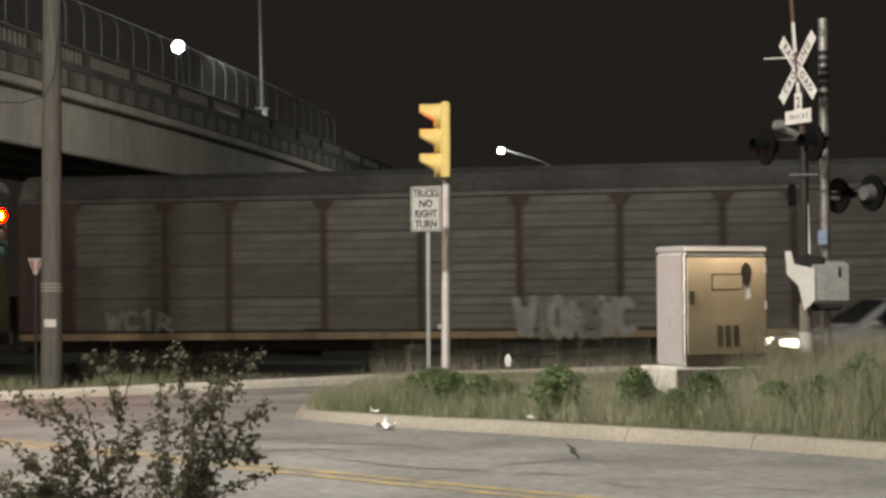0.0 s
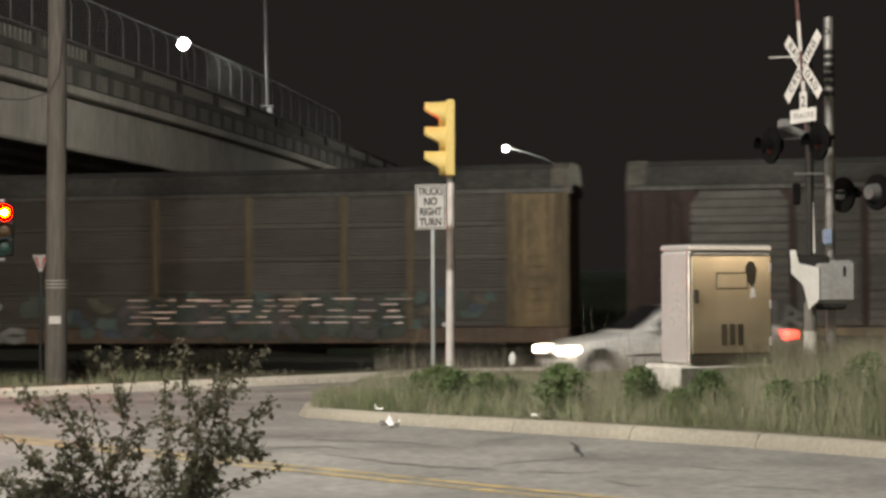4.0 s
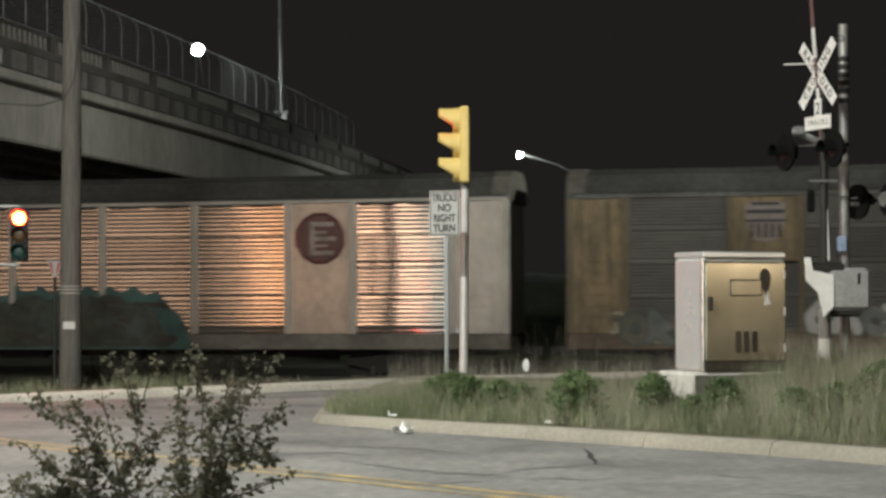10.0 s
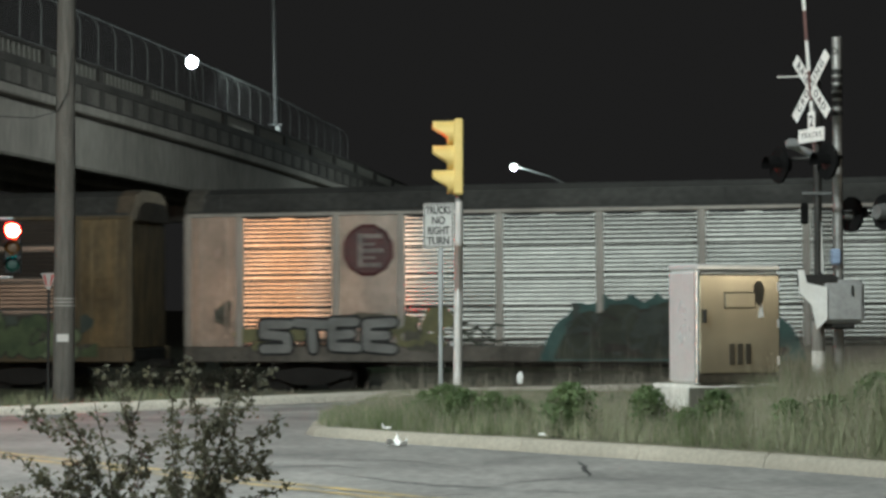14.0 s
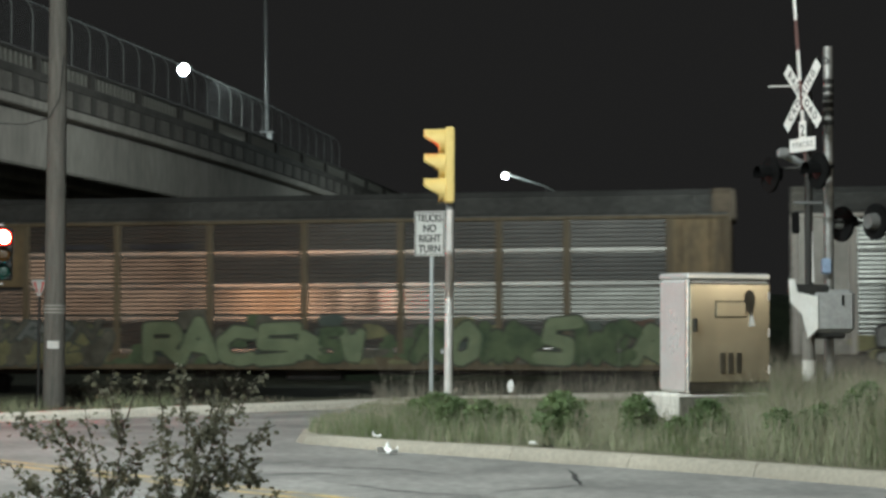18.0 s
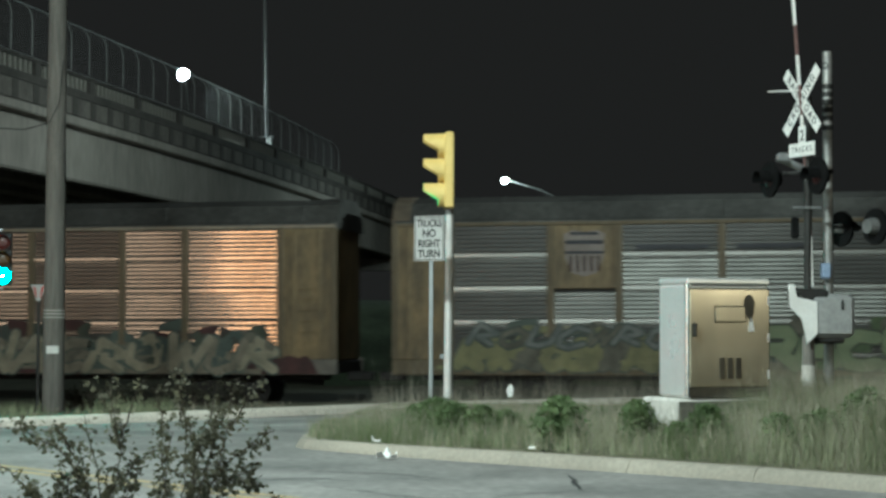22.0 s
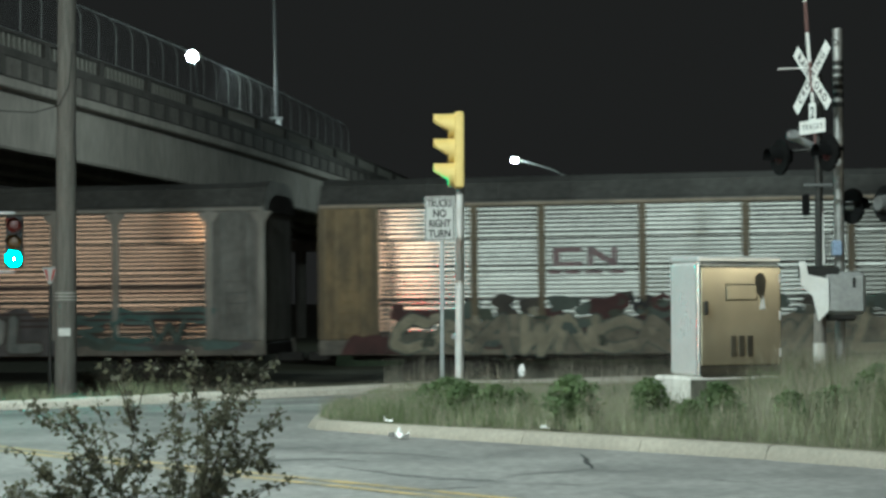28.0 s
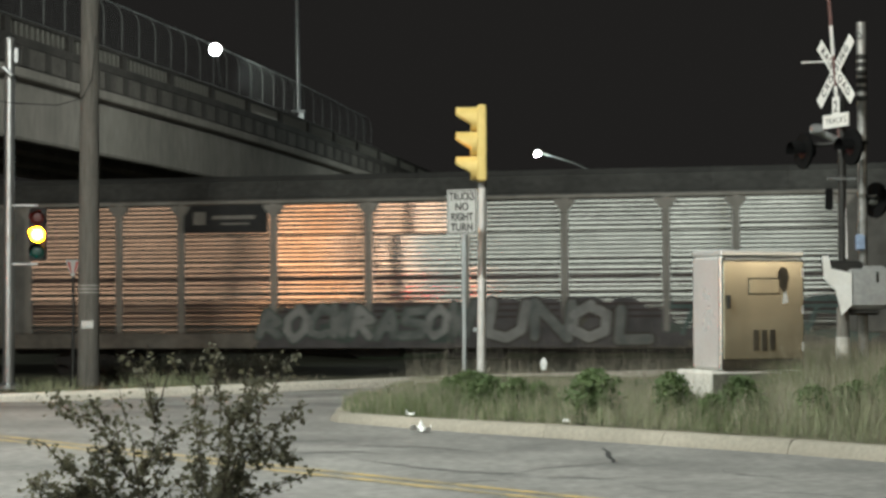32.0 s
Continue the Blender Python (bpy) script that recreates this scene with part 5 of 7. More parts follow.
def drum(parent, at, lit, dark, hot, r):
    """A lens cup, glowing on one face and dull on the other, that turns about its upright axis."""
    m = Mesh()
    m.lathe([(0.0, 0.035), (r * 0.5, 0.030)], pose(0, 0, 0, 90), 20, mi=2)
    m.lathe([(r * 0.5, 0.030), (r * 0.93, 0.004)], pose(0, 0, 0, 90), 20, mi=0)
    m.lathe([(r * 0.93, 0.004), (r * 0.998, 0.0), (r * 0.93, -0.004), (r * 0.6, -0.028), (0.0, -0.035)], pose(0, 0, 0, 90), 20, mi=1)
    return part("lens", m, [lit, dark, hot], parent, "round signal lens", at=at)


def signal_head(name_parent, at, housing, hood_len=0.30, r=0.152, near=False):
    """Three-section signal head facing local -y."""
    h = part("signal_head", Mesh().box((0, 0.065, 0), (0.34, 0.13, 1.07), ch=0.025), housing, name_parent, "three-lamp signal housing", at=at)
    sets = ((M_RED_NEAR, M_RED_OFF, M_RED_NEAR), (M_AMBER_NEAR, M_AMBER_OFF, M_AMBER_NEAR), (M_GREEN_NEAR, M_GREEN_OFF, M_GREEN_NEAR)) if near else ((M_RED_ON, M_RED_OFF, M_RED_HOT), (M_AMBER_ON, M_AMBER_OFF, M_AMBER_HOT), (M_GREEN_ON, M_GREEN_OFF, M_GREEN_HOT))
    for k, (lit, dark, hot) in enumerate(sets):
        z = 0.345 * (1 - k)
        vis = Mesh()
        n = 16
        for i in range(n + 1):
            a = math.pi * (-0.22 + 1.44 * i / n)
            u = (1 - math.sin(a)) / 1.64
            ln = hood_len * (1.0 if u < 0.35 else 0.10 + 0.90 * (1 - min(1.0, (u - 0.35) / 0.65)) ** 1.05)
            for rr, yy in ((r + 0.012, 0.0), (r + 0.012, -ln), (r + 0.004, -ln), (r + 0.004, 0.0)):
                vis.v.append((rr * math.cos(a), yy, z + rr * math.sin(a)))
        for i in range(n):
            for q in range(4):
                a, b = i * 4 + q, i * 4 + (q + 1) % 4
                vis.f.append((a, b, b + 4, a + 4))
                vis.mi.append(0)
        part("visor", vis, housing, h, smooth=True)
        rim = Mesh().lathe([(r + 0.018, 0.0), (r + 0.018, 0.085), (r, 0.085), (r, 0.0)], pose(0, 0, z, 90), 20)
        part("lens_rim", rim, housing, h)
        part("backing", Mesh().box((0, 0.045, z), (0.30, 0.004, 0.30)), M_BLACK, h)
        DRUMS.append((k, drum(h, pose(0, -0.045, z), lit, dark, hot, r), (0, -0.045, z)))
    return h


# near signal on its steel post, facing along the road
SX, SY = 0.175, 26.8
gz = island_top(SX, SY)
sig = thing("traffic_signal", Matrix.Translation((SX, SY, gz)), "yellow three-lamp traffic signal on a galvanised steel post", "traffic signal")
part("post", Mesh().tube((0, 0, 0.0), (0.02, 0, 2.72), 0.062, 0.055, n=16), M_POST, sig, "bright galvanised post", smooth=True)
part("base_flange", Mesh().lathe([(0.0, 0.0), (0.12, 0.0), (0.115, 0.04), (0.08, 0.09), (0.065, 0.14)], n=14), M_DULLGALV, sig, smooth=True)
part("hand_hole_cover", Mesh().box((-0.08, -0.02, 0.72), (0.06, 0.05, 0.07), ch=0.01), M_GALV, sig)
part("head_bracket", Mesh().tube((0.02, 0, 2.70), (0.02, 0, 2.8), 0.058, n=12), M_DULLGALV, sig)
signal_head(sig, pose(-0.06, 0, 3.32, 0, 0, -87), M_SIGYELLOW, 0.29, near=True)

# truck sign on a channel post
TX, TY = -0.09, 26.0
gz = island_top(TX, TY)
ts = thing("truck_sign", Matrix.Translation((TX, TY, gz)), "white rectangular truck restriction sign on a thin steel post", "road sign")
part("post", Mesh().box((0.03, 0.05, 1.25), (0.055, 0.03, 2.5), ch=0.008).box((0.03, 0.03, 1.25), (0.02, 0.02, 2.5)), M_GALV, ts)
face = pose(0, 0, 2.33, 90, 0, -26)
sheet = part("sign_sheet", Mesh().box((0, 0, -0.006), (0.46, 0.61, 0.006), ch=0.002), M_SIGNGREY, ts, "weathered white sign sheet", at=face)
edge = Mesh()
for cx_, cy_, wx, wy in ((0, 0.285, 0.43, 0.012), (0, -0.285, 0.43, 0.012), (0.21, 0, 0.012, 0.57), (-0.21, 0, 0.012, 0.57)):
    edge.box((cx_, cy_, 0.0), (wx, wy, 0.003))
part("border", edge, M_INK, sheet, "black border")
for k, (text, sq) in enumerate((("TRUCKS", 0.74), ("NO", 0.95), ("RIGHT", 0.84), ("TURN", 0.92))):
    words(text, 0.143, sheet, M_INK, Matrix.Translation((0, 0.205 - 0.138 * k, 0.001)), squeeze=sq * 0.95, bold=0.03)

# ---- signal control cabinet ----
CX, CY = 2.88, 22.0
gz = island_top(CX, CY)
cab = thing("control_cabinet", pose(CX, CY, gz, 0, 0, 23.5), "aluminium traffic signal control cabinet on a concrete base", "cabinet")
part("concrete_base", Mesh().box((0.475, 0.39, 0.12), (1.24, 0.82, 0.42), ch=0.03), M_CONC_LIGHT, cab, "pale concrete plinth")
# weathered tone plus the shade on the plinth's unlit front, put into colour
part("shaded_face", Mesh().box((0.475, -0.022, 0.11), (1.18, 0.008, 0.38), ch=0.003), M_SHADECONC, cab, "weathered dark plate with the shade of the plinth front painted in")
part("foot_strip", Mesh().box((0.57, -0.006, 0.392), (1.075, 0.026, 0.11), ch=0.006), M_BROWNMETAL, cab, "dark strip under the door")
part("body", Mesh().box((0.565, 0.33, 0.9925), (1.11, 0.64, 1.305), ch=0.03), M_ALU, cab, "brushed aluminium shell")
part("corner_trim", Mesh().tube((0.042, 0.044, 0.345), (0.042, 0.044, 1.642), 0.038, n=24), M_ALUEDGE, cab, "rounded aluminium corner", smooth=True)
part("roof_cap", Mesh().box((0.565, 0.325, 1.68), (1.12, 0.665, 0.075), ch=0.02), M_ALU, cab)
part("door_gap", Mesh().box((0.57, 0.006, 0.985), (1.096, 0.022, 1.246)), M_BLACK, cab, "dark gap round the door")
door = part("door", Mesh().box((0.57, -0.004, 1.025), (1.075, 0.03, 1.14), ch=0.012), M_ALUDOOR, cab, "cabinet door with golden reflections put into its colour")
part("panel_gap", Mesh().box((0.57, -0.019, 1.30), (0.424, 0.008, 0.194)), M_BROWNMETAL, door, "dark gap round the panel")
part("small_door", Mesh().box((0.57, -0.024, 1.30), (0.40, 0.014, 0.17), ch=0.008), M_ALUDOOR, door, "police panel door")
part("handle", Mesh().box((0.09, -0.04, 1.12), (0.03, 0.04, 0.16), ch=0.01), M_DARKSTEEL, door, "dark latch handle")
for k in range(3):
    part("vent", Mesh().box((0.46 + 0.11 * k, -0.024, 0.68), (0.07, 0.012, 0.24), ch=0.004), M_BROWNMETAL, door, "dark louvred vent")
smear = [(0.02, -0.17), (0.06, -0.06), (0.075, 0.05), (0.04, 0.13), (-0.02, 0.15), (-0.07, 0.10), (-0.08, 0.0), (-0.05, -0.08)]
part("dark_smear", Mesh().prism(smear, pose(0.83, -0.022, 1.38, 90), 0.003), M_BROWNMETAL, door, "dark scorched smear")
part("pale_mark", Mesh().prism([(-0.035, -0.06), (0.045, -0.05), (0.01, 0.11), (-0.01, 0.11)], pose(0.85, -0.022, 1.16, 90), 0.003), M_WHITE, door, "small pale mark")
for z in (0.6, 1.03, 1.46):
    part("hinge", Mesh().tube((1.095, -0.015, z - 0.05), (1.095, -0.015, z + 0.05), 0.014, n=8), M_ALU, door)

# ---- railway crossing signals ----
XX, XY = 5.17, 26.6
gz = island_top(XX, XY)
cb = thing("crossbuck_signal", Matrix.Translation((XX, XY, gz)), "railroad crossing sign with flashing-light pairs on a mast", "crossing signal")
part("mast", Mesh().tube((0, 0, 0), (0, 0, 4.35), 0.057, n=14), M_DARKSTEEL, cb, smooth=True)
part("mast_sleeve", Mesh().tube((0, 0, 0), (0, 0, 0.62), 0.10, 0.095, n=12), M_CONC_LIGHT, cb, "pale base sleeve")
part("mast_shroud", Mesh().tube((0, 0, 0.62), (0, 0, 1.02), 0.088, 0.085, n=12), M_WOOD, cb, "worn grey-brown shroud")
xf = pose(-0.085, -0.035, 4.29, 90, 0, -68.5)
for k, (ang, text) in enumerate(((45, "CROSSING"), (-45, "RAIL ROAD"))):
    bl_ = part("blade", Mesh().box((0, 0, 0), (1.19, 0.175, 0.005), ch=0.002), M_WHITE, cb, "white crossing blade", at=xf @ pose(0, 0, 0.008 * (1 - k), 0, 0, ang))
    words(text, 0.145, bl_, M_INK, Matrix.Translation((0, 0, 0.003)), squeeze=1.0, bold=0.022, spacing=1.4)
two = part("track_count_plate", Mesh().box((0, 0, 0), (0.18, 0.28, 0.005), ch=0.002), M_WHITE, cb, "white plate", at=xf @ pose(0, -0.49, 0))
words("2", 0.22, two, M_INK, Matrix.Translation((0, 0, 0.003)))
trk = part("tracks_plate", Mesh().box((0, 0, 0), (0.66, 0.19, 0.005), ch=0.002), M_WHITE, cb, "white plate", at=xf @ pose(0, -0.68, 0.004))
words("TRACKS", 0.105, trk, M_INK, Matrix.Translation((0, 0, 0.003)), squeeze=1.1, bold=0.0, spacing=1.3)
part("side_rod", Mesh().tube((-0.55, 0.0, 4.42), (-0.04, 0, 4.44), 0.011, n=8), M_WHITE, cb)


def flasher(parent, x, y, z, turn, lens_mat, can=0.09, can_mat=None):
    """One black round backboard with hood and lens."""
    p = pose(x, y, z, 90, 0, turn)
    fl = part("flasher", Mesh().lathe([(0.0, -0.03), (0.25, -0.03), (0.255, 0.0), (0.25, 0.012), (0.12, 0.012)], p, 24), M_FLASH, parent, "black round backboard", smooth=True)
    hood = Mesh()
    n = 14
    for i in range(n + 1):
        a = math.pi * (-0.1 + 1.2 * i / n)
        for rr, dd in ((0.125, 0.0), (0.125, 0.20), (0.117, 0.20), (0.117, 0.0)):
            hood.v.append(tuple(p @ Vector((rr * math.cos(a), rr * math.sin(a), dd))))
    for i in range(n):
        for q in range(4):
            a, b = i * 4 + q, i * 4 + (q + 1) % 4
            hood.f.append((a, b, b + 4, a + 4))
            hood.mi.append(0)
    part("hood", hood, M_FLASH, fl)
    part("lens", Mesh().lathe([(0.0, 0.035), (0.07, 0.03), (0.112, 0.014)], p, 18), lens_mat, fl, "dull red lens", smooth=True)
    part("lamp_housing", Mesh().tube(p @ Vector((0, 0, -0.16)), p @ Vector((0, 0, -0.03)), can, can * 1.25, n=14), can_mat or M_FLASH, fl)


part("cross_arm", Mesh().tube((-0.62, 0.3, 3.29), (0.30, -0.25, 3.29), 0.028, n=8), M_DARKSTEEL, cb)
flasher(cb, -0.52, 0.1, 3.20, -72, M_LENSDARK)
flasher(cb, 0.06, -0.35, 3.22, -70, M_LENSDARK)
part("junction_box", Mesh().box((-0.36, -0.05, 3.49), (0.16, 0.16, 0.14), ch=0.03).tube((-0.34, 0, 3.46), (0, 0, 3.32), 0.05), M_GALV, cb, "small bell housing")
part("cable_box", Mesh().box((-0.20, -0.1, 2.52), (0.10, 0.08, 0.30), ch=0.02), M_FLASH, cb, "small dark cable box")
part("lower_arm", Mesh().box((-0.02, -0.06, 2.80), (0.40, 0.05, 0.035), ch=0.01), M_GALV, cb)

GX, GY = 5.51, 26.9
gz = island_top(GX, GY)
gm = thing("crossing_gate", Matrix.Translation((GX, GY, gz)), "crossing gate with raised red and white arm and grey mechanism box", "crossing gate")
part("mast", Mesh().tube((0, 0, 0.1), (0, 0, 5.01), 0.070, n=16), M_MAST, gm, "silver steel mast", smooth=True)
part("mast_cap", Mesh().lathe([(0.071, 5.0), (0.071, 5.02), (0.0, 5.03)], n=16), M_MAST, gm)
part("mast_port", Mesh().lathe([(0.0, -0.02), (0.045, -0.02), (0.05, 0.008), (0.03, 0.008)], pose(-0.045, -0.062, 4.82, 90, 0, -35), 14), M_BLACK, gm, "dark oval cable port")
for z in (3.95, 4.08, 4.2, 4.31, 4.42, 4.53):
    part("mast_clamp", Mesh().lathe([(0.070, z - 0.04), (0.076, z - 0.035), (0.076, z + 0.03), (0.070, z + 0.035)], n=14), M_DARKSTEEL, gm)
mb = part("mechanism_box", Mesh().box((-0.02, -0.25, 1.30), (0.58, 0.42, 0.60), ch=0.06), M_MECH, gm, "grey gate mechanism box")
part("box_lid_latch", Mesh().box((0.10, -0.47, 1.45), (0.03, 0.03, 0.14), ch=0.008), M_DARKSTEEL, mb)
part("box_foot", Mesh().box((-0.06, -0.22, 0.97), (0.42, 0.34, 0.10), ch=0.03), M_DARKSTEEL, mb)
cw_ = Mesh().prism([(-0.40, 0.38), (-0.32, 0.38), (-0.28, 0.20), (0.0, 0.14), (0.0, -0.30), (-0.14, -0.44), (-0.22, -0.1), (-0.38, 0.06)], pose(-0.25, -0.46, 1.36, 90), 0.03)
part("counterweight_arm", cw_, M_WHITE, gm, "white counterweight plate")
part("counterweight", Mesh().box((-0.36, -0.36, 1.58), (0.55, 0.16, 0.18), ch=0.03), M_DARKSTEEL, gm)
part("meter_box", Mesh().box((-0.06, -0.12, 1.93), (0.13, 0.12, 0.22), ch=0.02), M_BLUEBOX, gm, "small blue-grey box")
arm_pts = [((-0.29, -0.3, 1.7), (-0.311, -0.3, 2.41), M_WHITE)]
z, k = 2.41, 0
while z < 8.0:
    arm_pts.append(((-0.30 - (z - 2.25) * 0.068, -0.3, z), (-0.30 - (z + 0.42 - 2.25) * 0.068, -0.3, z + 0.42), M_WHITE if k % 2 else M_ARMRED))
    z, k = z + 0.42, k + 1
for a, b, mm in arm_pts:
    part("arm_band", Mesh().box((Vector(a) + Vector(b)) / 2, (0.085, 0.035, (Vector(b) - Vector(a)).length), rot=(Vector(b) - Vector(a)).to_track_quat("Z", "Y").to_matrix(), ch=0.006), mm, gm)
flasher(gm, 0.22, 0.12, 2.53, 118, M_LENSDARK, 0.06, M_SIGNGREY)
flasher(gm, 0.58, -0.4, 2.54, 118, M_LENSDARK, 0.10, M_DULLGALV)
part("light_arm", Mesh().tube((0, 0, 2.55), (0.75, 0.1, 2.55), 0.028, n=8), M_DARKSTEEL, gm)

# ---- far corner: utility pole, signal post, small sign ----
UX, UY = -7.84, 39.5
gz = land(UX, UY) + 0.1
up = thing("utility_pole", Matrix.Translation((UX, UY, gz)), "weathered wooden utility pole with small metal tags", "utility pole")
part("trunk", Mesh().tube((0, 0, -0.1), (0.02, 0, 12.0), 0.225, 0.165, n=18), M_WOOD, up, "grey weathered wood", smooth=True)
part("tag", Mesh().box((0.02, -0.228, 1.25), (0.25, 0.012, 0.16), ch=0.004), M_WHITE, up, "white metal tag")
for z in (1.9, 1.97, 2.04):
    part("band", Mesh().tube((0, 0, z), (0, 0, z + 0.025), 0.228, n=18), M_CONC_LIGHT, up)
cable = Mesh().path([(0.16, -0.15, 7.2), (0.10, -0.22, 6.3), (-0.1, -0.24, 5.9), (-0.6, -0.3, 5.75), (-1.6, -0.4, 5.8), (-4.0, -0.6, 6.2)], 0.010, 5)
part("cable", cable, M_BLACK, up, "dark drooping cable")

LX, LY = -9.42, 39.2
gz = land(LX, LY) + 0.1
ls = thing("traffic_signal", Matrix.Translation((LX, LY, gz)), "traffic signal with glowing lamp on a tall white post", "traffic signal")
part("post", Mesh().tube((0, 0, -0.05), (0, 0, 7.1), 0.12, 0.10, n=16), M_GALV, ls, smooth=True)
part("post_cap", Mesh().lathe([(0.11, 7.08), (0.11, 7.16), (0.0, 7.22)], n=14), M_GALV, ls)
part("base_flange", Mesh().lathe([(0.26, -0.02), (0.26, 0.05), (0.13, 0.1)], n=16), M_GALV, ls)
part("post_bracket", Mesh().box((0.16, -0.05, 6.8), (0.1, 0.16, 0.34), ch=0.03).tube((-0.1, -0.15, 6.55), (0.1, -0.18, 6.35), 0.05), M_GALV, ls)
hz = 2.60 - gz
part("upper_bracket", Mesh().box((0.3, -0.05, hz + 0.6), (0.6, 0.05, 0.05), ch=0.01), M_GALV, ls)
part("lower_bracket", Mesh().box((0.3, -0.05, hz - 0.6), (0.6, 0.05, 0.05), ch=0.01), M_GALV, ls)
signal_head(ls, pose(0.62, -0.15, hz, 0, 0, 6), M_BLACK, 0.26)

YX, YY = -8.18, 39.6
gz = land(YX, YY) + 0.1
ys_ = thing("small_sign", Matrix.Translation((YX, YY, gz)), "small triangular sign on a thin post beside the pole", "road sign")
part("post", Mesh().box((0, 0, 1.2), (0.06, 0.04, 2.5), ch=0.01), M_DARKSTEEL, ys_)
tri = part("sign_sheet", Mesh().prism([(-0.16, 0.17), (0.16, 0.17), (0.03, -0.17), (-0.03, -0.17)], pose(0, -0.03, 2.42, 90), 0.006), M_SIGNGREY, ys_, "small pale sign")
part("border", Mesh().prism([(-0.12, 0.13), (-0.06, 0.13), (-0.02, -0.1), (-0.045, -0.1)], pose(0, -0.034, 2.42, 90), 0.004).prism([(0.12, 0.13), (0.06, 0.13), (0.02, -0.1), (0.045, -0.1)], pose(0, -0.034, 2.42, 90), 0.004), M_REDPAINT, tri)

# ---- vehicles ----
CAR_WHEELS = {}


def ring(w, zb, zt, n_top=0.8):
    half = [(0.0, zb), (w * 0.86, zb), (w * 0.97, zb + 0.12), (w, zb + (zt - zb) * 0.45), (w * 0.985, zb + (zt - zb) * 0.72), (w * 0.93, zt - 0.035), (w * n_top, zt), (0.0, zt + 0.012)]
    return half + [(-y, z) for y, z in half[-2:0:-1]]


def loft(stations):
    m = Mesh()
    n = 0
    for x, w, zb, zt in stations:
        r = ring(w, zb, zt)
        n = len(r)
        m.v += [(x, y, z) for y, z in r]
    for s in range(len(stations) - 1):
        for i in range(n):
            j = (i + 1) % n
            m.f.append((s * n + i, s * n + n + i, s * n + n + j, s * n + j))
            m.mi.append(0)
    m.f += [tuple(range(n)), tuple(range((len(stations) - 1) * n + n - 1, (len(stations) - 1) * n - 1, -1))]
    m.mi += [0, 0]
    return m


def vehicle(name, label, category, paint, spec):
    v = thing(name, Matrix.Identity(4), label, category)
    part("body", loft(spec["body"]), paint, v, "glossy painted body", smooth=True)
    cab_pts, zb, wb, wt = spec["cabin"], spec["belt"], spec["wb"], spec["wt"]
    cm, n = Mesh(), 0
    ztop = max(z for _, z in cab_pts)
    for x, z in cab_pts:
        k = max(0.0, min(1.0, (z - zb) / (ztop - zb)))
        wz = wb + (wt - wb) * k
        half = [(wb, zb - 0.06), (wz + 0.02 * (1 - k), max(zb, z - 0.05)), (wz * 0.88, z), (0, z + 0.02)]
        r = half + [(-y, q) for y, q in half[-2::-1]]
        n = len(r)
        cm.v += [(x, y, q) for y, q in r]
    for s in range(len(cab_pts) - 1):
        for i in range(n - 1):
            cm.f.append((s * n + i, s * n + n + i, s * n + n + i + 1, s * n + i + 1))
            cm.mi.append(0)
    part("roof", cm, paint, v, "painted roof and pillars", smooth=True)

    def side(z):
        k = (z - zb) / (ztop - zb)
        return wb + (wt - wb) * k + 0.022
    for s in (-1, 1):
        for win in spec["windows"]:
            g = Mesh()
            g.add([(x, s * side(z), z) for x, z in win], [tuple(range(len(win)))])
            g.add([(x, s * (side(z) - 0.012), z) for x, z in win], [tuple(range(len(win)))])
            part("side_window", g, M_GLASS, v, "dark side window")
        part("headlamp", Mesh().box((spec["lamp_x"], s * spec["lamp_y"], spec["lamp_z"]), spec["lamp_s"], ch=0.04), spec["lamp_m"], v, "headlamp")
        part("tail_lamp", Mesh().box((spec["tail_x"], s * spec["tail_y"], spec["tail_z"]), spec["tail_s"], ch=0.03), spec["tail_m"], v, "red tail lamp")
        part("mirror", Mesh().box((spec["mirror"][0], s * (wb + 0.12), spec["mirror"][1]), (0.12, 0.2, 0.13), ch=0.04), paint, v)
        for hx in spec["handles"]:
            part("door_handle", Mesh().box((hx, s * (spec["w"] + 0.005), spec["belt"] - 0.14), (0.18, 0.03, 0.03), ch=0.01), paint, v)
        part("side_skirt", Mesh().box((0, s * (spec["w"] * 0.955), spec["body"][3][2] + 0.05), (spec["base"] - 0.8, 0.1, spec.get("skirt", 0.1)), ch=0.03), spec["trim"], v, "dark sill trim")
        for hx in spec["seams"]:
            part("door_seam", Mesh().box((hx, s * (spec["w"] + 0.001), (spec["belt"] + 0.42) / 2), (0.012, 0.012, spec["belt"] - 0.5)), M_BLACK, v)
        if spec.get("crease"):
            cz, xa, xb = spec["crease"]
            # thin grey strip paints the shadow line of the door crease
            part("crease_shadow", Mesh().box(((xa + xb) / 2, s * (spec["w"] - 0.008), cz), (xb - xa, 0.012, 0.028), ch=0.004), M_CREASE, v, "grey strip drawing the crease shadow along the doors")
        if spec.get("molding"):
            part("side_molding", Mesh().box((0.12, s * (spec["w"] + 0.006), 0.53), (1.75, 0.02, 0.04), ch=0.006), M_DARKSTEEL, v, "dark rub strip")
        if spec.get("rails"):
            part("roof_rail", Mesh().path([(spec["rails"][0], s * (wt - 0.06), ztop - 0.02), (spec["rails"][0] - 0.15, s * (wt - 0.06), ztop + 0.045), (spec["rails"][1] + 0.15, s * (wt - 0.06), ztop + 0.045), (spec["rails"][1], s * (wt - 0.06), ztop - 0.02)], 0.018), M_BLACK, v)
    for (xa, za), (xb, zb2), nm in spec["screens"]:
        g = Mesh()
        ya, yb = side(za) * 0.9 - 0.02, side(zb2) * 0.88 - 0.02
        q = 0.035 if xa > xb else -0.035
        up_ = 0.036
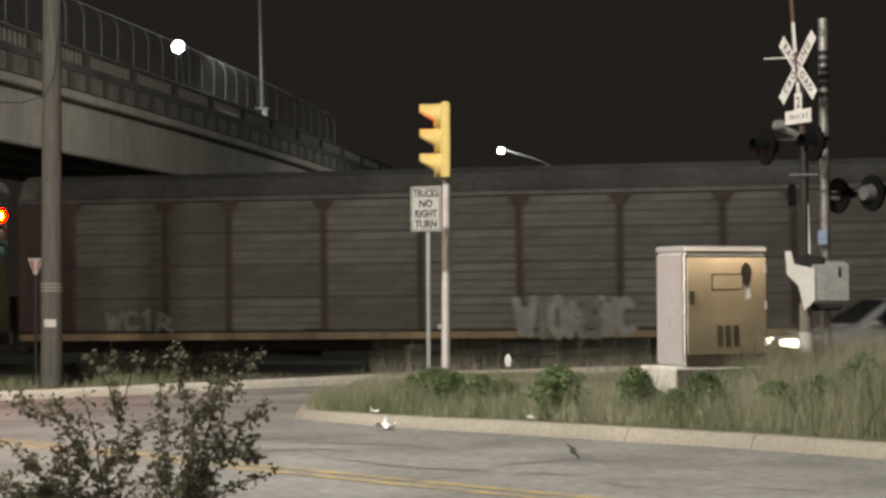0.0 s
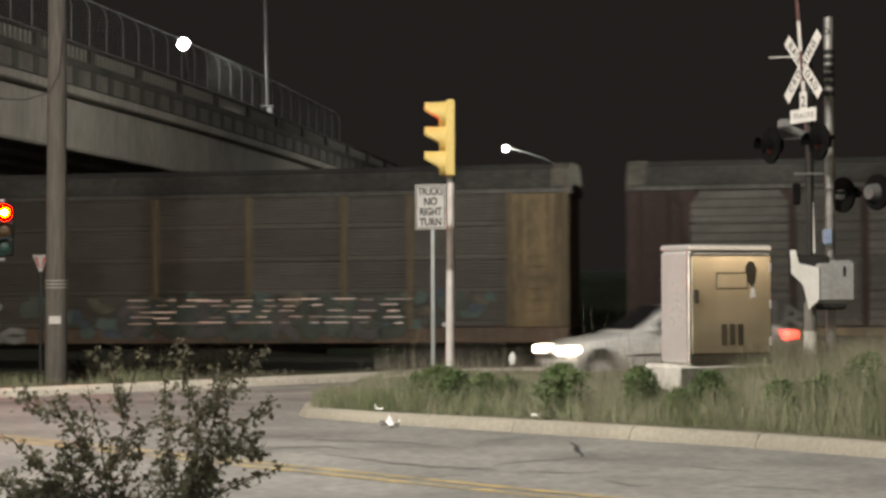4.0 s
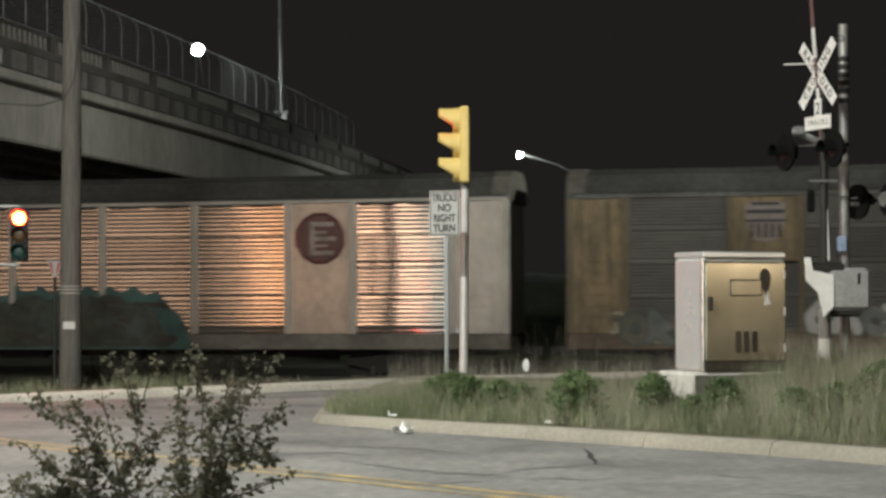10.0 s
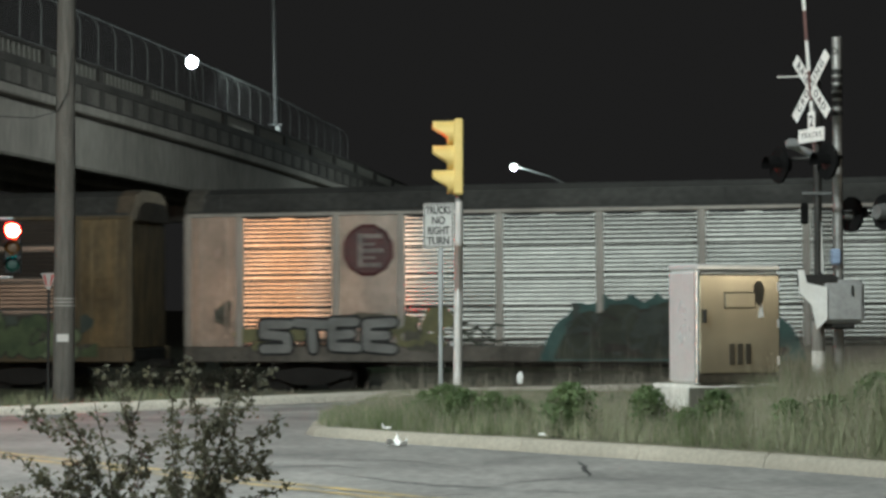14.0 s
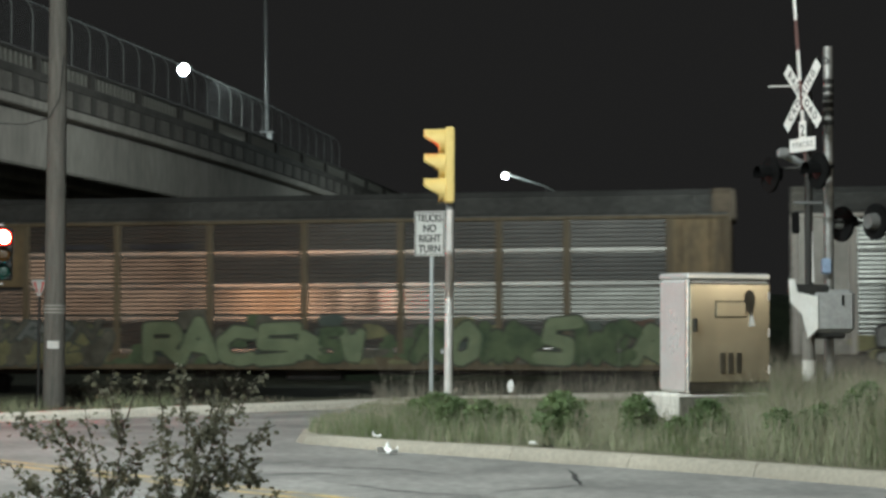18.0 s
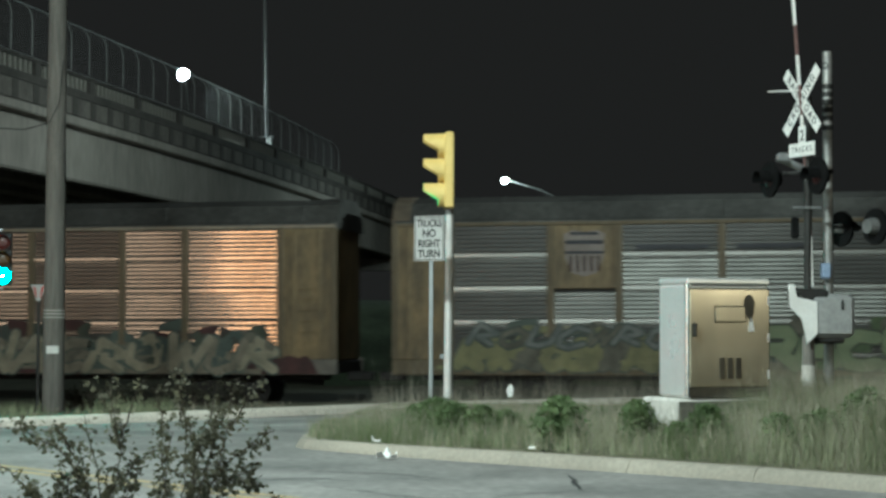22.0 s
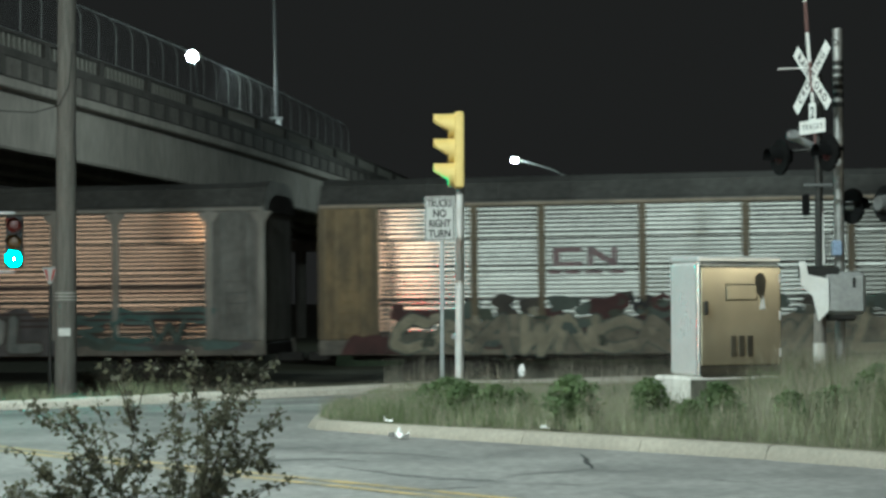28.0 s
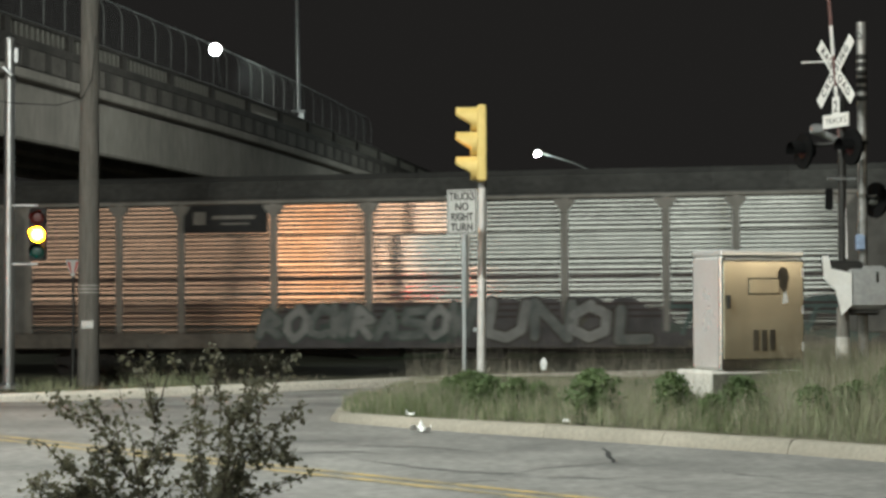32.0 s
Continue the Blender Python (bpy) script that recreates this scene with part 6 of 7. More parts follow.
        g.add([(xa + q, -ya, za + up_), (xa + q, ya, za + up_), (xb + q, yb, zb2 + up_), (xb + q, -yb, zb2 + up_)], [(0, 1, 2, 3)])
        part(nm, g, M_GLASS, v, "dark tinted screen")
    if spec.get("spoiler"):
        sx, sz = spec["spoiler"]
        spo = part("spoiler", Mesh().box((sx - 0.06, 0, sz + 0.035), (0.34, 1.10, 0.05), ch=0.02), paint, v)
        part("brake_lamp", Mesh().box((sx - 0.235, 0, sz + 0.03), (0.03, 0.5, 0.03), ch=0.008), spec["tail_m"], spo, "high red brake lamp")
    part("grille", Mesh().box((spec["body"][0][0] - 0.03, 0, spec["lamp_z"] - 0.1), (0.1, 0.8, 0.14), ch=0.03), M_BLACK, v)
    part("under_tray", Mesh().box((0, 0, spec["body"][3][2] + 0.02), (spec["base"] + 1.2, spec["w"] * 1.6, 0.1), ch=0.03), M_BLACK, v)
    r = spec["r"]
    CAR_WHEELS[v.name] = []
    for ax in spec["axles"]:
        for s in (-1, 1):
            part("wheel_arch", Mesh().tube((ax, s * (spec["w"] - 0.12), r + 0.02), (ax, s * (spec["w"] + 0.004), r + 0.005), r + 0.025, n=24), M_BLACK, v, "dark wheel arch")
            at = pose(ax, s * (spec["w"] - 0.07), r)
            t_ = Mesh().lathe([(r * 0.70, -0.1), (r * 0.92, -0.11), (r, -0.07), (r, 0.07), (r * 0.92, 0.11), (r * 0.70, 0.1)], pose(0, 0, 0, 90), 28)
            tyre = part("wheel", t_, M_TYRE, v, "black tyre on a silver rim", smooth=True, at=at)
            rim = Mesh().lathe([(r * 0.71, -0.1), (r * 0.71, 0.1), (r * 0.64, 0.05)], pose(0, 0, 0, 90), 28)
            for k in range(spec["spokes"]):
                a = 2 * math.pi * k / spec["spokes"]
                for yy in (-0.075, 0.075):
                    rim.box((0.38 * r * math.cos(a), yy, 0.38 * r * math.sin(a)), (r * 0.68, 0.03, r * 0.2), rot=Matrix.Rotation(-a, 3, "Y"), ch=0.008)
            rim.tube((0, -0.095, 0), (0, 0.095, 0), r * 0.16, n=12)
            part("rim", rim, M_RIM, tyre, "silver spoked rim")
            CAR_WHEELS[v.name].append((tyre, Vector((ax, s * (spec["w"] - 0.07), r)), r))
    return v


SEDAN = dict(
    body=[(2.20, 0.55, 0.36, 0.58), (2.15, 0.70, 0.30, 0.67), (2.0, 0.82, 0.24, 0.74), (1.65, 0.90, 0.22, 0.82), (1.0, 0.92, 0.22, 0.90), (0.3, 0.925, 0.22, 0.93), (-0.8, 0.925, 0.22, 0.95), (-1.55, 0.92, 0.23, 0.99), (-1.95, 0.87, 0.26, 0.99), (-2.13, 0.80, 0.32, 0.94), (-2.2, 0.68, 0.40, 0.80)],
    cabin=[(0.92, 0.90), (0.68, 1.05), (0.35, 1.26), (0.08, 1.37), (-0.35, 1.42), (-0.85, 1.40), (-1.2, 1.31), (-1.55, 1.15), (-1.82, 0.98)], belt=0.92, wb=0.84, wt=0.60,
    windows=[[(0.62, 0.94), (0.10, 1.345), (-0.345, 1.39), (-0.35, 0.94)], [(-0.375, 0.94), (-0.37, 1.39), (-0.85, 1.37), (-1.15, 1.22), (-1.25, 0.97)]],
    screens=[((0.83, 0.95), (0.13, 1.36), "windscreen"), ((-1.76, 1.0), (-1.13, 1.34), "rear_window")], mirror=(0.55, 0.98), w=0.925, base=2.82, axles=(1.56, -1.26), r=0.325, spokes=7, trim=M_BLACK,
    lamp_x=2.07, lamp_y=0.62, lamp_z=0.64, lamp_s=(0.24, 0.36, 0.16), lamp_m=M_HEAD, tail_x=-2.13, tail_y=0.68, tail_z=0.80, tail_s=(0.18, 0.32, 0.16), tail_m=M_TAIL, handles=(-0.2, -1.1), seams=(0.62, -0.36, -1.28), molding=True)
SUVSPEC = dict(
    body=[(2.05, 0.58, 0.51, 0.737), (2.01, 0.74, 0.44, 0.832), (1.88, 0.85, 0.38, 0.907), (1.5, 0.91, 0.36, 0.983), (0.9, 0.93, 0.35, 1.087), (0.0, 0.93, 0.35, 1.096), (-1.0, 0.93, 0.36, 1.115), (-1.75, 0.91, 0.39, 1.134), (-2.1, 0.87, 0.44, 1.125), (-2.3, 0.82, 0.51, 1.077), (-2.36, 0.72, 0.56, 0.907)],
    cabin=[(0.95, 1.058), (0.7, 1.191), (0.32, 1.408), (0.02, 1.531), (-0.45, 1.578), (-1.05, 1.578), (-1.55, 1.54), (-1.84, 1.436), (-2.1, 1.096)],
    belt=1.077,
    wb=0.86,
    wt=0.66,
    windows=[[(0.6, 1.106), (0.06, 1.446), (-0.33, 1.484), (-0.335, 1.106)], [(-0.345, 1.106), (-0.34, 1.488), (-1.05, 1.484), (-1.075, 1.125)], [(-1.085, 1.125), (-1.06, 1.484), (-1.4, 1.446), (-1.66, 1.247), (-1.72, 1.153)]], screens=[((0.88, 1.096), (0.08, 1.521), "windscreen"), ((-2.05, 1.153), (-1.78, 1.474), "rear_window")], mirror=(0.58, 1.134), w=0.93, base=2.7, axles=(1.36, -1.42), r=0.395, spokes=9, trim=M_BLACK, lamp_x=1.9, lamp_y=0.7, lamp_z=0.83, lamp_s=(0.34, 0.3, 0.12), lamp_m=M_HEADDIM, tail_x=-2.11, tail_y=0.7, tail_z=1.1, tail_s=(0.24, 0.36, 0.14), tail_m=M_TAIL, handles=(-0.16, -0.92), seams=(0.6, -0.33, -1.1), rails=(0.0, -1.5), skirt=0.22, spoiler=(-1.86, 1.503), crease=(0.86, -1.15, 1.1))
sedan = vehicle("sedan", "silver four-door saloon car with lit headlamps", "car", M_SILVERCAR, SEDAN)
sedan_two = vehicle("sedan", "white saloon car with lit headlamps and tail lamps", "car", M_WHITECAR, SEDAN)
suv = vehicle("suv", "white sport utility vehicle with roof rails and dark windows", "car", M_WHITECAR, SUVSPEC)


# ---- plants and litter ----
def inside(x, y, poly):
    odd = False
    for (xa, ya), (xb, yb) in zip(poly, poly[1:] + poly[:1]):
        if (ya > y) != (yb > y) and x < (xb - xa) * (y - ya) / (yb - ya) + xa:
            odd = not odd
    return odd


def blades(count, seed, pick, height, width, lean):
    """Tapered bent blades: pick gives a root, height its length."""
    r, m = random.Random(seed), Mesh()
    done = 0
    while done < count:
        root = pick(r)
        if root is None:
            continue
        x, y, z = root
        h = height(r, x, y)
        a, b, w = r.uniform(0, 6.28), r.uniform(0, lean) * h, width * r.uniform(0.6, 1.4)
        dx, dy = math.cos(a) * b, math.sin(a) * b
        wa = r.uniform(-0.6, 0.6)
        wx, wy = math.cos(wa) * w, math.sin(wa) * w
        n = len(m.v)
        m.v += [(x - wx, y - wy, z), (x + wx, y + wy, z), (x + dx * 0.4 + wx * 0.7, y + dy * 0.4 + wy * 0.7, z + h * 0.6), (x + dx * 0.4 - wx * 0.7, y + dy * 0.4 - wy * 0.7, z + h * 0.6), (x + dx, y + dy, z + h)]
        m.f += [(n, n + 1, n + 2, n + 3), (n + 3, n + 2, n + 4)]
        m.mi += [0, 0]
        done += 1
    return m


def on_island(r):
    x, y = r.uniform(-1.5, 9.0), r.uniform(11.0, 33.0)
    if x > 0.32 * y + 0.5 or not inside(x, y, ISLAND):
        return None
    xe, ye = 6.0 + (x - 6.0) * 1.016, 24.0 + (y - 24.0) * 1.016
    if not inside(xe, ye, ISLAND):
        return None
    return x, y, island_top(x, y) - 0.02


def turf_height(r, x, y):
    patch = 0.5 + 0.9 * noise.noise(Vector((x * 0.9, y * 0.5, 3.0)))
    tall = 0.11 + 0.15 * max(0.0, patch) + 0.2 * ease((x - 2.2) / 2.0)
    worn = math.exp(-((x - 2.72) / 0.4) ** 2) * ease((y - 19.6) / 0.8) * (1 - ease((y - 22.0) / 0.5))
    return tall * r.uniform(0.5, 1.45) * (1 - 0.6 * ease((y - 20.5) / 3) * (1 - ease((x - 2.4) / 1.5))) * (1 - 0.62 * ease((y - 22.5) / 3) * (1 - ease((x - 3.3) / 0.9))) * (1 - 0.85 * worn)


solid("island_grass", blades(46000, 31, on_island, turf_height, 0.0022, 0.9), M_GRASS, "rough dry green grass on the traffic island", "grass", kind="stuff")
solid("island_straw", blades(17000, 32, on_island, lambda r, x, y: turf_height(r, x, y) * 1.55, 0.0016, 0.7), M_STRAW, "dead pale grass stems among the weeds", "grass", kind="stuff")


def green_spot(r):
    p = on_island(r)
    return p if p and noise.noise(Vector((p[0] * 1.1, p[1] * 0.35, 9.0))) + 0.5 * (1 - ease((p[0] - 0.2) / 2.5)) > r.uniform(0.0, 0.6) else None


solid("island_green_grass", blades(24000, 37, green_spot, lambda r, x, y: turf_height(r, x, y) * 1.1, 0.0026, 0.8), M_GREENGRASS, "fresh green grass in patches on the traffic island", "grass", kind="stuff")


def back_strip(r):
    x = r.uniform(-1.2, 9.5)
    y = r.uniform(27.5, 32.5)
    return (x, y, island_top(x, y) - 0.03) if inside(x, y, ISLAND) else None


def by_cabinet(r):
    x, y = r.uniform(3.2, 5.6), r.uniform(20.3, 21.9)
    return x, y, island_top(x, y) - 0.02


solid("cabinet_grass", blades(6500, 35, by_cabinet, lambda r, x, y: r.uniform(0.08, 0.3), 0.0022, 0.7), M_GRASS, "taller grass before the control cabinet", "grass", kind="stuff")
solid("tall_stalks", blades(1300, 33, back_strip, lambda r, x, y: r.uniform(0.3, 0.7) if r.random() < 0.85 else r.uniform(0.7, 1.25), 0.0013, 0.45), M_STALK, "tall dead stalks behind the signal", "weeds", kind="stuff")


def wisp_spot(r):
    p = on_island(r)
    return p if p and p[1] > 17.5 else None


solid("seed_wisps", blades(3600, 36, wisp_spot, lambda r, x, y: r.uniform(0.22, 0.6) * (0.7 + 0.3 * ease((x - 1.0) / 3)), 0.0016, 0.9), M_STALK, "thin pale seed stalks above the grass", "grass", kind="stuff")


def verge_spot(r):
    x = r.uniform(-9.5, -3.0)
    y = far_curb(x) + r.uniform(0.25, 3.0)
    return x, y, land(x, y) + 0.05


solid("verge_grass", blades(300, 34, verge_spot, lambda r, x, y: r.uniform(0.08, 0.26), 0.007, 0.7), M_STRAW, "low dry grass on the verge by the far kerb", "grass", kind="stuff")


def tuft_spot(r):
    x = r.choice((-8.05, -7.7, -6.3, -5.9, -5.4)) + r.gauss(0, 0.22)
    y = far_curb(x) + r.uniform(0.25, 1.6)
    return x, y, land(x, y) + 0.08


solid("verge_tufts", blades(520, 38, tuft_spot, lambda r, x, y: r.uniform(0.12, 0.42), 0.006, 0.7), M_GRASS, "rough green tufts round the pole on the far verge", "grass", kind="stuff")


def leafy(count, seed, spot, size, droop=0.4, wide=0.28):
    """Scattered pointed leaves, each folded along its middle."""
    r, m = random.Random(seed), Mesh()
    for _ in range(count):
        p = Vector(spot(r))
        s = size * r.uniform(0.6, 1.3)
        q = Euler((r.uniform(-1.0, 1.0), r.uniform(-1.0, 1.0), r.uniform(0, 6.28))).to_matrix()
        pts = [(0, 0, 0), (0.5 * s, wide * s, 0.08 * s), (s, 0, -droop * 0.3 * s), (0.5 * s, -wide * s, 0.08 * s), (0.5 * s, 0, 0)]
        n = len(m.v)
        m.v += [tuple(p + q @ Vector(v)) for v in pts]
        m.f += [(n, n + 4, n + 1), (n + 1, n + 4, n + 2), (n + 2, n + 4, n + 3), (n + 3, n + 4, n)]
        m.mi += [0] * 4
    return m


def weed(x, y, w, h, seed, label):
    w, h = w * 1.25, h * 1.3
    z = island_top(x, y) - 0.02

    def spot(r):
        a, k = r.uniform(0, 6.28), math.sqrt(r.random())
        zz = r.random() ** 1.3
        round_ = math.sqrt(max(0.05, 1 - (1.7 * zz - 0.75) ** 2)) * (0.55 + 0.6 * noise.noise(Vector((2.2 * math.cos(a) + seed, 2.2 * math.sin(a), 3 * zz))) + 0.35)
        return (x + math.cos(a) * k * w * 1.1 * round_, y + math.sin(a) * k * w * 1.1 * round_, z + h * zz * 1.05)
    t = thing("weed", Matrix.Identity(4), label, "weed", "green weeds on the island")
    m = leafy(int(1500 * w * h / 0.06) + 400, seed, spot, 0.042)
    part("leaves", m, M_WEED, t, "small green leaves")
    st = Mesh()
    r = random.Random(seed)
    for _ in range(7):
        a, k = r.uniform(0, 6.28), r.uniform(0.2, 0.8) * w
        st.tube((x, y, z), (x + math.cos(a) * k, y + math.sin(a) * k, z + h * r.uniform(0.6, 1.0)), 0.006, 0.003, n=5)
    tagged(part("stem_tuft", st, M_WEED, t), kind="stuff")


for k, (x, y, w, h) in enumerate(((1.20, 18.6, 0.20, 0.36), (1.97, 18.6, 0.16, 0.34), (0.20, 20.2, 0.20, 0.28), (0.02, 21.0, 0.22, 0.3), (0.50, 20.0, 0.13, 0.26), (2.6, 18.3, 0.18, 0.32), (-0.2, 21.6, 0.16, 0.24), (3.15, 17.6, 0.15, 0.28), (3.6, 17.9, 0.18, 0.3), (2.3, 18.2, 0.10, 0.2), (0.75, 20.2, 0.12, 0.22), (4.15, 19.0, 0.15, 0.36), (4.5, 20.0, 0.2, 0.4))):
    weed(x, y, w, h, 50 + k, "leafy green weed clump on the island edge")

# near shrub: branching stems with small dark leaves
SHRUB_Y = 6.2
bed = Mesh()
for ring_r, ring_z in ((1.0, 0.004), (0.8, 0.03), (0.4, 0.045)):
    bed.v += [(-0.95 + ring_r * 1.15 * math.cos(a) * (1 + 0.12 * math.sin(3 * a)), SHRUB_Y + ring_r * 0.75 * math.sin(a) * (1 + 0.1 * math.cos(5 * a)), land(-0.95, SHRUB_Y) + ring_z) for a in (2 * math.pi * i / 28 for i in range(28))]
bed.f = [(28 * r + i, 28 * r + (i + 1) % 28, 28 * r + 28 + (i + 1) % 28, 28 * r + 28 + i) for r in range(2) for i in range(28)] + [tuple(range(56, 84))]
bed.mi = [0] * len(bed.f)
solid("planting_bed", bed, M_SOIL, "low bed of bare earth under the shrub", "ground", kind="structure", smooth=True)
shrub = thing("shrub", Matrix.Identity(4), "sparse dark shrub with small leaves in front of the road", "shrub")
rs = random.Random(77)
stems, tips = Mesh(), []


def stem(points, rad, thick):
    """A bent stem with short side twigs; leaves later sit close along both."""
    pts = [Vector(p) for p in points]
    line = []
    for a, b in zip(pts, pts[1:]):
        n = max(2, int((b - a).length / 0.028))
        line += [a.lerp(b, i / n) + Vector((rs.gauss(0, 0.003), rs.gauss(0, 0.008), rs.gauss(0, 0.003))) for i in range(n)]
    line.append(pts[-1])
    for i, (a, b) in enumerate(zip(line, line[1:])):
        k = i / len(line)
        stems.tube(a, b, rad * (1 - 0.75 * k), rad * (1 - 0.75 * (k + 1 / len(line))), n=5, caps=False)
        if a.z < 0.6:
            continue
        tips.append((a, thick))
        d = (b - a).normalized()
        for _ in range(1 + int(thick)):
            if rs.random() > 0.35 + 0.4 * thick:
                continue
            side = (d * rs.uniform(0.1, 1.0) + Vector((rs.uniform(-1, 1), rs.uniform(-1.5, 1.5), rs.uniform(-0.4, 0.7)))).normalized()
            e = a + side * rs.uniform(0.015, 0.05)
            stems.tube(a, e, rad * 0.3, rad * 0.12, n=4, caps=False)
            tips.extend([(a.lerp(e, 0.6), thick), (e, thick), (e, thick)])


# each stem: how leafy it is, then its bends (x, z) from its foot to its tip
for thick, *bends in (
    (0.95, (-0.84, 0.45), (-0.82, 0.69), (-0.815, 0.85), (-0.807, 1.04)), (0.8, (-0.85, 0.45), (-0.85, 0.69), (-0.88, 0.86), (-0.885, 1.03)),
    (0.9, (-0.82, 0.45), (-0.79, 0.70), (-0.77, 0.85), (-0.735, 1.02)), (0.7, (-0.83, 0.5), (-0.80, 0.76), (-0.785, 0.92), (-0.80, 1.05)),
    (0.75, (-0.82, 0.6), (-0.76, 0.83), (-0.76, 0.93), (-0.725, 0.98)), (0.8, (-0.85, 0.6), (-0.85, 0.78), (-0.86, 0.9), (-0.83, 1.0)),
    (1.0, (-1.0, 0.45), (-1.06, 0.75), (-1.02, 0.85), (-1.005, 0.945), (-1.01, 1.03)), (0.5, (-1.06, 0.74), (-1.08, 0.9), (-1.12, 1.05)),
    (0.8, (-1.04, 0.80), (-0.95, 0.905), (-0.89, 0.94)), (0.9, (-1.04, 0.80), (-0.97, 0.85), (-0.925, 0.89)), (0.8, (-1.05, 0.62), (-0.99, 0.78), (-0.955, 0.86)),
    (1.1, (-1.0, 0.45), (-1.065, 0.69), (-1.135, 0.835), (-1.215, 0.945), (-1.31, 0.99), (-1.35, 1.025)), (1.0, (-1.18, 0.905), (-1.205, 0.97), (-1.25, 1.02)),
    (0.6, (-1.16, 0.87), (-1.125, 0.92), (-1.11, 0.93)), (1.7, (-1.2, 0.45), (-1.33, 0.69), (-1.40, 0.77)), (1.4, (-1.15, 0.45), (-1.24, 0.73), (-1.32, 0.82)),
    (1.2, (-1.1, 0.45), (-1.18, 0.81), (-1.165, 0.865)), (1.0, (-1.05, 0.45), (-1.155, 0.77), (-1.115, 0.86)), (0.6, (-1.30, 0.79), (-1.365, 0.875), (-1.40, 0.89)),
    (1.9, (-1.2, 0.45), (-1.295, 0.68), (-1.35, 0.735)), (1.9, (-1.25, 0.45), (-1.38, 0.70), (-1.41, 0.755)), (1.7, (-1.1, 0.45), (-1.25, 0.66), (-1.28, 0.74)), (1.5, (-1.1, 0.45), (-1.2, 0.7), (-1.21, 0.79)),
    (1.1, (-0.8, 0.55), (-0.72, 0.83), (-0.655, 0.905), (-0.59, 0.945), (-0.565, 0.962)), (1.1, (-0.78, 0.65), (-0.655, 0.85), (-0.56, 0.882)), (1.0, (-0.66, 0.85), (-0.60, 0.82), (-0.585, 0.805)),
    (0.8, (-0.82, 0.6), (-0.70, 0.722), (-0.575, 0.755)), (0.45, (-0.72, 0.69), (-0.55, 0.762), (-0.478, 0.79)), (0.3, (-0.73, 0.79), (-0.68, 0.93), (-0.685, 1.02)),
    (0.3, (-0.68, 0.93), (-0.655, 1.018), (-0.61, 1.042)), (0.35, (-0.62, 0.93), (-0.56, 0.985), (-0.515, 1.0)),
    (0.5, (-0.807, 1.03), (-0.80, 1.19)), (0.5, (-0.885, 1.02), (-0.90, 1.14)), (0.5, (-0.735, 1.01), (-0.71, 1.15)), (0.45, (-0.80, 1.04), (-0.84, 1.2)), (0.55, (-0.74, 0.95), (-0.67, 1.08), (-0.64, 1.17)), (0.55, (-0.68, 1.0), (-0.60, 1.12), (-0.555, 1.18)), (0.55, (-1.01, 0.98), (-1.07, 1.09), (-1.12, 1.16)), (0.55, (-1.0, 0.98), (-0.96, 1.09), (-0.92, 1.17)), (0.4, (-1.0, 0.95), (-1.03, 1.12), (-1.02, 1.2)),
    (1.0, (-0.79, 0.72), (-0.73, 0.86), (-0.71, 0.97), (-0.69, 1.06)), (1.6, (-1.3, 0.45), (-1.36, 0.62), (-1.33, 0.70)), (1.6, (-1.15, 0.45), (-1.17, 0.62), (-1.15, 0.72)), (1.4, (-1.0, 0.45), (-1.02, 0.62), (-1.0, 0.72)),
    (1.2, (-0.92, 0.45), (-0.965, 0.72), (-0.92, 0.785)), (1.3, (-0.92, 0.45), (-0.905, 0.69), (-0.88, 0.785)), (1.3, (-0.85, 0.45), (-0.79, 0.72), (-0.735, 0.786)),
):
    yy = rs.uniform(-0.08, 0.08)
    if bends[0][1] < 0.5:
        bends.insert(0, (-0.95 + 0.35 * (bends[0][0] + 0.95), 0.0))
    stem([(x, SHRUB_Y + yy * (0.3 + z), z) for x, z in bends], 0.0052 if bends[0][1] == 0 else 0.003, thick)
tagged(part("twig_mass", stems, M_BARK, shrub, "thin brown twigs"), kind="stuff")


def leaf_spot(r):
    p, thick = tips[r.randrange(len(tips))]
    while r.random() > 0.3 + 0.4 * thick:
        p, thick = tips[r.randrange(len(tips))]
    g = 0.008 + 0.005 * thick
    return p + Vector((r.gauss(0, g), r.gauss(0, 2 * g), r.gauss(0, g)))


tagged(part("foliage", leafy(6200, 78, leaf_spot, 0.021, 0.4, 0.40), M_LEAF, shrub, "small dark green leaves"), kind="stuff")


# dark scrub behind the far kerb
def scrub(x, y, w, h, seed):
    z = land(x, y)
    t = thing("scrub_bush", Matrix.Identity(4), "dark leafless scrub bush on the verge before the train", "bush", "scrub on the far verge")
    r = random.Random(seed)
    st, ends = Mesh(), []
    for _ in range(26):
        a, k = r.uniform(0, 6.28), r.uniform(0.2, 1.0) * w
        p = Vector((x + r.uniform(-0.3, 0.3) * w, y + r.uniform(-0.2, 0.2), z))
        q = Vector((x + math.cos(a) * k, y + math.sin(a) * k * 0.5, z + h * r.uniform(0.5, 1.0)))
        mid = (p + q) / 2 + Vector((r.uniform(-0.1, 0.1), 0, r.uniform(0, 0.15)))
        st.tube(p, mid, 0.012, 0.008, n=4, caps=False)
        st.tube(mid, q, 0.008, 0.003, n=4, caps=False)
        ends += [mid, q, (mid + q) / 2]
    tagged(part("twig_mass", st, M_BARK, t), kind="stuff")

    def spot(rr):
        e = ends[rr.randrange(len(ends))]
        return e + Vector((rr.gauss(0, 0.1), rr.gauss(0, 0.08), rr.gauss(0, 0.09)))
    tagged(part("foliage", leafy(420, seed + 1, spot, 0.075), M_DARKSHRUB, t, "small dark leaves"), kind="stuff")


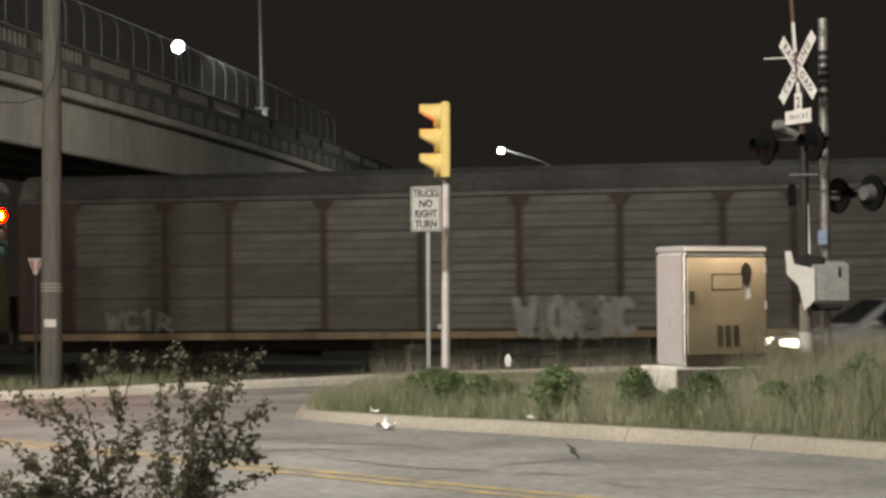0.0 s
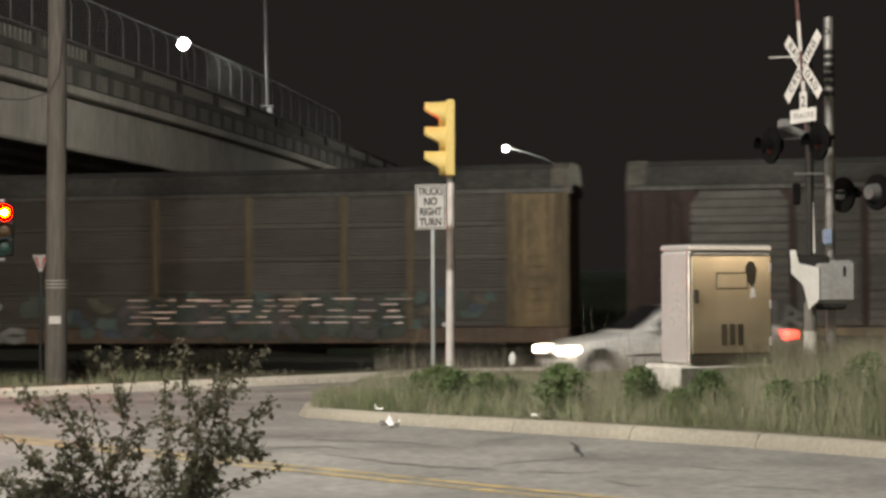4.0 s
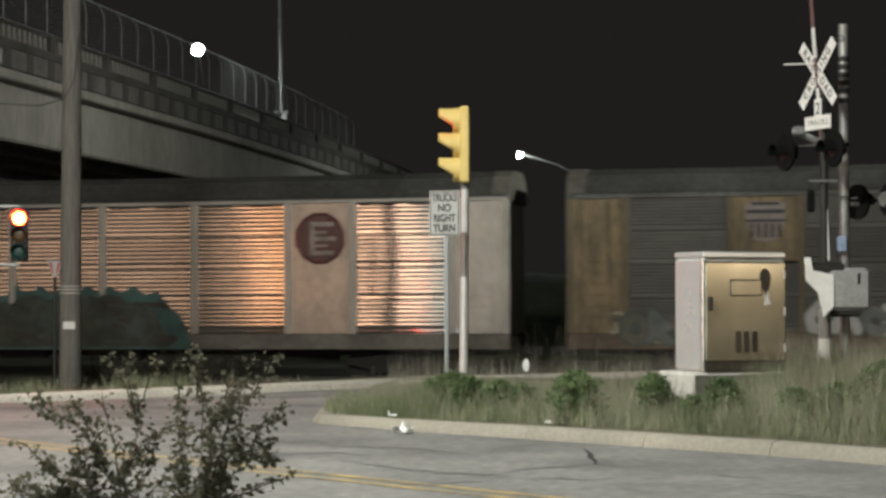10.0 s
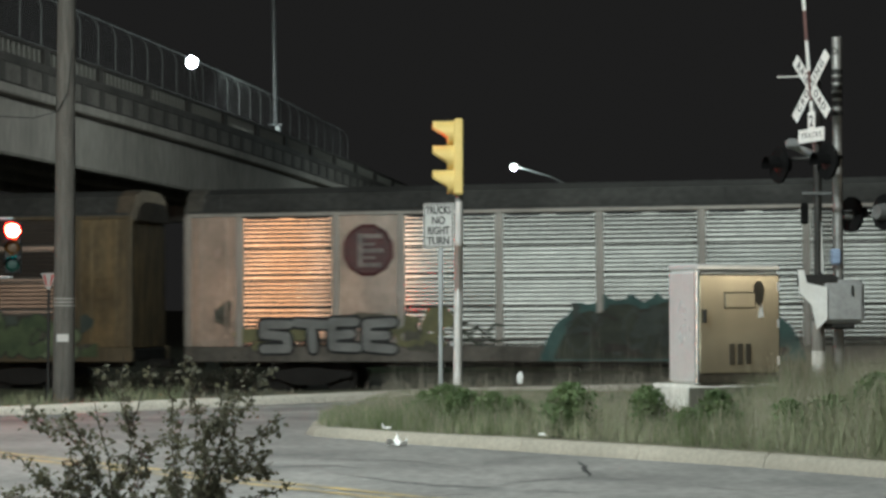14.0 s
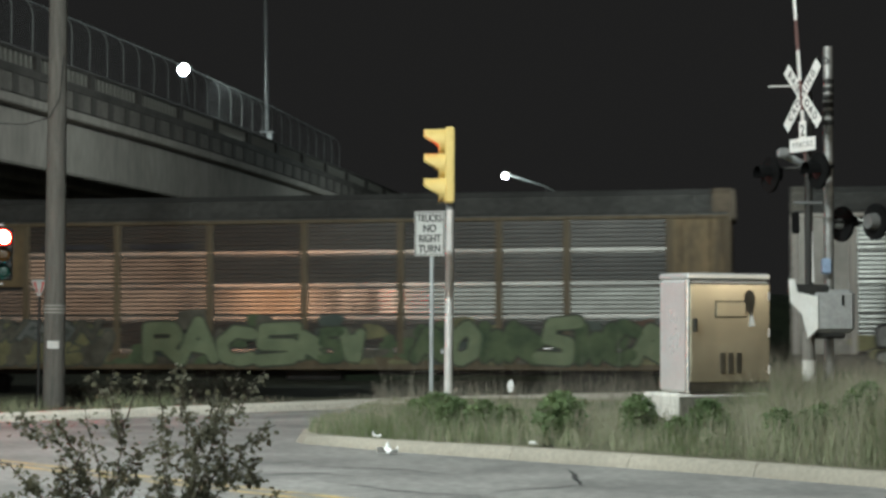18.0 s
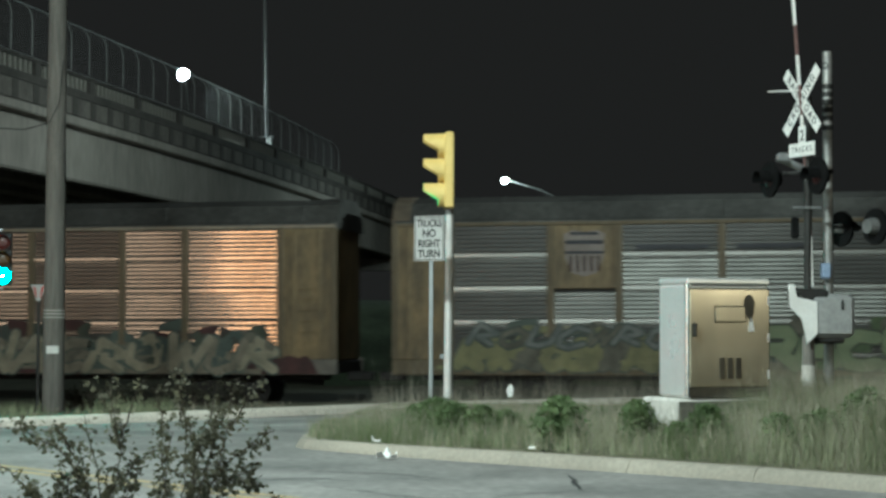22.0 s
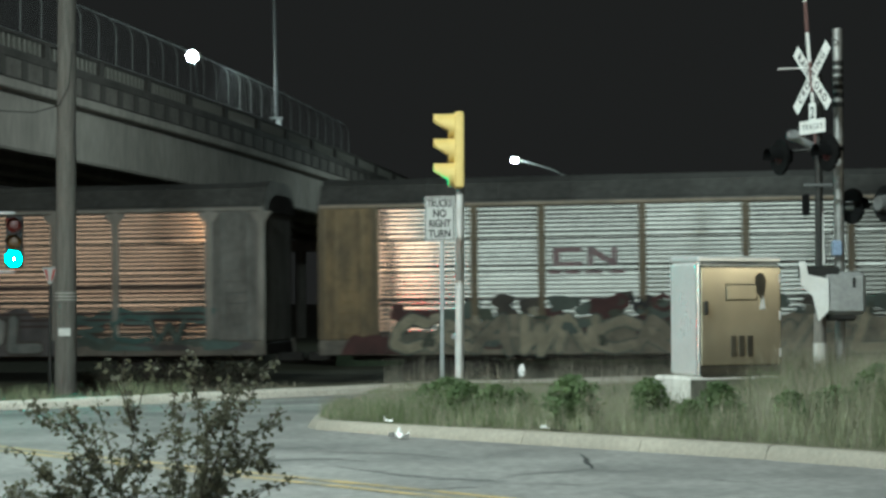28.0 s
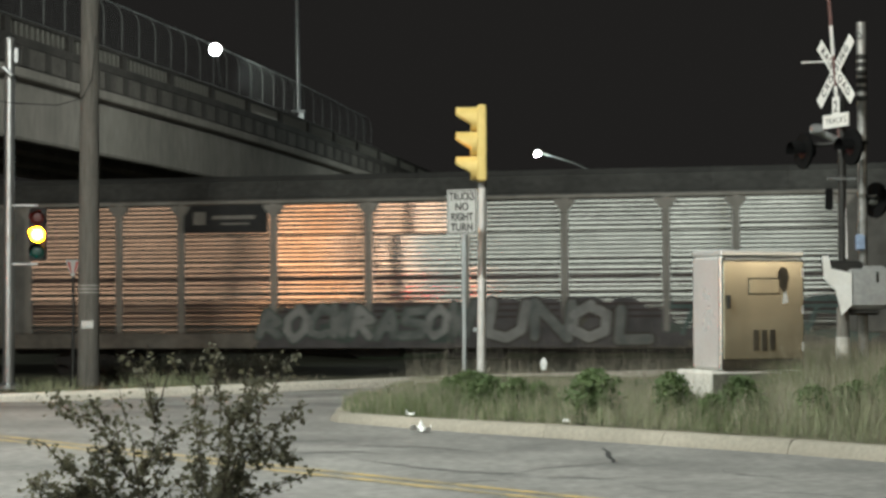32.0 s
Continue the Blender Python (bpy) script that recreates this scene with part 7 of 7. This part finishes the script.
for k, (x, y, w, h) in enumerate(((-6.9, 41.0, 0.7, 0.6), (-6.0, 41.4, 0.8, 0.7), (-5.1, 41.2, 0.8, 0.65), (-4.4, 41.6, 0.6, 0.7), (-7.6, 41.6, 0.5, 0.5))):
    scrub(x, y, w, h, 90 + 3 * k)


def paper(x, y, z, s, seed, label):
    r, m = random.Random(seed), Mesh()
    n = 5
    m.v = [((i / (n - 1) - 0.5) * s, (j / (n - 1) - 0.5) * s * 0.7, abs(r.gauss(0, 0.25)) * s) for j in range(n) for i in range(n)]
    m.f = [(j * n + i, j * n + i + 1, (j + 1) * n + i + 1, (j + 1) * n + i) for j in range(n - 1) for i in range(n - 1)]
    m.mi = [0] * len(m.f)
    solid("litter", m, M_PAPER, label, "litter", "scraps of litter", m=Matrix.Translation((x, y, z)))


paper(-0.47, 18.85, 0.012, 0.2, 1, "crumpled white paper on the road by the kerb")
paper(-0.60, 19.65, 0.125, 0.09, 2, "small white scrap on the island kerb")
paper(0.92, 18.2, 0.15, 0.07, 3, "small pale scrap in the grass")
scrap = Mesh().prism([(-0.03, -0.09), (0.04, -0.08), (0.055, 0.03), (0.03, 0.10), (-0.02, 0.07), (-0.05, 0.0)], pose(0, 0, 0, 75, 0, 10), 0.012)
bag = thing("litter", Matrix.Translation((1.06, 27.4, 0.37)), "pale plastic scrap caught on a tall stalk", "litter", "scraps of litter")
part("scrap", scrap, M_PAPER, bag)
part("stalk", Mesh().tube((0, 0.02, -0.3), (0.01, 0.02, 0.05), 0.006, n=5), M_STRAW, bag)


# ---- what moves ----
LANE = [(60.0, 42.0), (20.0, 38.0), (8.0, 36.2), (4.1, 35.3), (0.5, 34.2), (-3.0, 32.9), (-6.0, 31.6), (-9.0, 30.2), (-14.0, 27.6), (-30.0, 19.0), (-60.0, -2.0)]


NEAR_LANE = [(60.0, 36.0), (20.0, 34.7), (8.0, 34.0), (4.1, 33.7), (0.5, 33.3), (-3.0, 32.8), (-6.0, 32.0), (-9.0, 30.5), (-14.0, 27.6), (-30.0, 19.0), (-60.0, -2.0)]


def lane(d, line):
    """Place and heading d metres along a lane of the side road from its right end."""
    for (xa, ya), (xb, yb) in zip(line, line[1:]):
        ln = math.hypot(xb - xa, yb - ya)
        if d <= ln or (xb, yb) == line[-1]:
            return Vector((xa + (xb - xa) * d / ln, ya + (yb - ya) * d / ln, 0)), math.degrees(math.atan2(yb - ya, xb - xa))
        d -= ln


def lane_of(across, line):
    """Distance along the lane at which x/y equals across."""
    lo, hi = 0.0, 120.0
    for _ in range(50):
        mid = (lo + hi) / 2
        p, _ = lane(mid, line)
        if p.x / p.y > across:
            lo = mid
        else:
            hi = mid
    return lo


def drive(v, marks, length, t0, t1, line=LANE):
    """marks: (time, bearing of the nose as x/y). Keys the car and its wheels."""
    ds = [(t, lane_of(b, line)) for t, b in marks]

    def nose(t):
        if t <= ds[0][0]:
            (ta, da), (tb, db) = ds[0], ds[1]
        elif t >= ds[-1][0]:
            (ta, da), (tb, db) = ds[-2], ds[-1]
        else:
            ta, da, tb, db = next((a[0], a[1], b[0], b[1]) for a, b in zip(ds, ds[1:]) if a[0] <= t <= b[0])
        return da + (db - da) * (t - ta) / (tb - ta)

    def at(t):
        d = nose(min(max(t, t0), t1))
        a, _ = lane(max(0.0, d - 0.9), line)
        b, _ = lane(max(0.0, d - length + 0.9), line)
        a.z, b.z = land(a.x, a.y), land(b.x, b.y)
        c, f = (a + b) / 2, a - b
        return pose(c.x, c.y, c.z, 0, -math.degrees(math.atan2(f.z, math.hypot(f.x, f.y))), math.degrees(math.atan2(f.y, f.x)))
    times = [0.0] + [t0 + 0.1 * i for i in range(int((t1 - t0) / 0.1) + 1)] + [32.0]
    times = sorted({round(t, 3) for t in times if t <= 32})
    walk(v, [(t, at(t)) for t in times])
    n = int((t1 - t0) * FPS)
    for w, c, r in CAR_WHEELS[v.name]:
        rows = [] if t0 <= 0 else [(0.0, Matrix.Translation(c) @ pose(0, 0, 0, 0, math.degrees(nose(t0) / r), 0))]
        for i in range(n + 1):
            t = t0 + i / FPS
            rows.append((t, Matrix.Translation(c) @ pose(0, 0, 0, 0, math.degrees(nose(t) / r), 0)))
        rows.append((32.0, rows[-1][1]))
        walk(w, rows)


def motions():
    marks = [2.0 * i for i in range(17)]
    for k, w in enumerate(WAGONS):
        walk(w, [(t, on_track(wagon_at(k, t))) for t in marks])
    for w, (ws, c) in WHEELSETS:
        walk(ws, [(0.15 * i, Matrix.Translation(c) @ pose(0, 0, 0, 0, math.degrees((wagon_at(0, 0.15 * i) - wagon_at(0, 0)) / 0.46), 0)) for i in range(214)])
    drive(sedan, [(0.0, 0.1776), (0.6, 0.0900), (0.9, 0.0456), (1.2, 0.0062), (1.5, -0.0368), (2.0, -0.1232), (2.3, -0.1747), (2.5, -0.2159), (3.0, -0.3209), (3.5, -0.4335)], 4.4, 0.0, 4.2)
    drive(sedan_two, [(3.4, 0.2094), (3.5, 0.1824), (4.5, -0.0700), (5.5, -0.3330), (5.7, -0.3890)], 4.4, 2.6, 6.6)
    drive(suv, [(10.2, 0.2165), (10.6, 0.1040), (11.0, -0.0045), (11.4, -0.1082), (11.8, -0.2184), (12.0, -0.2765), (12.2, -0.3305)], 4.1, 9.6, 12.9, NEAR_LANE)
    # signal phases: red, then green, then amber
    turn_at = {0: [(18.2, 0, 180)], 1: [(30.35, 180, 360)], 2: [(18.2, 180, 360), (30.35, 360, 540)]}
    for k, ob, c in DRUMS:
        first = turn_at[k][0][1]
        rows = [(0.0, Matrix.Translation(c) @ pose(0, 0, 0, 0, 0, first))]
        for t, a, b in turn_at[k]:
            rows += [(t + i / FPS, Matrix.Translation(c) @ pose(0, 0, 0, 0, 0, a + (b - a) * i / 3)) for i in range(4)]
        rows.append((32.0, Matrix.Translation(c) @ pose(0, 0, 0, 0, 0, turn_at[k][-1][2])))
        walk(ob, rows)


motions()
